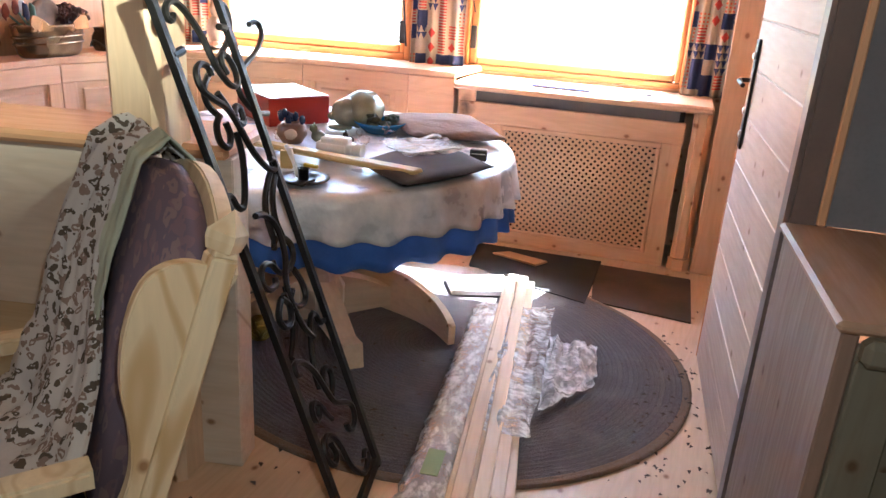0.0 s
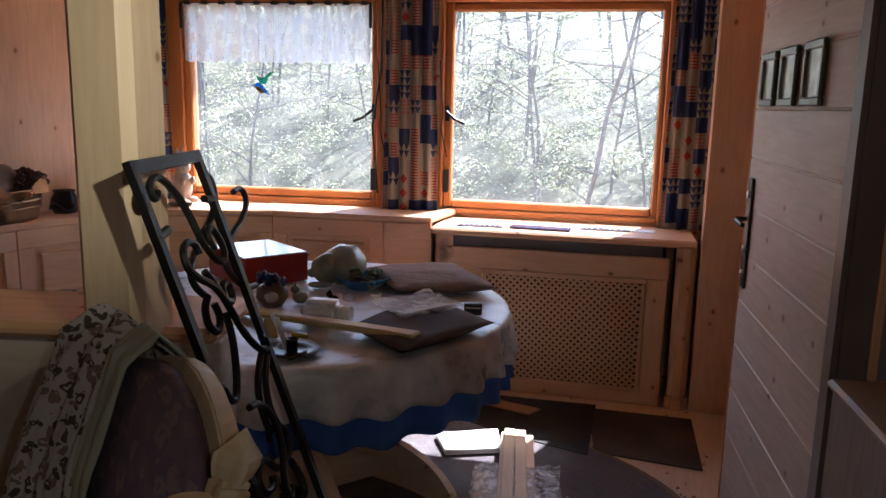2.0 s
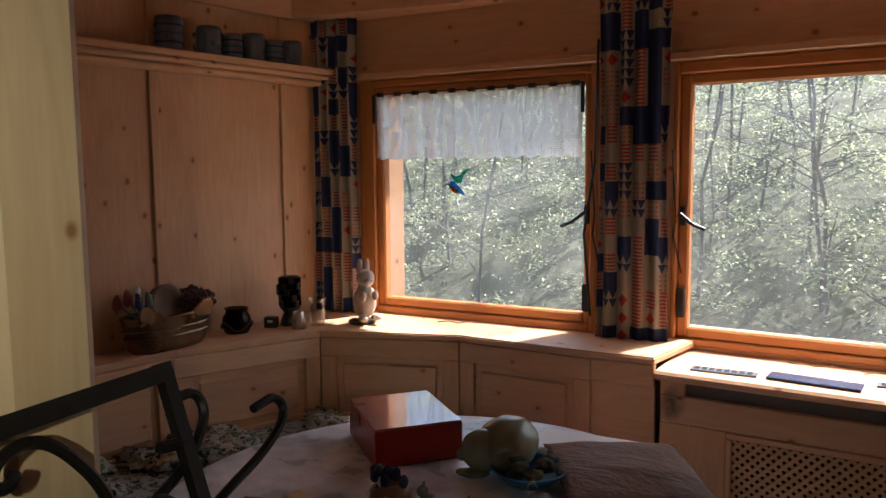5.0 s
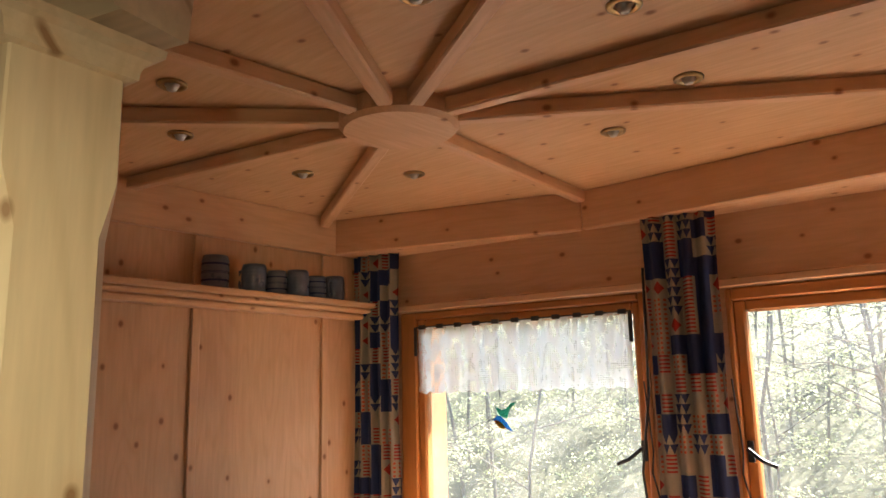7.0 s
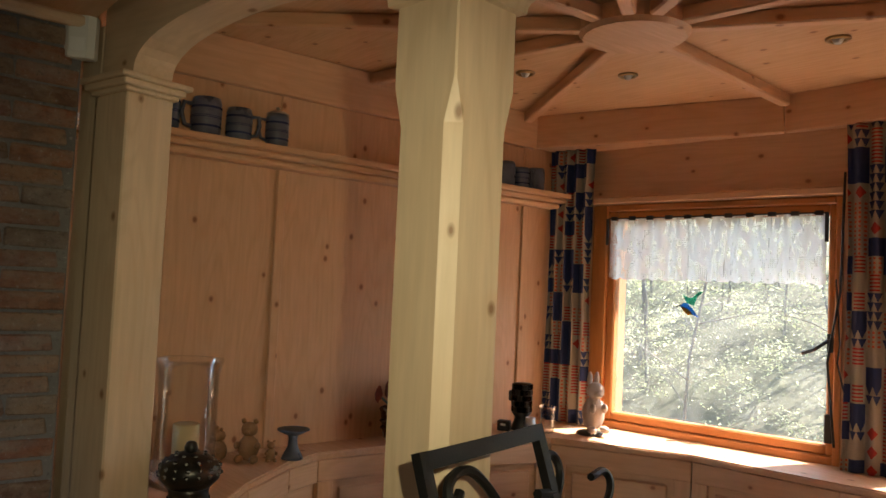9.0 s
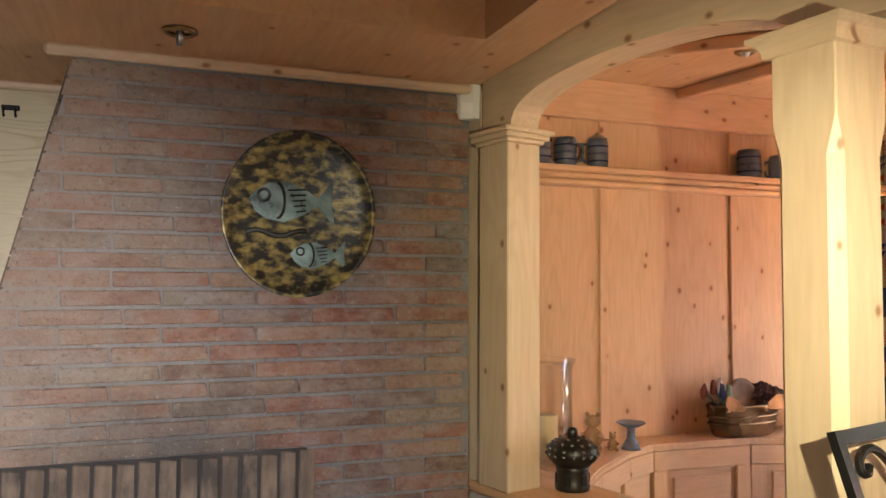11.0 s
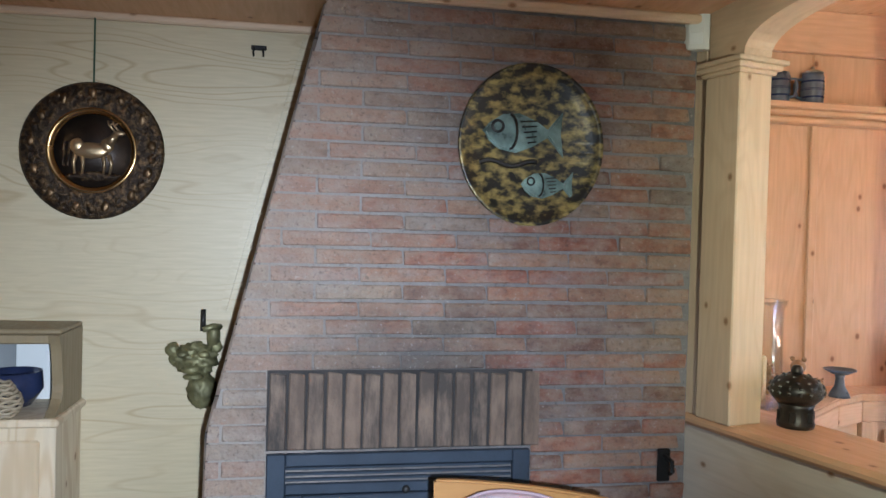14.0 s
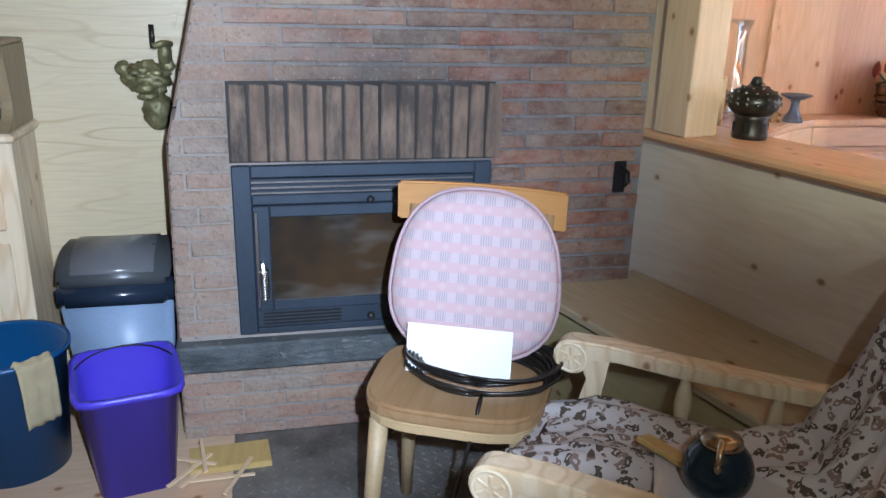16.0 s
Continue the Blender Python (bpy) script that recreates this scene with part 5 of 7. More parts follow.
while z < 1.99:
    h = min(0.158, 2.0 - z)
    part("plank", box((-0.018, -0.93, z), (0.018, 0.0, z + h - 0.003), 0.003), pine("door_board_%d" % k, tint((0.54, 0.41, 0.32), 0.94 + 0.05 * (k % 3)), "y", 0.35) if k < 3 else bpy.data.materials["door_board_%d" % (k % 3)], door)
    z += 0.158
    k += 1
part("core", box((-0.0155, -0.926, 0.012), (0.0155, -0.004, 2.0)), plain("pale_joint", (0.62, 0.55, 0.47), 0.7), door)
part("edge_strip", box((-0.02, 0.0, 0.012), (0.02, 0.012, 2.0), 0.003), M_frame_z, door)
hd = part("handle_plate", box((-0.028, -0.095, 0.85), (-0.019, -0.045, 1.215), 0.004), M_iron, door, "long black iron handle plate")
part("lever", tube([(-0.03, -0.07, 1.08), (-0.06, -0.07, 1.08), (-0.068, -0.10, 1.08), (-0.066, -0.19, 1.075)], 0.008), M_iron, hd, m=Matrix())
for z in (0.90, 0.98, 1.16):
    part("boss", lathe([(0, 0.0), (0.014, 0.0), (0.012, 0.006), (0, 0.01)], 14), M_steel, hd, m=pose(-0.028, -0.07, z, 0, -90, 0))
for v0, v1 in ((-0.25, -0.09), (-0.47, -0.31), (-0.70, -0.54)):
    pf = thing("small_picture", DOOR @ pose(-0.019, 0, 1.44), "small square picture in a dark wooden frame on the door", "picture", "pictures on the door")
    for a, b in (((-0.014, v0, 0.0), (0.0, v1, 0.022)), ((-0.014, v0, 0.138), (0.0, v1, 0.16)), ((-0.014, v0, 0.022), (0.0, v0 + 0.022, 0.138)), ((-0.014, v1 - 0.022, 0.022), (0.0, v1, 0.138))):
        part("frame", box(a, b, 0.004), plain("dark_frame_wood", (0.05, 0.035, 0.02), 0.3) if "dark_frame_wood" not in bpy.data.materials else bpy.data.materials["dark_frame_wood"], pf)
    part("print", box((-0.006, v0 + 0.022, 0.022), (-0.001, v1 - 0.022, 0.138)), plain("pale_print", (0.45, 0.43, 0.38), 0.15, 0, 0.5, 40) if "pale_print" not in bpy.data.materials else bpy.data.materials["pale_print"], pf, "pale glazed print")
structure("door_jamb", box((-0.035, -1.01, 0.0), (0.06, -0.935, 2.12), 0.012, seg=2), plain("taupe_paint", (0.17, 0.13, 0.12), 0.4, 0, 0.2), "rounded taupe door jamb", DOOR)
structure("door_head", box((-0.03, -0.935, 2.02), (0.06, 0.08, 2.12), 0.006), M_pine_y, "pine door head", DOOR)
dr = thing("dresser", DOOR, "pine dresser with a low side and grey-blue back panels", "dresser")
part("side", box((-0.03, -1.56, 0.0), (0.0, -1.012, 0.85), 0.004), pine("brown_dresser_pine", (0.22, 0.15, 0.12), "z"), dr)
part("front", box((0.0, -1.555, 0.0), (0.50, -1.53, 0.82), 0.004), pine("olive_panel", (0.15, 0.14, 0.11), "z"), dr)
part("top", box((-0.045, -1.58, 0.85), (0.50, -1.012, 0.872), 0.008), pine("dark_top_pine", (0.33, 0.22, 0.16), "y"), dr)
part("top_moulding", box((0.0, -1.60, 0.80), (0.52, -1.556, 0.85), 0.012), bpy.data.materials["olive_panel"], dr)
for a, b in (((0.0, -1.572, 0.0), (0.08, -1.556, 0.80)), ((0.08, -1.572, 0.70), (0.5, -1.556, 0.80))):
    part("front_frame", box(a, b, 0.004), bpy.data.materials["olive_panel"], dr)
part("back_panel", box((0.20, -1.50, 0.873), (0.22, -1.014, 2.05)), plain("grey_blue_paint", (0.19, 0.19, 0.22), 0.4), dr, "grey-blue upper panel")
part("bead", box((0.03, -1.028, 0.873), (0.05, -1.0142, 2.05), 0.004), M_pine_z, dr)
part("end_panel", box((0.03, -1.0138, 0.873), (0.56, -1.0108, 2.05)), bpy.data.materials["grey_blue_paint"], dr, "grey-blue end panel")
part("upright", box((0.24, -1.58, 0.873), (0.34, -1.52, 2.05), 0.005), bpy.data.materials["brown_dresser_pine"], dr)
part("bead", box((0.17, -1.50, 0.873), (0.199, -1.46, 2.05), 0.005), M_pine_z, dr)

# ---- things on the ledge, the cap and the shelf ----
LZ = LEDGE + 0.001


def stein(x, y, z, h, r, rz, lid, striped, label):
    s = thing("beer_stein", pose(x, y, z, 0, 0, rz), label, "mug", "steins on the shelf")
    prof = [(0, 0.0), (r, 0.0), (r * 1.05, h * 0.05)]
    for i in range(7):
        f = 0.08 + 0.84 * i / 7
        rr = r * (1.0 + 0.06 * math.sin(f * math.pi))
        prof += [(rr, h * f), (rr * 1.03, h * (f + 0.04)), (rr, h * (f + 0.08))]
    prof += [(r * 0.95, h), (r * 0.85, h), (r * 0.83, h * 0.2), (0, h * 0.2)]
    part("body", lathe(prof, 22), M_grey_clay, s, "blue-grey ribbed stoneware", True)
    if striped:
        for f in (0.2, 0.45, 0.7):
            part("band", lathe([(r * 1.075, h * f), (r * 1.085, h * (f + 0.03)), (r * 1.075, h * (f + 0.06))], 22), M_cobalt, s, "cobalt blue band", True)
    part("handle", tube([(r * 0.98, 0, h * 0.8), (r * 1.6, 0, h * 0.82), (r * 1.75, 0, h * 0.55), (r * 1.5, 0, h * 0.25), (r, 0, h * 0.2)], r * 0.16), M_grey_clay, s, smooth=True)
    if lid:
        part("lid", lathe([(r * 0.98, h), (r * 1.0, h * 1.03), (r * 0.6, h * 1.1), (r * 0.15, h * 1.15), (r * 0.2, h * 1.22), (0, h * 1.25)], 20), M_steel, s, "pewter lid", True)


SHZ = 2.061
for x, y, h, r, rz, lid in ((-3.165, 1.80, 0.14, 0.050, -60, 0), (-3.165, 1.955, 0.14, 0.052, -95, 0), (-3.165, 2.085, 0.125, 0.046, 80, 0), (-3.165, 2.245, 0.13, 0.043, -100, 1)):
    stein(x, y, SHZ, h, r, rz, lid, True, "blue-grey salt-glazed beer stein" + (" with a pewter lid" if lid else " with blue bands"))
for k, (y, h, r) in enumerate(((3.075, 0.135, 0.052), (3.265, 0.12, 0.05), (3.385, 0.105, 0.042), (3.50, 0.12, 0.048), (3.61, 0.105, 0.042), (3.72, 0.115, 0.044))):
    stein(-3.165, y, SHZ, h, r, 170 + 25 * k, 0, k % 2 == 0, "dark blue salt-glazed beer stein without a lid")

hv = thing("hurricane_vase", pose(-2.86, 1.83, LZ), "tall clear glass hurricane vase with a candle", "vase")
part("glass", lathe([(0, 0.006), (0.085, 0.0), (0.095, 0.01), (0.097, 0.10), (0.094, 0.30), (0.096, 0.365), (0.108, 0.395), (0.108, 0.402), (0.103, 0.399), (0.0925, 0.365), (0.0905, 0.30), (0.0935, 0.10), (0.09, 0.015), (0, 0.012)], 40), M_clear, hv, smooth=True)
part("candle", lathe([(0, 0.013), (0.042, 0.013), (0.042, 0.19), (0.036, 0.195), (0, 0.186)], 24), M_wax, hv, "cream candle", True)
pt = thing("pierced_pot", PART @ pose(0.30, 0.20, 0.936) @ Matrix.Diagonal((0.68, 0.68, 0.84, 1.0)), "dark lidded pierced clay pot on the wall cap", "pot")
part("foot", lathe([(0, 0), (0.076, 0), (0.08, 0.015), (0.074, 0.03), (0.072, 0.07), (0.078, 0.085), (0, 0.085)], 26), M_bead, pt, "squat pierced foot", True)
part("bowl", lathe([(0.0, 0.085), (0.078, 0.085), (0.108, 0.11), (0.114, 0.135), (0.10, 0.16), (0.06, 0.182), (0.03, 0.188), (0, 0.189)], 28), M_bead, pt, smooth=True)
part("knob", lathe([(0, 0.186), (0.02, 0.186), (0.026, 0.20), (0.02, 0.215), (0.012, 0.22), (0, 0.22)], 16), M_bead, pt, smooth=True)
for rr, zz, cnt in ((0.112, 0.128, 16), (0.107, 0.148, 15), (0.086, 0.166, 12), (0.055, 0.181, 8)):
    for k in range(cnt):
        a = 2 * math.pi * (k + zz * 9) / cnt
        part("stud", blob((rr * math.cos(a), rr * math.sin(a), zz), (0.010, 0.010, 0.008), 1, 0), M_bead, pt)
# piercings are black bars painted as shaded openings
for k in range(6):
    a = 2 * math.pi * k / 6
    part("pierced_slot", box((-0.014, -0.004, 0.02), (0.014, 0.004, 0.06), 0.003), M_gap_shade, pt, m=pose(0.073 * math.cos(a), 0.073 * math.sin(a), 0, 0, 0, math.degrees(a) + 90))


def bear(x, y, s, rz):
    bm = blob((0, 0, 0.045 * s), (0.035 * s, 0.035 * s, 0.045 * s), 2, 0.08)
    blob((0.0, 0, 0.105 * s), (0.028 * s, 0.028 * s, 0.026 * s), 2, 0.05, bm=bm)
    for e in (-1, 1):
        blob((0, 0.02 * e * s, 0.132 * s), (0.008 * s, 0.01 * s, 0.01 * s), 1, 0, bm=bm)
        blob((0.03 * s, 0.025 * e * s, 0.012 * s), (0.03 * s, 0.014 * s, 0.013 * s), 2, 0, bm=bm)
        blob((0.022 * s, 0.034 * e * s, 0.055 * s), (0.022 * s, 0.01 * s, 0.012 * s), 2, 0, bm=bm)
    blob((0.028 * s, 0, 0.1 * s), (0.01 * s, 0.011 * s, 0.009 * s), 1, 0, bm=bm)
    tagged(part("bear_figurine", bm, M_bear, None, "brown resin bear figurine sitting on the ledge", True, pose(x, y, LZ, 0, 0, rz)), category="figurine", group="bears on the ledge")


bear(-3.06, 2.15, 1.1, -40)
bear(-3.10, 2.05, 0.9, -90)
bear(-3.02, 2.22, 0.55, -20)
cd = thing("blue_candlestick", pose(-3.02, 2.31, LZ), "small blue-grey candlestick with a wide plate", "candlestick")
part("stem", lathe([(0, 0), (0.042, 0), (0.036, 0.015), (0.02, 0.045), (0.016, 0.075), (0.02, 0.09), (0, 0.09)], 20), M_grey_clay, cd, smooth=True)
part("plate", lathe([(0, 0.09), (0.03, 0.092), (0.062, 0.108), (0.06, 0.112), (0.03, 0.10), (0, 0.1)], 24), M_grey_clay, cd, smooth=True)
M_emboss_disc = plain("dark_copper_lid", (0.17, 0.10, 0.06), 0.6, 0.4, 0.6, 40, 0.6)
bk = thing("copper_basket", pose(-3.12, 2.98, LZ, 0, 0, 92), "oval dark copper basket holding a lid and dried flowers", "basket")
part("tub", lathe([(0, 0.005), (0.12, 0.0), (0.135, 0.02), (0.15, 0.13), (0.155, 0.14), (0.15, 0.146), (0.14, 0.13), (0.125, 0.02), (0, 0.012)], 40, squash=(1.32, 0.55)), M_copper, bk, smooth=True)
for z in (0.055, 0.085):
    part("band", lathe([(0.141 + z * 0.08, z), (0.146 + z * 0.08, z + 0.005), (0.141 + z * 0.08, z + 0.01)], 40, squash=(1.32, 0.55)), M_copper, bk, smooth=True)
part("disc", lathe([(0, 0.004), (0.055, 0.002), (0.062, 0.008), (0.078, 0.006), (0.082, 0.0), (0.078, -0.022), (0.0, -0.022)], 36), M_emboss_disc, bk, "dark copper lid standing upright", True, pose(0.0, 0.0, 0.175, 84, 0, 0))
for e in (-1, 1):
    part("horn_end", prism(chaikin([(0.17 * e, 0.12), (0.165 * e, 0.19), (0.13 * e, 0.19), (0.07 * e, 0.15), (0.05 * e, 0.12)]), -0.078, -0.07, plane="xz"), M_copper, bk, "raised end of the rim")
for k in range(5):
    a = 2.2 + 0.35 * k
    x0 = -0.04 - 0.03 * (k % 3)
    tip = (-(0.10 + 0.03 * k - 0.02), 0.03 * math.sin(k * 2.1), 0.20 + 0.02 * (k % 2))
    st = part("flower_stem", tube([(x0, 0, 0.1), (tip[0] * 0.7, tip[1], 0.15), tip], 0.005, 5), M_green, bk)
    part("bloom", blob(tip, (0.015, 0.013, 0.036), 2, 0.7, 6, seed=k), (M_green, M_paper, M_cobalt, M_rose, M_rose)[k], st, ("grey-green bud", "white bud", "dark blue bloom", "dried red bloom", "dried red bloom")[k], True)
for k in range(5):
    part("leaf_clump", blob((0.09 + 0.02 * k, 0.02 * math.sin(k), 0.165 + 0.012 * (k % 3)), (0.04, 0.038, 0.038), 3, 0.8, 5, seed=k + 3), plain("dried_red_leaves", (0.07, 0.03, 0.025), 0.8) if k == 0 else bpy.data.materials["dried_red_leaves"], bk, smooth=False)
# corner: jar, gadgets, metal cup, owl lantern, rabbit
gj = thing("glass_jar", pose(-3.12, 3.32, LZ), "bulbous glass jar with a dark strap", "jar")
part("glass", lathe([(0, 0.004), (0.05, 0), (0.065, 0.03), (0.06, 0.07), (0.045, 0.095), (0.052, 0.11), (0.046, 0.11), (0.04, 0.095), (0.055, 0.065), (0.058, 0.03), (0, 0.012)], 26), M_dark_glass, gj, smooth=True)
part("strap", tube([(0.068 * math.cos(a), 0.068 * math.sin(a), 0.035 + 0.02 * math.sin(3 * a)) for a in [i / 16 * 2 * math.pi for i in range(17)]], 0.004, 5), M_black, gj)
sc = thing("black_charger", pose(-3.08, 3.48, LZ, 0, 0, 30), "small black plastic box with a pale label", "box")
part("case", box((-0.03, -0.02, 0), (0.03, 0.02, 0.05), 0.005), M_black, sc)
part("label", box((-0.012, -0.0212, 0.026), (0.012, -0.0202, 0.036)), M_white, sc)
gg = thing("glass_goblet", pose(-2.95, 3.64, LZ), "clear drinking glass on the ledge", "glass")
part("glass", lathe([(0, 0.004), (0.03, 0.0), (0.034, 0.005), (0.036, 0.10), (0.045, 0.125), (0.042, 0.125), (0.033, 0.10), (0.03, 0.012), (0, 0.012)], 24), M_clear, gg, smooth=True)
mc = thing("metal_cup", pose(-2.965, 3.54, LZ), "small shiny metal cup", "cup")
part("cup", lathe([(0, 0.002), (0.034, 0.0), (0.024, 0.075), (0.021, 0.075), (0.03, 0.006), (0, 0.006)], 22), M_steel, mc, smooth=True)
wl = thing("wire_lantern", pose(-3.06, 3.575, LZ), "dark lantern of glass studs with a side bracket", "lantern")
part("stand", lathe([(0, 0), (0.05, 0), (0.045, 0.02), (0.03, 0.06), (0.05, 0.085), (0, 0.085)], 20), M_bead, wl, smooth=True)
for j in range(5):
    for i in range(12):
        a = 2 * math.pi * (i + 0.5 * (j % 2)) / 12
        part("stud", box((-0.0105, -0.004, -0.012), (0.0105, 0.004, 0.012), 0.002), M_dark_glass if (i + j) % 3 else M_bead, wl, m=pose(0.047 * math.cos(a), 0.047 * math.sin(a), 0.10 + 0.027 * j, 0, 0, math.degrees(a) + 90))
part("core", lathe([(0, 0.085), (0.042, 0.085), (0.042, 0.225), (0, 0.225)], 20), M_bead, wl, smooth=True)
part("bracket", box((-0.085, -0.01, 0.13), (-0.05, 0.01, 0.18), 0.003), M_black, wl)
bm = blob((0, 0, 0.075), (0.045, 0.045, 0.07), 3, 0.06)
blob((0.01, 0, 0.165), (0.036, 0.036, 0.036), 3, 0.03, bm=bm)
blob((0.04, 0, 0.155), (0.016, 0.02, 0.016), 2, 0, bm=bm)
for e in (-1, 1):
    blob((-0.012, 0.015 * e, 0.21), (0.010, 0.012, 0.032), 2, 0, bm=bm)
    blob((0.045, 0.025 * e, 0.10), (0.018, 0.012, 0.02), 2, 0, bm=bm)
    blob((0.045, 0.028 * e, 0.015), (0.03, 0.018, 0.015), 2, 0, bm=bm)
blob((-0.045, 0, 0.03), (0.02, 0.022, 0.022), 2, 0.1, bm=bm)
tagged(part("rabbit_statue", bm, M_bunny, None, "chalky pink plaster rabbit standing on the window ledge", True, pose(-2.80, 3.80, LZ + 0.016, 0, 0, -25) @ Matrix.Scale(1.18, 4)), category="statue")
ps = thing("dark_saucer", pose(-2.82, 3.80, LZ), "dark round plinth under the rabbit", "plinth")
part("disc", lathe([(0, 0), (0.062, 0), (0.066, 0.006), (0.06, 0.015), (0, 0.015)], 26), M_bead, ps, smooth=True)
for k, (x, y, rz) in enumerate(((-2.45, 4.02, 20), (-1.0, 4.30, -10), (-0.75, 4.32, 30))):
    c_ = thing("dry_twig", pose(x, y, LZ + 0.002 if k == 0 else 0.832, 0, 0, rz), "thin dry curled twig on the window board", "twig")
    part("twig", tube([(-0.08, 0, 0.004), (-0.03, 0.01, 0.008), (0.02, -0.006, 0.005), (0.07, 0.012, 0.014)], 0.003, 5), plain("twig", (0.35, 0.22, 0.12), 0.8) if k == 0 else bpy.data.materials["twig"], c_)

# ---- living room: armchair ----
AC = at_angle(-1.543, 0.67, -36)
ach = thing("wing_armchair", AC, "pine wing armchair with purple upholstery and carved arms", "armchair")
M_purple = floral("purple_upholstery", (0.13, 0.10, 0.145), (0.21, 0.15, 0.17), (0.17, 0.115, 0.15), 26)
LEAN_ = pose(0, 0.62, 0.42, -19.7, 0, 0)
crest = [(-0.255, 0.0), (0.255, 0.0), (0.265, 0.47)]
for i in range(13):
    a = i / 12
    crest.append((0.265 - 0.53 * a, 0.49 + 0.125 * math.sin(math.pi * a) ** 0.8))
crest.append((-0.265, 0.47))
part("back_pad", prism(crest, -0.03, 0.035, plane="xz", bevel=0.018), M_purple, ach, "purple patterned back pad", True, LEAN_)
rim = [(x * 1.03, z + 0.012) for x, z in crest[3:-1]]
part("crest_rail", prism(rim + [(x * 0.93, z - 0.045) for x, z in rim[::-1]], 0.036, 0.072, plane="xz", bevel=0.004), M_chair_wood, ach, m=LEAN_)
wing = [(0.65, 0.40)] + chaikin([(0.82, 0.895), (0.76, 0.92), (0.70, 0.90), (0.665, 0.82), (0.65, 0.72), (0.662, 0.62), (0.655, 0.54), (0.615, 0.46), (0.585, 0.40)])
for sx in (-1, 1):
    x = 0.282 * sx
    part("wing_panel", prism(wing, x - 0.013, x + 0.013, plane="yz", bevel=0.004), M_wing, ach, "wave-edged pine wing")
    st = part("back_post", box((-0.026, -0.022, -0.45), (0.026, 0.022, 0.52), 0.004), M_wing, ach, m=pose(0.282 * sx, 0.66, 0.42, -18.5, 0, 0))
    bm = box((-0.02, -0.02, 0.52), (0.02, 0.02, 0.53), 0.002)
    lathe([(0.0, 0.53), (0.03, 0.53), (0.036, 0.548), (0.036, 0.562), (0.018, 0.58), (0.0, 0.60)], 4, bm)
    part("finial", bm, M_chair_wood, st, "pointed square finial")
    # arm with a scrolled front
    top = [(0.11, 0.656), (0.25, 0.648), (0.42, 0.642), (0.60, 0.642)]
    low = [(0.60, 0.607), (0.42, 0.605), (0.25, 0.611), (0.13, 0.618), (0.075, 0.612)]
    circ = [(0.028 + 0.042 * math.cos(math.radians(d)), 0.612 + 0.042 * math.sin(math.radians(d))) for d in range(-20, -286, -19)]
    part("arm", prism([(y, z - 0.06) for y, z in circ + top + low], 0.272 * sx - 0.029, 0.272 * sx + 0.029, plane="yz", bevel=0.006), M_chair_wood, ach, "curved pine arm with a scrolled end")
    for fx in (-0.0295, 0.0295):
        bm = lathe([(0.030, 0.0), (0.034, 0.002), (0.038, 0.0)], 26)
        for q in range(6):
            a = q * math.pi / 3
            box((0.006, -0.004, 0), (0.028, 0.004, 0.003), 0.002, bm, pose(0, 0, 0, 0, 0, math.degrees(a)))
        part("rosette", bm, M_chair_wood, ach, "carved six-petal rosette", m=pose(0.272 * sx + fx, 0.028, 0.552, 0, 90 if fx > 0 else -90, 0))
    part("front_support", prism([(0.03, 0.36), (0.11, 0.36), (0.10, 0.45), (0.115, 0.56), (0.04, 0.555), (0.065, 0.50)], 0.272 * sx - 0.02, 0.272 * sx + 0.02, plane="yz", bevel=0.004), M_chair_wood, ach)
    for y in (0.28, 0.47):
        part("spindle", lathe([(0.012, 0.40), (0.018, 0.43), (0.012, 0.46), (0.017, 0.475), (0.013, 0.49), (0.02, 0.535), (0.016, 0.57), (0.01, 0.60), (0.012, 0.615)], 14), M_chair_wood, ach, smooth=True, m=pose(0.272 * sx, y, -0.06))
    for y in (0.05, 0.56):
        part("leg", box((0.272 * sx - 0.025, y - 0.025, 0.0), (0.272 * sx + 0.025, y + 0.025, 0.36), 0.004), M_chair_wood, ach)
    part("seat_rail", box((0.272 * sx - 0.022, 0.0, 0.33), (0.272 * sx + 0.022, 0.64, 0.38), 0.004), M_chair_wood, ach)
part("seat_rail", box((-0.249, 0.0, 0.30), (0.249, 0.03, 0.38), 0.004), M_chair_wood, ach)
part("seat_pad", box((-0.245, -0.015, 0.37), (0.245, 0.60, 0.435), 0.022, seg=3), M_purple, ach, "purple seat pad", True)


def drape(name, profile, x_of, material, label, amp, m, nx=34, seed=0.0, tent=0.0):
    """A cloth laid along a profile of (y, z); x_of gives its two edges along the way."""
    bm = bmesh.new()
    rows = []
    n = len(profile)
    fine = []
    for (y0, z0), (y1, z1) in zip(profile, profile[1:]):
        for k in range(8):
            fine.append((y0 + (y1 - y0) * k / 8, z0 + (z1 - z0) * k / 8))
    fine.append(profile[-1])
    for j, (y, z) in enumerate(fine):
        f = j / (len(fine) - 1)
        a, b = x_of(f)
        row = []
        for i in range(nx + 1):
            s = i / nx
            w = noise.noise((s * 7 + seed, f * 5, seed)) + 0.8 * noise.noise((s * 15, f * 16, seed + 4)) + 0.6 * math.sin(s * 17 + 3 * noise.noise((f * 4, s * 2, seed)))
            row.append(bm.verts.new((a + (b - a) * s, y - abs(amp) * 0.4 * w - tent * (1 - s) ** 1.5 * math.sin(math.pi * min(1, f * 1.15)) ** 3, z + amp * w)))
        rows.append(row)
    for a, b in zip(rows, rows[1:]):
        for i in range(nx):
            bm.faces.new((a[i], a[i + 1], b[i + 1], b[i]))
    ob = tagged(part(name, bm, material, None, label, True, m), category="blanket")
    mod = ob.modifiers.new("thickness", "SOLIDIFY")
    mod.thickness = 0.004
    return ob


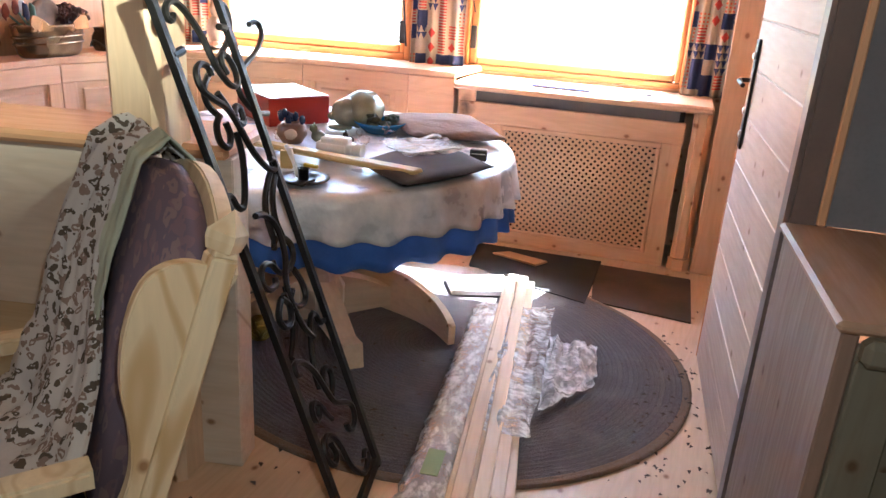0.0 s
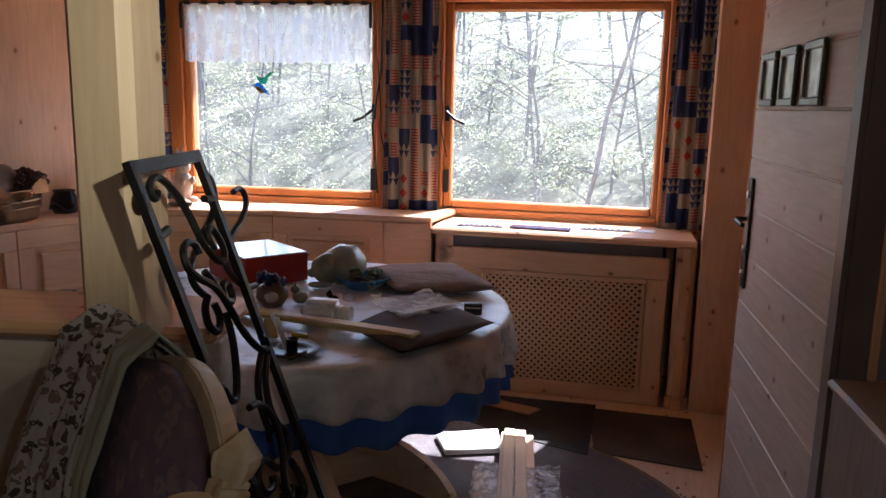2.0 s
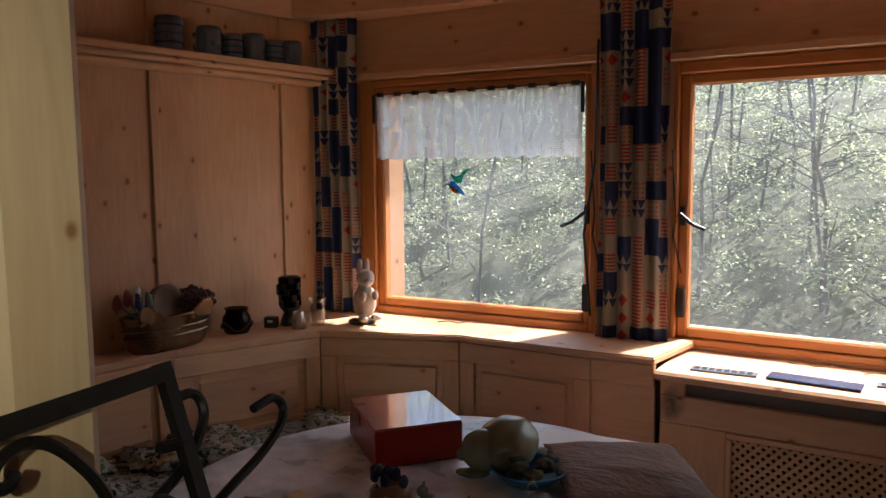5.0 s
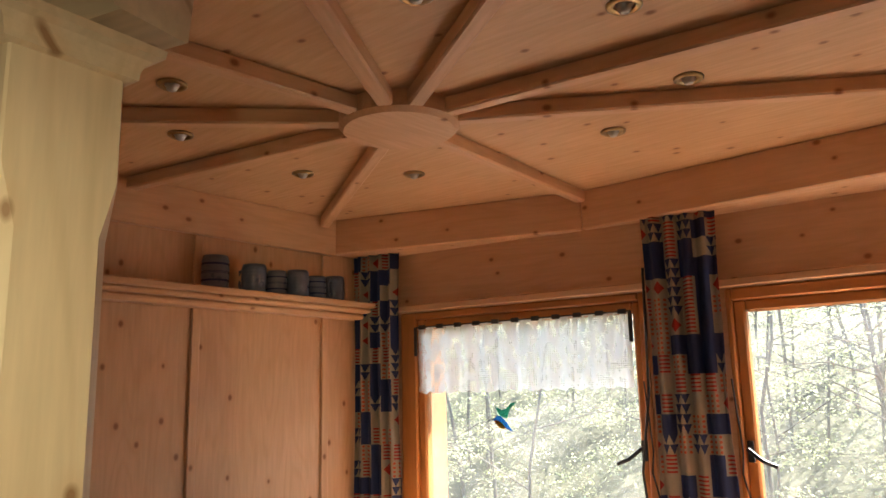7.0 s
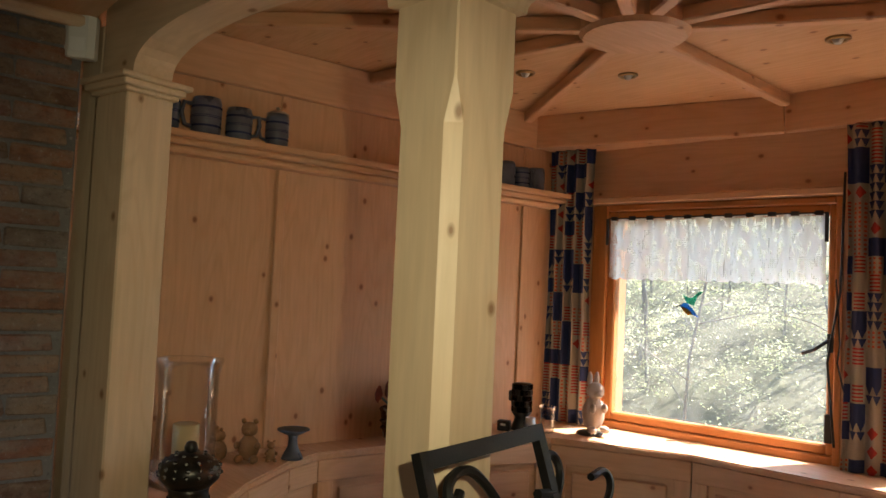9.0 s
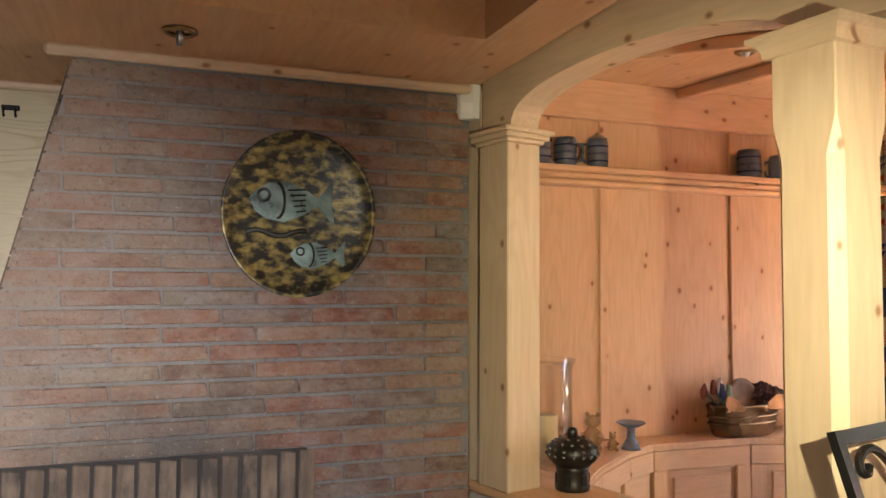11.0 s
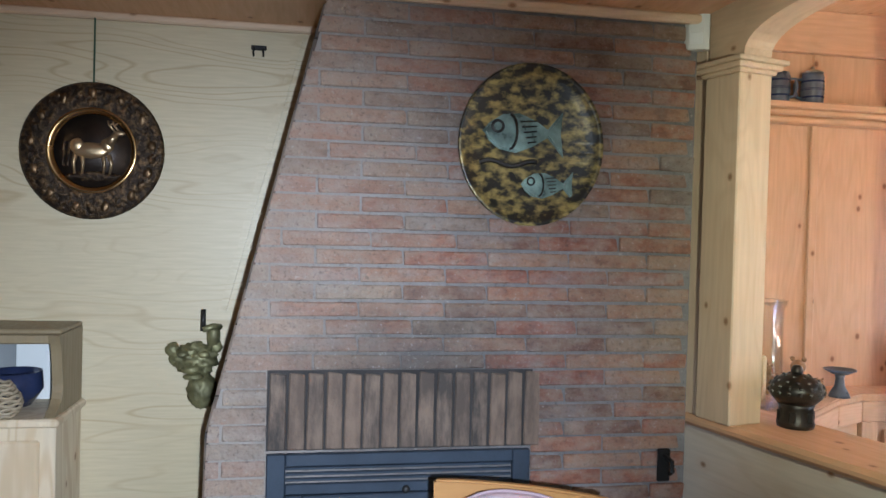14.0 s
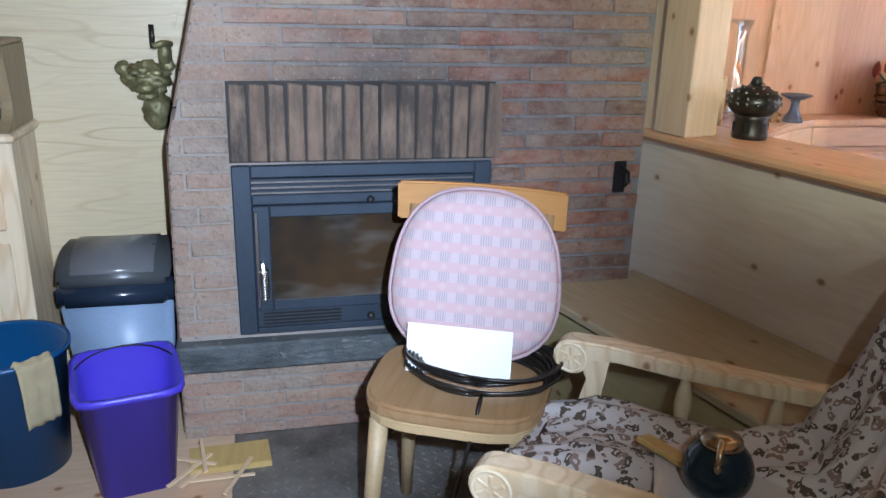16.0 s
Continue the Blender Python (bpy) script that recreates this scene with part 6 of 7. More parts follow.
drape("floral_blanket", [(0.895, 0.80), (0.875, 0.98), (0.83, 1.03), (0.775, 1.0), (0.71, 0.84), (0.64, 0.62), (0.56, 0.51), (0.40, 0.465), (0.10, 0.465), (-0.03, 0.435), (-0.055, 0.30)],
      lambda f: (-0.275 + 0.05 * f, -0.07 + 0.30 * min(1, max(0, f - 0.42) / 0.15)), M_blanket, "crumpled floral cotton blanket over the armchair", 0.017, AC, 48, tent=0.07)
drape("green_cloth", [(0.895, 0.85), (0.88, 0.99), (0.83, 1.042), (0.77, 1.005), (0.70, 0.82), (0.65, 0.66)], lambda f: (-0.12 + 0.02 * f, -0.04 + 0.04 * f), plain("pale_green_cotton", (0.42, 0.45, 0.36), 0.85, 0, 0.15, 30), "pale green cloth strip draped over the chair back", 0.008, AC, 16, 3.0)
M_old_brass = plain("tarnished_brass", (0.50, 0.44, 0.30), 0.22, 1.0, 0.3)
gb = thing("glass_globe", AC @ pose(0.055, 0.37, 0.478), "dark blue glass globe with a brass cap on the chair", "glass globe")
part("globe", blob((0, 0, 0.062), (0.062, 0.062, 0.062), 4, 0), plain("blue_globe_glass", (0.012, 0.03, 0.05), 0.04, 0.2), gb, smooth=True)
part("cap", lathe([(0.0, 0.128), (0.035, 0.125), (0.038, 0.112), (0.03, 0.11), (0, 0.118)], 22), M_old_brass, gb, smooth=True)
part("ring", tube([(0.05 + 0.025 * math.cos(a), 0.0, 0.115 + 0.025 * math.sin(a)) for a in [i / 14 * 2 * math.pi for i in range(15)]], 0.007), M_old_brass, gb, smooth=True)
ys = thing("wood_offcut", AC @ pose(-0.01, 0.30, 0.495, 0, -10, -32), "short amber wooden offcut lying on the blanket", "wood offcut")
part("slat", box((-0.02, -0.09, 0), (0.02, 0.07, 0.012), 0.002), M_yellow_wood, ys)
wc = thing("white_cloth", AC @ pose(0.01, 0.40, 0.478, 0, 0, 8), "folded pale grey cloth lying on the blanket", "cloth")
part("fold", box((-0.11, -0.14, 0), (0.16, 0.12, 0.012), 0.005, seg=2), plain("pale_cotton", (0.55, 0.53, 0.55), 0.9), wc)

# ---- bench by the half-high wall ----
bn = thing("wall_bench", PART, "pine box bench along the half-high wall", "bench")
part("seat", box((0.05, -0.40, 0.42), (1.10, 0.028, 0.45), 0.006), pine("bench_pine", (0.46, 0.38, 0.24), "x"), bn)
part("front", box((0.07, -0.36, 0.0), (1.08, -0.33, 0.42)), pine("bench_front_pine", (0.44, 0.38, 0.20), "x"), bn)
part("end", box((1.06, -0.33, 0.0), (1.08, 0.02, 0.42)), bpy.data.materials["bench_front_pine"], bn)

# ---- kitchen chair with a round pad ----
KC = pose(-1.808, 0.597, 0, 0, 0, -25.5)   # x towards the camera, y along the back
kc = thing("wooden_chair", KC, "old beech chair with a curved top rail", "chair")
seat = []
for i in range(36):
    ca, sa = math.cos(2 * math.pi * i / 36), math.sin(2 * math.pi * i / 36)
    k = (abs(ca) ** 4 + abs(sa) ** 4) ** -0.25
    seat.append((-0.015 + 0.178 * k * ca, 0.21 * k * sa * (1 - 0.05 * ca)))
part("seat", prism(seat, 0.435, 0.47, bevel=0.008), M_old_wood, kc)
part("seat_edge", prism([(x * 0.97, y * 0.97) for x, y in seat], 0.41, 0.434, bevel=0.004), plain("worn_beech_edge", (0.52, 0.38, 0.20), 0.5), kc, "pale worn edge")
for x, y in ((0.11, -0.16), (0.11, 0.16), (-0.14, -0.15), (-0.14, 0.15)):
    part("leg", tube([(x, y, 0.41), (x * 1.35, y * 1.15, 0.0)], lambda f: 0.023 - 0.007 * f, 10), plain("worn_beech_leg", (0.50, 0.37, 0.20), 0.5, 0, 0.4) if "worn_beech_leg" not in bpy.data.materials else bpy.data.materials["worn_beech_leg"], kc, smooth=True)
for y in (-0.15, 0.15):
    part("upright", tube([(-0.16, y, 0.47), (-0.20, y * 1.08, 0.68), (-0.225, y * 1.12, 0.83)], 0.014, 10), M_old_wood, kc, smooth=True)
rail = [(-0.235 + 0.03 * (1 - (2 * i / 12 - 1) ** 2) * -1, -0.21 + 0.42 * i / 12) for i in range(13)]
part("top_rail", prism(rail + [(x + 0.022, y) for x, y in rail[::-1]], 0.79, 0.886, bevel=0.005), pine("amber_rail", (0.40, 0.20, 0.055), "y", 0.35, False), kc, "amber curved top rail")


def pad_material():
    n = Nodes("pink_check_cotton", 0.9)
    sep = n.node("SeparateXYZ", Vector=n.coords())
    a = n.math("FRACT", n.math("MULTIPLY", sep.outputs[1], 21.0))
    b = n.math("FRACT", n.math("MULTIPLY", sep.outputs[2], 21.0))
    band = n.math("LESS_THAN", b, 0.5)
    ticks = n.math("MULTIPLY", n.math("LESS_THAN", n.math("FRACT", n.math("MULTIPLY", sep.outputs[1], 170.0)), 0.5), n.math("LESS_THAN", n.math("ABSOLUTE", n.math("SUBTRACT", a, 0.5)), 0.3))
    dia = n.math("LESS_THAN", n.math("ADD", n.math("ABSOLUTE", n.math("SUBTRACT", a, 0.5)), n.math("ABSOLUTE", n.math("SUBTRACT", b, 0.25))), 0.2)
    col = n.mix(band, (0.49, 0.40, 0.43), (0.50, 0.35, 0.36))
    col = n.mix(n.math("MULTIPLY", ticks, n.math("GREATER_THAN", b, 0.5)), col, (0.34, 0.29, 0.32))
    col = n.mix(n.math("MULTIPLY", n.math("MULTIPLY", dia, band), 0.35), col, (0.56, 0.46, 0.46))
    n.color(n.mix(n.math("MULTIPLY", n.noise(n.coords(), 6.0), 0.25), col, (0.4, 0.33, 0.33)))
    n.bump(n.noise(n.coords(), 400.0, 2.0), 0.3, 0.0006)
    return n.mat


bm = bmesh.new()
outline = []
for i in range(48):
    a = 2 * math.pi * i / 48
    ca, sa = math.cos(a), math.sin(a)
    k = (abs(ca) ** 2.6 + abs(sa) ** 2.6) ** (-1 / 2.6)
    outline.append((0.203 * k * ca * (1 - 0.10 * sa), 0.205 * k * sa))
prof = [(0.0, 0.03), (0.4, 0.031), (0.8, 0.027), (0.95, 0.018), (1.0, 0.0), (0.95, -0.016), (0.8, -0.02), (0.0, -0.02)]
rings = [[bm.verts.new((x, y * f, z * f)) for y, z in outline] if f else [bm.verts.new((x, 0, 0))] for f, x in prof]
for a, b in zip(rings, rings[1:]):
    for i in range(48):
        bm.faces.new(list(dict.fromkeys((a[i % len(a)], a[(i + 1) % len(a)], b[(i + 1) % len(b)], b[i % len(b)]))))
sp = thing("chair_cushion", KC @ pose(-0.135, 0.005, 0.690, 0, -17, 0), "round pink checked seat pad propped against the chair back", "cushion")
part("pad", bm, pad_material(), sp, smooth=True)
part("piping", tube([(0.004, y * 1.005, z * 1.005) for y, z in outline + outline[:1]], 0.0045, 6), plain("pink_piping", (0.42, 0.30, 0.32), 0.8), sp, "dusty pink piping", True)
pp = thing("paper_card", KC @ pose(-0.015, 0.0, 0.476, 0, -10, 2), "blank white paper card propped on the chair", "paper")
part("sheet", box((0.0, -0.132, 0.0), (0.003, 0.118, 0.118), 0.001), M_paper, pp)
cb = thing("cable_coil", KC @ pose(-0.03, 0.05, 0.472), "coil of dark electric cable lying on the chair seat", "cable")
for k in range(10):
    rr = 0.132 + 0.008 * (k % 5)
    part("loop", tube([(rr * math.cos(a) * 0.75, rr * math.sin(a) * 1.12, 0.006 + 0.006 * k + 0.004 * math.sin(3 * a + k)) for a in [i / 30 * 2 * math.pi for i in range(31)]], 0.0045, 5), M_bead, cb, smooth=True)
part("tail", tube([(0.12, 0.02, 0.02), (0.165, 0.02, 0.01), (0.19, 0.0, -0.1), (0.20, -0.04, -0.3), (0.22, -0.06, -0.466)], 0.0045, 5), M_bead, cb, smooth=True)

# ---- stove insert, slate ledge ----
SV = pose(BX, 0.086, 0.349)
sv = thing("fireplace_insert", SV, "dark blue-grey steel fireplace insert with a glass door", "fireplace")
W_, H_ = 0.755, 0.512
for a, b in (((0, 0, 0), (0.018, 0.052, H_)), ((0, W_ - 0.052, 0), (0.018, W_, H_)), ((0, 0.052, H_ - 0.035), (0.018, W_ - 0.052, H_)), ((0, 0.052, 0.0), (0.018, W_ - 0.052, 0.02))):
    part("frame", box(a, b, 0.003), M_stove, sv)
# black strip for the shade behind the grille bars
part("top_grille", box((-0.03, 0.052, H_ - 0.085), (-0.01, W_ - 0.052, H_ - 0.035)), M_gap_shade, sv)
for k in range(3):
    part("grille_bar", box((-0.008, 0.052, H_ - 0.08 + 0.016 * k), (0.006, W_ - 0.052, H_ - 0.072 + 0.016 * k), 0.002), M_stove, sv)
part("band", box((0, 0.052, H_ - 0.115), (0.014, W_ - 0.052, H_ - 0.085), 0.003), M_stove, sv)
dv = part("door", box((0.0, 0.052, 0.075), (0.022, 0.10, H_ - 0.116), 0.003), M_stove, sv)
for a, b in (((0.0, W_ - 0.10, 0.075), (0.022, W_ - 0.052, H_ - 0.116)), ((0.0, 0.10, H_ - 0.15), (0.022, W_ - 0.10, H_ - 0.116)), ((0.0, 0.10, 0.075), (0.022, W_ - 0.10, 0.105))):
    part("door_rail", box(a, b, 0.003), M_stove, dv)


def soot_glass():
    n = Nodes("sooty_glass", 0.08)
    a = n.noise(n.coords((1, 0.6, 1.8)), 4.0, 3.0)
    n.color(n.mix(n.ramp(a, 0.45, 0.72), n.mix(n.ramp(n.noise(n.coords(), 3.0, 3.0), 0.4, 0.65), (0.018, 0.017, 0.016), (0.06, 0.038, 0.02)), (0.17, 0.165, 0.15)))
    n.rough(n.ramp(a, 0.2, 1.6))
    return n.mat


part("pane", box((0.004, 0.10, 0.105), (0.012, W_ - 0.10, H_ - 0.15)), soot_glass(), dv, "sooty oven glass")
part("edge_rod", box((0.022, 0.056, 0.09), (0.030, 0.066, H_ - 0.13), 0.002), M_steel, dv, "bright door edge")
hnd = part("handle", tube([(0.024, 0.075, 0.23), (0.05, 0.075, 0.23), (0.055, 0.075, 0.21), (0.055, 0.078, 0.12)], 0.006), M_steel, dv, "coiled steel handle")
part("coil", tube([(0.055 + 0.013 * math.cos(i * 0.8), 0.077 + 0.013 * math.sin(i * 0.8), 0.215 - 0.0009 * i) for i in range(100)], 0.003, 5), M_steel, hnd, smooth=True)
for y, z in ((0.39, H_ - 0.105), (0.39, 0.04), (0.52, 0.045)):
    part("knob", blob((0.022, y, z), (0.012, 0.012, 0.012), 2, 0), M_black, sv, "black knob", True)
part("bottom_band", box((0.0, 0.052, 0.02), (0.012, W_ - 0.052, 0.074), 0.002), M_stove, sv)
# slits and firebox get their inner shade from the black colour
for k in range(4):
    part("vent_slit", box((0.0122, 0.07, 0.028 + 0.011 * k), (0.014, 0.30, 0.033 + 0.011 * k)), M_gap_shade, sv)
part("firebox", box((-0.30, 0.06, 0.02), (-0.04, W_ - 0.06, H_ - 0.04)), M_gap_shade, sv)
tagged(part("slate_ledge", box((BX - 0.1, -0.10, 0.245), (BX + 0.045, 1.34, 0.33), 0.006), M_slate, None, "rough dark slate hearth ledge under the stove"), category="hearth", kind="structure")

# ---- plates and fittings on the walls ----


def plate_paint():
    n = Nodes("fish_plate_glaze", 0.35, 0.2)
    a = n.noise(n.coords((1.5, 1.0, 0.8)), 24.0, 7.0)
    b = n.noise(n.coords((1.5, 0.5, 2.0)), 34.0, 5.0)
    col = n.mix(n.ramp(a, 0.44, 0.62), (0.02, 0.018, 0.014), (0.33, 0.25, 0.075))
    col = n.mix(n.ramp(b, 0.55, 0.75), col, (0.05, 0.045, 0.03))
    n.color(col)
    n.bump(b, 0.5, 0.004)
    return n.mat


FP = pose(BX + 0.012, 0.815, 1.748, 0, 90, 0)
fp = thing("fish_plate", FP, "round dark and gold ceramic plate with two relief fish", "wall plate")
part("plate", lathe([(0, 0.004), (0.18, 0.004), (0.215, 0.022), (0.226, 0.03), (0.228, 0.024), (0.20, -0.008), (0, -0.010)], 56, squash=(1.03, 0.95)), plate_paint(), fp, smooth=True)
M_fish = plain("green_fish_glaze", (0.19, 0.27, 0.23), 0.3, 0.1, 0.8, 60, 0.6)


def fish(cy, cz, s, name):
    body = [(-0.11, 0.0), (-0.09, 0.025), (-0.05, 0.05), (0.0, 0.055), (0.05, 0.035), (0.085, 0.012), (0.13, 0.065), (0.125, 0.0), (0.135, -0.07), (0.085, -0.012), (0.04, -0.04), (-0.01, -0.06), (-0.06, -0.05), (-0.09, -0.028), (-0.10, -0.008)]
    f = part(name, prism([(-(cz + z * s), cy + y * s) for y, z in body], 0.005, 0.016, bevel=0.005), M_fish, fp, "pale green relief fish")
    part("eye", lathe([(0.012 * s, 0.016), (0.016 * s, 0.021), (0.02 * s, 0.016)], 18), M_bead, f, smooth=True, m=pose(-(cz + 0.015 * s), cy - 0.065 * s, 0))
    part("gill", tube([(-(cz + 0.05 * s * math.cos(a)), cy + (-0.03 + 0.022 * math.sin(a)) * s, 0.018) for a in [math.pi * i / 10 for i in range(11)]], 0.004 * s, 5), M_bead, f)
    for q in range(5):
        part("scale_row", tube([(-(cz + (0.03 - 0.015 * q) * s), cy + (0.0 + 0.006 * q) * s, 0.017), (-(cz + (0.034 - 0.015 * q) * s), cy + 0.05 * s, 0.0165)], 0.0022 * s, 4), M_bead, f)


fish(-0.035, 0.035, 1.0, "fish")
fish(0.045, -0.115, 0.66, "fish")
part("wave", tube([(0.055 - 0.008 * math.sin(i * 0.5), -0.15 + 0.010 * i, 0.008) for i in range(18)], 0.007, 6), M_bead, fp)
M_mask_green = plain("green_cord", (0.05, 0.09, 0.05), 0.8)
DP = pose(-2.885, -0.495, 1.72, 0, 90, 0)
dp = thing("copper_plate", DP, "embossed dark copper wall plate with a stag", "wall plate")


def embossed():
    """Beaten copper, dark in the hollows; highlights on the ridges are put into the colour."""
    n = Nodes("embossed_copper", 0.35, 0.9)
    relief = n.noise(n.coords(), 48.0, 5.0, 0.6)
    n.color(n.mix(n.ramp(relief, 0.46, 0.66), (0.05, 0.036, 0.026), (0.20, 0.125, 0.06)))
    n.rough(n.ramp(relief, 1.2, -0.2))
    n.bump(relief, 1.0, 0.012)
    return n.mat


M_emboss = embossed()
M_rubbed = plain("rubbed_copper", (0.22, 0.14, 0.07), 0.4, 0.9, 0.6, 60, 0.6)
part("rim", lathe([(0.118, 0.01), (0.13, 0.022), (0.15, 0.022), (0.21, 0.016), (0.219, 0.006), (0.21, 0.002), (0.12, -0.004)], 56), M_emboss, dp, "embossed rim", True)
part("ring", lathe([(0.116, 0.008), (0.124, 0.022), (0.134, 0.024), (0.14, 0.018)], 48), plain("polished_copper", (0.46, 0.29, 0.12), 0.25, 1.0, 0.3), dp, "bright copper ring", True)
part("field", lathe([(0, 0.002), (0.118, 0.002), (0.118, -0.004), (0, -0.006)], 40), plain("blackened_copper", (0.06, 0.045, 0.035), 0.4, 0.8, 0.5, 40, 0.8), dp, smooth=True)
bm = blob((0.0, -0.004, 0.012), (0.026, 0.056, 0.014), 3, 0.12)
blob((-0.014, -0.045, 0.012), (0.024, 0.022, 0.013), 3, 0.1, bm=bm)
blob((-0.018, 0.045, 0.012), (0.024, 0.020, 0.012), 3, 0.1, bm=bm)
tube([(-0.02, 0.048, 0.010), (-0.042, 0.062, 0.011), (-0.056, 0.070, 0.010)], lambda f: 0.016 - 0.006 * f, 8, bm)
blob((-0.058, 0.080, 0.012), (0.009, 0.020, 0.008), 2, 0.05, bm=bm)
for y, d in ((-0.050, -0.006), (-0.032, 0.004), (0.032, 0.004), (0.048, 0.010)):
    tube([(0.012, y, 0.009), (0.040, y + d, 0.009), (0.074, y + d * 0.4, 0.007)], lambda f: 0.008 - 0.004 * f, 6, bm)
for e in (0.0, 0.014):
    tube([(-0.064, 0.066 + e, 0.008), (-0.084, 0.048 + e, 0.008), (-0.098, 0.044 + e, 0.006)], 0.0032, 5, bm)
    tube([(-0.082, 0.050 + e, 0.008), (-0.092, 0.062 + e, 0.007)], 0.0026, 5, bm)
part("stag", bm, plain("worn_copper", (0.50, 0.36, 0.20), 0.35, 0.8, 0.4), dp, "worn relief stag", True)
for k in range(26):
    a = 2 * math.pi * k / 26
    part("ornament", blob((0.182 * math.cos(a), 0.182 * math.sin(a), 0.018), (0.017, 0.012, 0.006), 2, 0.7, 3.0, seed=k), M_rubbed if k % 2 else M_emboss, dp, smooth=True)
for y, r in ((-0.088, 0.010), (-0.074, 0.008), (-0.062, 0.006)):
    part("tree_relief", tube([(0.05, y, 0.003), (-0.045 - y * 0.2, y + 0.004, 0.003)], r * 0.5, 6), M_emboss, dp)
part("ground_relief", blob((0.082, 0.0, 0.002), (0.016, 0.078, 0.007), 3, 0.5, 5.0), M_emboss, dp, smooth=True)
part("chain", tube([(-0.215, 0, 0.006), (-0.44, 0, 0.004)], 0.003, 5), M_mask_green, dp, "green cord")
sn = thing("alarm_sensor", pose(-2.42, 1.322, 2.06, 0, 0, 58), "small white alarm sensor box by the arch", "sensor")
part("case", prism([(-0.037, 0.04), (-0.037, 0.012), (-0.022, 0.0), (0.022, 0.0), (0.037, 0.012), (0.037, 0.04)], 0.0, 0.11, bevel=0.003), M_white, sn)
part("lens", box((-0.02, -0.004, 0.015), (0.02, 0.0, 0.05), 0.002), M_paper, sn)
hk = thing("iron_hook", pose(BX + 0.004, 1.265, 0.80), "black iron poker hook on the bricks", "hook")
part("plate", box((0.0, -0.02, -0.05), (0.012, 0.02, 0.05), 0.004), M_iron, hk)
part("prong", tube([(0.01, 0, 0.03), (0.04, 0.01, 0.02), (0.045, 0.01, -0.01), (0.03, 0.01, -0.02)], 0.007), M_iron, hk)
sm = thing("soffit_spot", pose(-2.2, 0.482, SZ), "brass recessed spot with its bulb hanging out", "ceiling light")
part("ring", lathe([(0.026, -0.001), (0.042, -0.001), (0.042, -0.006), (0.034, -0.011), (0.026, -0.006)], 20), M_brass, sm, smooth=True)
part("bulb", lathe([(0.0, -0.04), (0.007, -0.038), (0.01, -0.01), (0.01, 0.0)], 12), M_steel, sm, smooth=True)
M_mask = plain("bronze_patina", (0.27, 0.25, 0.12), 0.45, 0.5, 0.75, 45, 1.0)
bm = blob((0.0, -0.165, 1.055), (0.05, 0.066, 0.052), 4, 0.45, 4.5)
blob((0.01, -0.142, 0.955), (0.048, 0.046, 0.060), 4, 0.16, 11.0, bm, 2.0)
blob((0.045, -0.172, 1.03), (0.03, 0.028, 0.018), 3, 0.3, 5.0, bm=bm)
blob((0.045, -0.165, 1.005), (0.026, 0.03, 0.012), 3, 0.3, 5.0, bm=bm)
for e in (-0.20, -0.135):
    blob((0.042, e, 1.075), (0.016, 0.02, 0.012), 2, 0.2, 5.0, bm=bm)
for y, z in ((-0.238, 1.085), (-0.225, 1.055), (-0.105, 1.095)):
    blob((0.0, y, z), (0.018, 0.022, 0.024), 3, 0.4, 5.0, bm=bm)
tagged(part("lion_mask", bm, M_mask, None, "green bronze spout mask hanging on the wall", True, pose(-2.87, 0.0, 0.0)), category="statue")
tp = thing("brass_tap", pose(-2.87, -0.11, 1.12), "small dark brass tap above the mask", "tap")
part("spout", tube([(0.0, 0.02, 0.04), (0.03, 0.0, 0.045), (0.04, -0.03, 0.035)], 0.010, 8), M_mask, tp, smooth=True)
part("handle", tube([(0.03, -0.03, 0.03), (0.03, -0.03, 0.10)], 0.008, 8), M_bead, tp, smooth=True)
part("body", lathe([(0, -0.02), (0.02, -0.02), (0.022, 0.02), (0.012, 0.05), (0, 0.05)], 14), M_mask, tp, smooth=True)

# ---- cabinet, bins and buckets ----
cbm = thing("glass_cabinet", pose(-2.895, -1.35, 0), "low pine cabinet with a curved glazed hutch", "cabinet")
part("body", box((0.0, 0.0, 0.0), (0.26, 0.83, 0.90), 0.005), M_chair_wood, cbm)
part("worktop", box((0.0, -0.01, 0.90), (0.29, 0.845, 0.925), 0.006), M_chair_wood, cbm)
for y in (0.45, 0.06):
    d_ = part("door", box((0.26, y, 0.06), (0.275, y + 0.34, 0.60), 0.004), M_chair_wood, cbm)
    part("panel", box((0.275, y + 0.05, 0.11), (0.281, y + 0.29, 0.55), 0.004), M_chair_wood, d_)
    part("drawer", box((0.26, y, 0.64), (0.276, y + 0.34, 0.86), 0.006), M_chair_wood, cbm)
part("hutch_side", prism([(0.0, 0.925)] + chaikin([(0.27, 0.925), (0.19, 0.97), (0.205, 1.06), (0.215, 1.12), (0.245, 1.16)], 2) + [(0.0, 1.16)], 0.80, 0.83, plane="xz"), pine("aged_wood", (0.26, 0.20, 0.11), "z", 0.5, False), cbm)
part("hutch_top", box((0.0, 0.0, 1.16), (0.22, 0.83, 1.175), 0.004), bpy.data.materials["aged_wood"], cbm)
part("hutch_glass", box((0.19, 0.02, 0.95), (0.194, 0.80, 1.16)), M_clear, cbm)
part("hutch_back", box((0.002, 0.0, 0.926), (0.012, 0.80, 1.158)), plain("grey_back_paper", (0.30, 0.31, 0.32), 0.8, 0, 0.4), cbm)
part("hutch_rail", box((0.195, 0.0, 1.13), (0.215, 0.80, 1.158), 0.004), bpy.data.materials["aged_wood"], cbm)
part("knob", tube([(0.12, 0.42, 1.175), (0.12, 0.42, 1.22)], 0.009, 8), M_black, cbm)
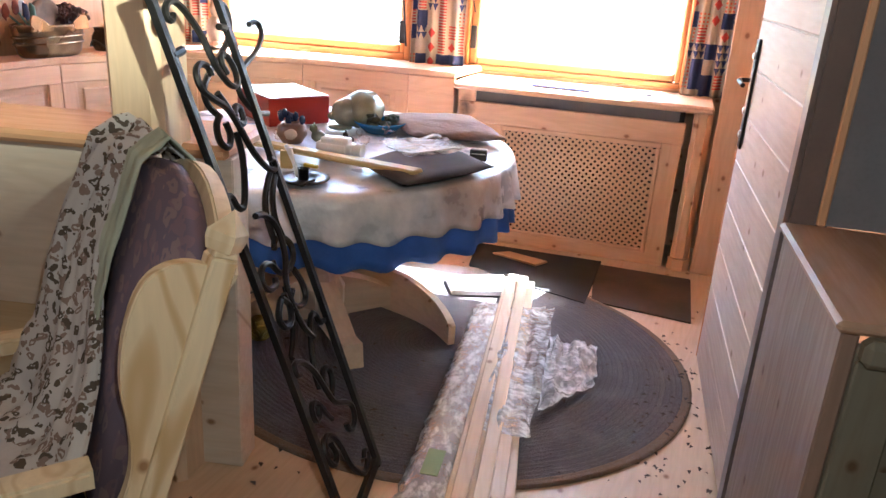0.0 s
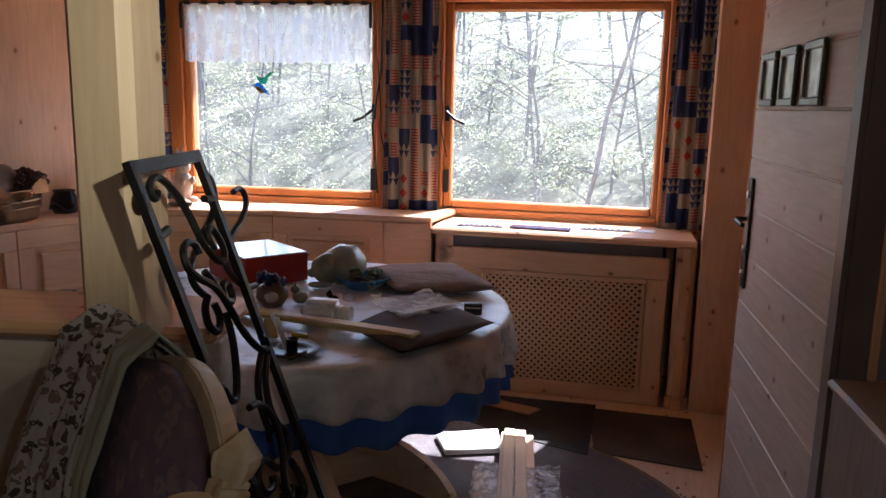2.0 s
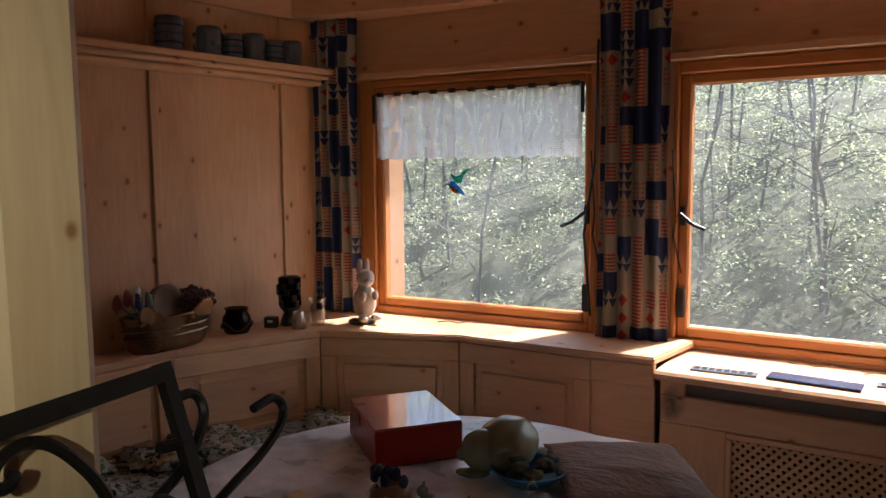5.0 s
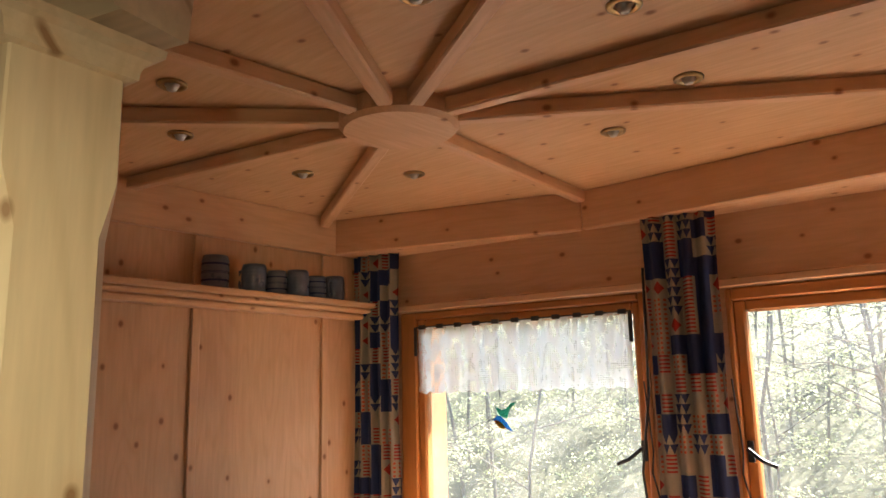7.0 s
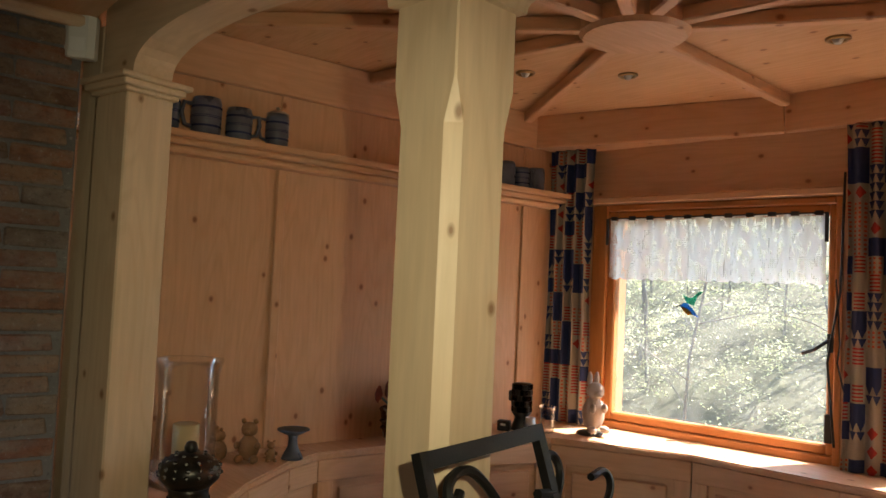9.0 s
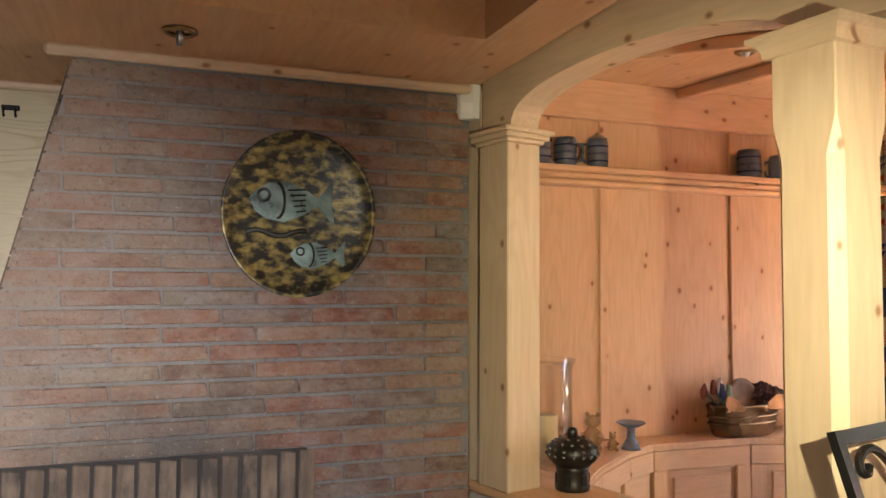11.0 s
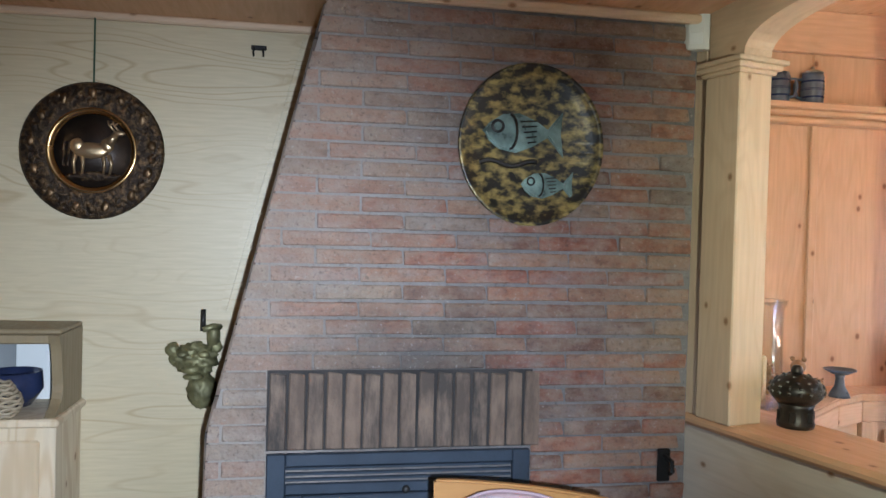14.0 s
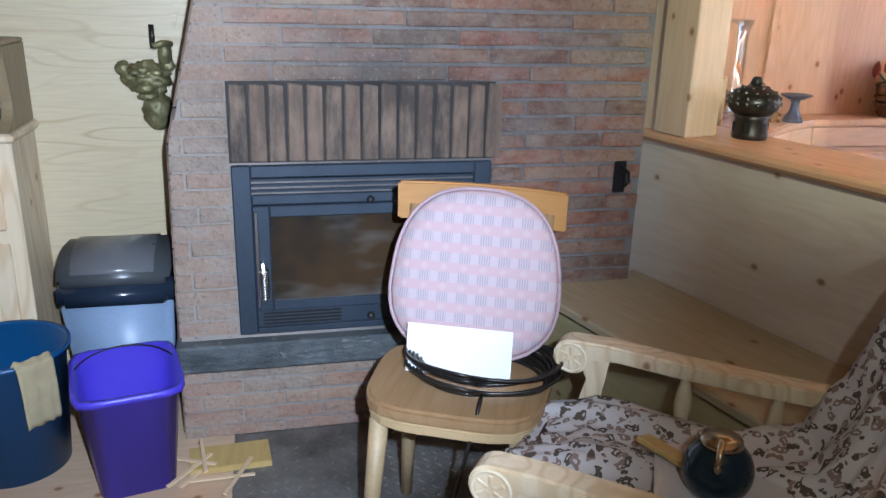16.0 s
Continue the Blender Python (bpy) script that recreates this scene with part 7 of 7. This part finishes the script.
for y, r, mt, lb in ((0.66, 0.085, M_cobalt, "blue glass bowl"), (0.46, 0.07, M_bluebowl, "blue bowl"), (0.28, 0.075, M_white, "white dish")):
    wr = thing("glass_bowl", cbm.matrix_world @ pose(0.10, y, 0.927), "rounded " + lb + " standing behind the cabinet glass", "bowl")
    part("bowl", lathe([(0, 0.0), (r * 0.6, 0.0), (r, 0.05), (r * 0.95, 0.105), (r * 0.9, 0.105), (r * 0.9, 0.05), (0, 0.01)], 28), mt, wr, smooth=True)
for y in (0.70, 0.55):
    cdp = thing("white_card", cbm.matrix_world @ pose(0.016, y, 0.927), "white card leaning at the back of the cabinet", "card")
    part("sheet", box((0.0, -0.06, 0.0), (0.003, 0.04, 0.19), 0.001), M_paper, cdp)
wb = thing("wicker_basket", pose(-2.64, -0.70, 0.926), "small pale wicker basket on the cabinet", "basket")
for j in range(9):
    part("weave", tube([((0.05 + 0.012 * math.sin(j * 0.5)) * math.cos(a), (0.07 + 0.016 * math.sin(j * 0.5)) * math.sin(a), 0.008 + 0.011 * j + 0.003 * math.sin(9 * a + j * 3.1)) for a in [i / 40 * 2 * math.pi for i in range(41)]], 0.005, 5), plain("pale_wicker", (0.42, 0.34, 0.22), 0.7) if j == 0 else bpy.data.materials["pale_wicker"], wb, smooth=True)
gbin = thing("pedal_bin", pose(-2.66, -0.27, 0, 0, 0, 0), "pale blue waste bin with a dark swing lid", "waste bin")


def taper(w0, d0, w1, d1, z0, z1, bev, bm=None):
    bm = bm or bmesh.new()
    lo = [bm.verts.new((sx * d0, sy * w0, z0)) for sx, sy in ((-1, -1), (1, -1), (1, 1), (-1, 1))]
    hi = [bm.verts.new((sx * d1, sy * w1, z1)) for sx, sy in ((-1, -1), (1, -1), (1, 1), (-1, 1))]
    bm.faces.new(lo), bm.faces.new(hi)
    for i in range(4):
        bm.faces.new((lo[i], lo[(i + 1) % 4], hi[(i + 1) % 4], hi[i]))
    if bev:
        bmesh.ops.recalc_face_normals(bm, faces=bm.faces)
        bmesh.ops.bevel(bm, geom=bm.edges[:], offset=bev, segments=3, affect="EDGES")
    return bm


part("body", taper(0.125, 0.11, 0.155, 0.14, 0.0, 0.44, 0.02), plain("pale_blue_plastic", (0.26, 0.34, 0.48), 0.4), gbin, smooth=True)
part("collar", taper(0.160, 0.145, 0.166, 0.151, 0.405, 0.505, 0.026), plain("navy_plastic", (0.02, 0.03, 0.05), 0.25), gbin, "dark navy collar", True)
lidp = [(0.15 * math.cos(math.radians(d)), 0.495 + 0.095 * math.sin(math.radians(d))) for d in range(0, 181, 15)]
part("lid", prism(lidp, -0.155, 0.155, plane="xz", bevel=0.012), plain("charcoal_plastic", (0.07, 0.075, 0.08), 0.35), gbin, "charcoal domed swing lid", True)
arc_ = [(0.148 * math.cos(math.radians(d)), 0.497 + 0.0985 * math.sin(math.radians(d))) for d in range(20, 125, 8)]
part("lid_panel", prism(arc_ + [(x * 0.97, z - 0.008) for x, z in arc_[::-1]], -0.115, 0.115, plane="xz"), plain("grey_lid_plastic", (0.15, 0.155, 0.165), 0.3), gbin, "grey lid panel", True)


def bucket(name, m, w0, d0, w1, d1, h, c, label, round_=False):
    b_ = thing(name, m, label, "bucket")
    mt = plain(name + "_plastic", c, 0.35, 0, 0.1)
    if round_:
        bm = lathe([(0, 0.004), (w0, 0.0), (w1, h), (w1 + 0.012, h + 0.002), (w1 + 0.012, h - 0.015), (w1 - 0.004, h - 0.004), (w0 - 0.006, 0.01), (0, 0.01)], 40)
        part("tub", bm, mt, b_, smooth=True)
    else:
        bm = bmesh.new()
        rings = []
        for w, d, z in ((w0, d0, 0.0), (w1, d1, h), (w1 + 0.012, d1 + 0.012, h), (w1 + 0.012, d1 + 0.012, h - 0.018), (w1 + 0.008, d1 + 0.008, h - 0.018), (w1 + 0.008, d1 + 0.008, h - 0.002), (w1 - 0.004, d1 - 0.004, h - 0.002), (w0 - 0.004, d0 - 0.004, 0.006)):
            ring = []
            for q in range(32):
                a = 2 * math.pi * q / 32
                ca, sa = math.cos(a), math.sin(a)
                k = (abs(ca) ** 7 + abs(sa) ** 7) ** (-1 / 7)
                ring.append(bm.verts.new((d * k * ca, w * k * sa, z)))
            rings.append(ring)
        for a, b in zip(rings, rings[1:]):
            for q in range(32):
                bm.faces.new((a[q], a[(q + 1) % 32], b[(q + 1) % 32], b[q]))
        bm.faces.new(rings[0]), bm.faces.new(rings[-1])
        part("tub", bm, mt, b_, smooth=True)
    return b_


pb = bucket("purple_bucket", pose(-2.30, -0.22, 0, 0, 0, 12), 0.10, 0.115, 0.13, 0.155, 0.325, (0.075, 0.05, 0.55), "empty purple rectangular plastic bucket")
part("bail", tube([(-0.02 - 0.10 * math.sin(a), 0.137 * math.cos(a), 0.31 + 0.035 * math.sin(a)) for a in [math.pi * i / 16 for i in range(17)]], 0.0022, 6), M_bead, pb, "thin wire bail handle")
bb = bucket("blue_bucket", pose(-2.42, -0.56, 0), 0.14, 0, 0.165, 0, 0.37, (0.01, 0.07, 0.20), "round dark blue plastic bucket with a cloth over its rim", True)
drape("floor_cloth", [(-0.028, 0.26), (-0.016, 0.365), (0.0, 0.382), (0.020, 0.372), (0.032, 0.30), (0.036, 0.20)], lambda f: (-0.055 + 0.015 * f, 0.055), plain("yellow_grey_rag", (0.40, 0.34, 0.20), 0.95, 0, 0.3, 30), "stiff yellowish rag hung over the bucket rim", 0.004, pose(-2.30, -0.45, 0.0, 0, 0, -45), 14, 5.0)

# ---- tread plate and scraps before the hearth ----
tp_ = tagged(thing("tread_plate", pose(-1.95, 0.45, 0.001), "grey steel tread plate on the floor before the hearth", "metal sheet"), kind="")
M_tread = plain("worn_tread_steel", (0.30, 0.29, 0.27), 0.4, 0.5, 0.75, 14, 0.4)
part("sheet", box((-0.50, -0.40, 0), (0.85, 0.80, 0.003)), M_tread, tp_)
bm = bmesh.new()
for i in range(40):
    for j in range(35):
        x, y = -0.485 + 0.034 * i, -0.385 + 0.034 * j
        a = math.radians(45 if (i + j) % 2 else -45)
        vs = [bm.verts.new((x + p * math.cos(a) - q * math.sin(a), y + p * math.sin(a) + q * math.cos(a), z)) for p, q, z in ((-0.015, 0, 0.003), (0, -0.006, 0.003), (0.015, 0, 0.003), (0, 0.006, 0.003), (0, 0, 0.0062))]
        for k in range(4):
            bm.faces.new((vs[k], vs[(k + 1) % 4], vs[4]))
tagged(part("raised_tread", bm, M_tread, tp_, "raised lozenge tread"), kind="stuff")
rs = random.Random(21)
for k in range(7):
    x, y = -2.28 + rs.uniform(-0.05, 0.12), 0.02 + rs.uniform(-0.1, 0.1)
    w_ = thing("wood_scrap", pose(x, y, 0.005 + 0.006 * k, 0, 0, rs.uniform(0, 180)), "thin split pine scrap lying by the hearth", "wood scrap", "scraps by the hearth")
    part("splinter", box((-0.09, -0.006, 0), (0.09, 0.006, 0.006), 0.001), M_new_x, w_)
floor_sheet("pine_offcut", [(-2.36, -0.08), (-2.24, -0.07), (-2.25, 0.16), (-2.37, 0.15)], 0.002, 0.022, M_yellow_wood, "amber board offcut at the foot of the bricks", "offcut")

# ---- outside: hillside thicket in the sun ----
bm = bmesh.new()
N_ = 40
gr = [[bm.verts.new((-40 + 80 * i / N_, 4.75 + 60 * (j / N_) ** 1.5, -0.6 + (0 if j < 2 else 9.0 * (1 - math.exp(-3 * (j / N_) ** 1.5)) + 0.3 * noise.noise((i * 0.5, j * 0.5, 0))))) for j in range(N_ + 1)] for i in range(N_ + 1)]
for i in range(N_):
    for j in range(N_):
        bm.faces.new((gr[i][j], gr[i + 1][j], gr[i + 1][j + 1], gr[i][j + 1]))
tagged(part("ground", bm, plain("forest_floor", (0.12, 0.12, 0.08), 0.95, 0, 0.5, 3), None, "leafy forest slope behind the house", True), kind="structure")
for m, a, b in ((W1, -1.15, 0.06), (W2, -0.07, 1.12)):
    structure("outer_sill", box((a, 0.125, 0.85), (b, 0.30, 0.872), 0.004), plain("pale_sill_stone", (0.6, 0.6, 0.58), 0.6) if "pale_sill_stone" not in bpy.data.materials else bpy.data.materials["pale_sill_stone"], "pale outer window sill in the sun", m)
ro = random.Random(3)


def ground_z(y):
    f = max(0.0, (y - 4.75) / 60)
    return -0.6 + 9.0 * (1 - math.exp(-3 * f))


def leaf_quad(out, c0, s, tilt=0.6):
    """One small leaf, mostly lying flat, added to a list of corners."""
    d1 = Vector((ro.uniform(-1, 1), ro.uniform(-1, 1), ro.uniform(-tilt, tilt))).normalized() * s
    side = d1.cross(Vector((ro.uniform(-tilt, tilt), ro.uniform(-tilt, tilt), 1.0))).normalized() * s * 0.55
    out += [c0 - d1, c0 + side - d1 * 0.1, c0 + d1, c0 - side - d1 * 0.1]


def leaf_mesh(name, corners, material, parent=None, label=""):
    me = bpy.data.meshes.new(name)
    me.from_pydata([tuple(v) for v in corners], [], [(i, i + 1, i + 2, i + 3) for i in range(0, len(corners), 4)])
    me.materials.append(material)
    ob = new(name, me)
    ob.parent = parent
    return tagged(ob, label)


def sapling(k):
    y = ro.uniform(6.3, 13.0)
    x = ro.uniform(-2.0 - 0.75 * y, 0.9 + 0.12 * y)
    z = ground_z(y) - 0.1
    h = min(ro.uniform(2.5, 5.0) + (y - 6) * 0.5, 0.5 + (y - 4.3) * 1.55)
    t = thing("sapling", pose(x, y, z), "slender sunlit sapling with pale green leaves", "tree", "thicket behind the house")
    lean = Vector((ro.uniform(-0.35, 0.35), ro.uniform(-0.2, 0.2), 0))
    stem = [Vector((0, 0, 0)) + lean * h * (i / 8) ** 1.5 + Vector((0.09 * noise.noise((i * 0.8, k, 0)), 0.09 * noise.noise((i * 0.8, k, 5)), h * i / 8)) for i in range(9)]
    thick = ro.uniform(0.010, 0.022)
    part("trunk", tube(stem, lambda f: thick * (1 - 0.8 * f) + 0.003, 5), M_bark, t)
    lv, limbs = [], bmesh.new()
    for q in range(20):
        f = ro.uniform(0.12, 0.98)
        b0 = stem[min(7, int(f * 8))].lerp(stem[min(8, int(f * 8) + 1)], f * 8 % 1)
        a = ro.uniform(0, 6.28)
        ln = ro.uniform(0.4, 1.1) * (1.15 - f * 0.6)
        tip = b0 + Vector((math.cos(a) * ln, math.sin(a) * ln, ln * ro.uniform(-0.1, 0.6)))
        mid = b0.lerp(tip, 0.5) + Vector((0, 0, 0.06))
        tube([b0, mid, tip], lambda g: 0.006 * (1 - 0.8 * g) + 0.0015, 4, limbs)
        # leaves sit in sprays along the outer half of the limb
        for spray in range(4):
            c = b0.lerp(tip, ro.uniform(0.4, 1.05)) + Vector((ro.gauss(0, 0.05), ro.gauss(0, 0.05), ro.gauss(0, 0.03)))
            for w in range(18):
                leaf_quad(lv, c + Vector((ro.gauss(0, 0.065), ro.gauss(0, 0.065), ro.gauss(0, 0.03))), ro.uniform(0.009, 0.022))
    part("limb", limbs, M_bark, t)
    leaf_mesh("crown", lv, M_leaf, t)


for k in range(85):
    sapling(k)
lv = []
for k in range(3400):
    y = 4.95 + ro.uniform(0, 1) ** 0.7 * 11.0
    x = ro.uniform(-2.5 - 0.8 * y, 1.2 + 0.15 * y)
    clump = noise.noise((x * 0.8, y * 0.8, 3.0))
    if clump < -0.25 and ro.random() < 0.8:
        continue
    z = ground_z(y) + ro.uniform(0.05, 0.9 + 0.9 * clump + 0.14 * max(0, y - 6.5))
    wide = ro.uniform(0.06, 0.16)
    for w in range(40):
        leaf_quad(lv, Vector((x + ro.gauss(0, wide), y + ro.gauss(0, wide), z + ro.gauss(0, wide * 0.4))), ro.uniform(0.008, 0.021))
tagged(leaf_mesh("undergrowth", lv, M_leaf, None, "dense pale green undergrowth on the slope"), category="undergrowth", kind="stuff")

# ---- brickwork of the chimney breast, course by course ----
chim = tagged(thing("chimney_breast", Matrix(), "sooted red brick chimney breast with pale joints", "chimney"), kind="structure")
LEFT = [(0.0, -0.095), (0.325, -0.09), (0.92, -0.077), (2.17, 0.232)]


def left_edge(z):
    for (z0, y0), (z1, y1) in zip(LEFT, LEFT[1:]):
        if z <= z1:
            return y0 + (y1 - y0) * (z - z0) / (z1 - z0)
    return LEFT[-1][1]


def lime_soot_falloff(n, col):
    """Grey lime smears wiped over stones and joints alike, stove soot, and lamp falloff painted dark."""
    geo = n.node("NewGeometry").outputs["Position"]
    vm = n.node("VectorMath")
    vm.operation = "MULTIPLY"
    n.t.links.new(geo, vm.inputs[0])
    vm.inputs[1].default_value = (1.0, 1.0, 3.0)
    smear = n.node("TexNoise", Vector=vm.outputs[0], Scale=5.0, Detail=6.0, Roughness=0.7).outputs["Fac"]
    col = n.mix(n.math("MULTIPLY", n.ramp(smear, 0.46, 0.68), 0.5), col, (0.25, 0.235, 0.225))
    sep = n.node("SeparateXYZ", Vector=geo)
    # a pale tan mix, strongest at the free edge, thins out along the wall
    reach = n.math("ADD", sep.outputs[1], n.math("MULTIPLY", n.node("TexNoise", Vector=geo, Scale=6.0, Detail=6.0, Roughness=0.65).outputs["Fac"], 0.9))
    col = n.mix(n.math("MULTIPLY", n.ramp(reach, 1.25, 0.5), 0.42), col, (0.42, 0.35, 0.275))
    # stove soot, drawn higher to paint in where the carried lamp fades
    dy, dz = n.math("SUBTRACT", sep.outputs[1], 0.50), n.math("SUBTRACT", sep.outputs[2], 1.0)
    d = n.math("SQRT", n.math("ADD", n.math("MULTIPLY", dy, dy), n.math("MULTIPLY", n.math("MULTIPLY", dz, dz), 2.0)))
    edge = n.math("ADD", d, n.math("MULTIPLY", n.node("TexNoise", Vector=geo, Scale=9.0, Detail=5.0).outputs["Fac"], 0.35))
    soot_falloff = n.math("SUBTRACT", 1.0, n.ramp(edge, 0.34, 0.68))
    col = n.mix(n.math("MULTIPLY", soot_falloff, 0.68), col, (0.045, 0.042, 0.04))
    speck = n.node("TexNoise", Vector=geo, Scale=75.0, Detail=4.0, Roughness=0.7).outputs["Fac"]
    col = n.mix(n.math("MULTIPLY", n.ramp(speck, 0.56, 0.68), 0.45), col, (0.05, 0.045, 0.04))
    return n.mix(n.math("MULTIPLY", n.ramp(speck, 0.40, 0.30), 0.4), col, (0.42, 0.40, 0.38))


def mortar():
    n = Nodes("sooty_mortar", 0.95)
    a = n.noise(n.coords(), 3.0, 4.0)
    n.color(lime_soot_falloff(n, n.mix(n.ramp(a, 0.3, 0.7), (0.13, 0.122, 0.12), (0.24, 0.23, 0.228))))
    n.bump(n.noise(n.coords(), 120.0, 3.0), 0.6, 0.003)
    return n.mat


def brick_material():
    n = Nodes("fired_brick", 0.85)
    r = n.node("ObjectInfo").outputs["Random"]
    col = n.mix(r, (0.25, 0.085, 0.048), (0.28, 0.135, 0.078))
    col = n.mix(n.math("GREATER_THAN", r, 0.86), col, (0.17, 0.11, 0.08))
    pick = n.math("FRACT", n.math("MULTIPLY", r, 7.31))
    col = n.mix(n.math("MULTIPLY", n.math("GREATER_THAN", pick, 0.74), 0.5), col, (0.31, 0.21, 0.135))
    col = n.mix(n.math("MULTIPLY", n.math("LESS_THAN", pick, 0.2), 0.7), col, (0.135, 0.085, 0.06))
    cloud = n.noise(n.coords((1, 1, 2.0), True), 14.0, 5.0, 0.65)
    col = n.mix(n.math("MULTIPLY", n.ramp(cloud, 0.42, 0.66), 0.6), col, (0.30, 0.235, 0.17))
    col = n.mix(n.math("MULTIPLY", n.ramp(cloud, 0.46, 0.30), 0.55), col, (0.10, 0.055, 0.04))
    geo = n.node("NewGeometry").outputs["Position"]
    soot = n.node("TexNoise", Vector=geo, Scale=2.2, Detail=5.0, Roughness=0.6).outputs["Fac"]
    dust = n.node("TexNoise", Vector=geo, Scale=16.0, Detail=4.0).outputs["Fac"]
    col = n.mix(n.math("MULTIPLY", n.ramp(soot, 0.46, 0.75), 0.5), col, (0.06, 0.048, 0.042))
    col = n.mix(n.math("MULTIPLY", n.ramp(dust, 0.5, 0.75), 0.35), col, (0.33, 0.29, 0.25))
    col = lime_soot_falloff(n, col)
    n.color(col)
    n.bump(n.node("TexNoise", Vector=geo, Scale=60.0, Detail=6.0).outputs["Fac"], 1.0, 0.010)
    return n.mat


# scorched soldier bricks; the same dark tone paints the shaded side
def sooty_shaded_brick():
    n = Nodes("scorched_shaded_brick", 0.85)
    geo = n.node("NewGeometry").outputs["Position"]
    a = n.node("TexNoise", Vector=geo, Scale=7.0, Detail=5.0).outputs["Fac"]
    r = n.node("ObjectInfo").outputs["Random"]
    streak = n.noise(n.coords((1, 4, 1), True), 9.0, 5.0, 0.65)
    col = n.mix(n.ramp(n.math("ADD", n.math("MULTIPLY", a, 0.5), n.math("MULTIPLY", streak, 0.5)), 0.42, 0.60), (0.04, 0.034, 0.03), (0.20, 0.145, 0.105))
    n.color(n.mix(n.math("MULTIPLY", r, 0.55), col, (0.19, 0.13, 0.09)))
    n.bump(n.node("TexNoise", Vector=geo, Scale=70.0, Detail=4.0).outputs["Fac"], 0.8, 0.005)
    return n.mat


M_mortar, M_brick, M_soot_shade = mortar(), brick_material(), sooty_shaded_brick()
M_black_joint = plain("sooted_joint", (0.045, 0.04, 0.037), 0.95, 0, 0.5, 20, 0.5)
out = [(y, z) for z, y in LEFT] + [(1.34, 2.17), (1.34, 0.0)]
part("mortar_core", prism([(y + (0.006 if y < 1 else 0), z) for y, z in out], -2.9, BX - 0.006, plane="yz"), M_mortar, chim, "grey mortar")
meshes = {}


def brick(y0, y1, z0, z1, name="brick", material=None, x=BX):
    key = (round(y1 - y0, 3), round(z1 - z0, 3), material is None)
    if key not in meshes:
        bm = box((-0.05, 0, 0), (0.0, y1 - y0, z1 - z0), 0.0035)
        for v in bm.verts:
            v.co += Vector((1, 1, 1)) * 0.006 * noise.noise(v.co * 31 + Vector((key[0] * 50, 0, 0)))
        me = bpy.data.meshes.new("brick")
        bm.to_mesh(me)
        bm.free()
        me.materials.append(material or M_brick)
        meshes[key] = me
    ob = new(name, meshes[key])
    ob.parent = chim
    ob.matrix_basis = pose(x + rb_.uniform(-0.002, 0.003), y0, z0)


rb_ = random.Random(11)
PITCH = 0.0498
row = -1
z = 1.293 - PITCH * 26 - 0.004
# soldier course over the stove, bedded in sooted mortar
S0, S1, SZ0, SZ1 = 0.086, 0.845, 0.868, 1.092
part("soldier_bed", box((BX - 0.03, S0 - 0.003, SZ0 - 0.002), (BX - 0.0035, S1 + 0.003, SZ1)), M_black_joint, chim, "blackened joints")
y = S0
while y < S1 - 0.02:
    brick(y + 0.0015 + rb_.uniform(0, 0.0015), y + 0.0508, SZ0, SZ1 - 0.006 - rb_.uniform(0, 0.006), "soldier_brick", M_soot_shade, BX + 0.001)
    y += 0.0526
while z < 2.15:
    z0, z1 = max(z + 0.0032, 0.004), min(z + PITCH - 0.0032, 2.166)
    if z1 - z0 > 0.02:
        zc = (z0 + z1) / 2
        spans = [(left_edge(z1) + 0.001, 1.337)]
        if 0.34 < zc < 1.09:
            spans = [(left_edge(z1) + 0.001, S0 - 0.004), (S1 + 0.004, 1.337)]
        elif 0.232 < zc < 0.34:
            spans = []
        for a, b in spans:
            y = 0.33 + (0.1235 if row % 2 else 0.0) + (0.03 if row % 5 == 3 else 0.0) - 0.247 * 3
            while y < b:
                p, q = max(y + 0.003, a), min(y + 0.244, b)
                if q - p > 0.012 and p == a and a < 0.3 and y + 0.004 < a:
                    bm = prism([(left_edge(z0) + 0.001, z0), (q, z0), (q, z1), (left_edge(z1) + 0.001, z1)], BX - 0.05, BX + rb_.uniform(-0.001, 0.003), plane="yz", bevel=0.003)
                    part("brick", bm, M_brick, chim)
                elif q - p > 0.03:
                    brick(round(p, 3), round(q, 3), z0, z1)
                y += 0.247
    z += PITCH
    row += 1
# the side of the breast, its shade put in as darker scorched brick
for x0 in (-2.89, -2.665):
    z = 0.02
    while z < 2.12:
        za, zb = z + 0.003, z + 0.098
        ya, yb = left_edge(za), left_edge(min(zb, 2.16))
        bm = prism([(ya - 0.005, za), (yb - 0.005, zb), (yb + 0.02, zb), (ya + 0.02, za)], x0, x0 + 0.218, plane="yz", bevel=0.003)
        part("side_brick", bm, M_soot_shade, chim)
        z += 0.1
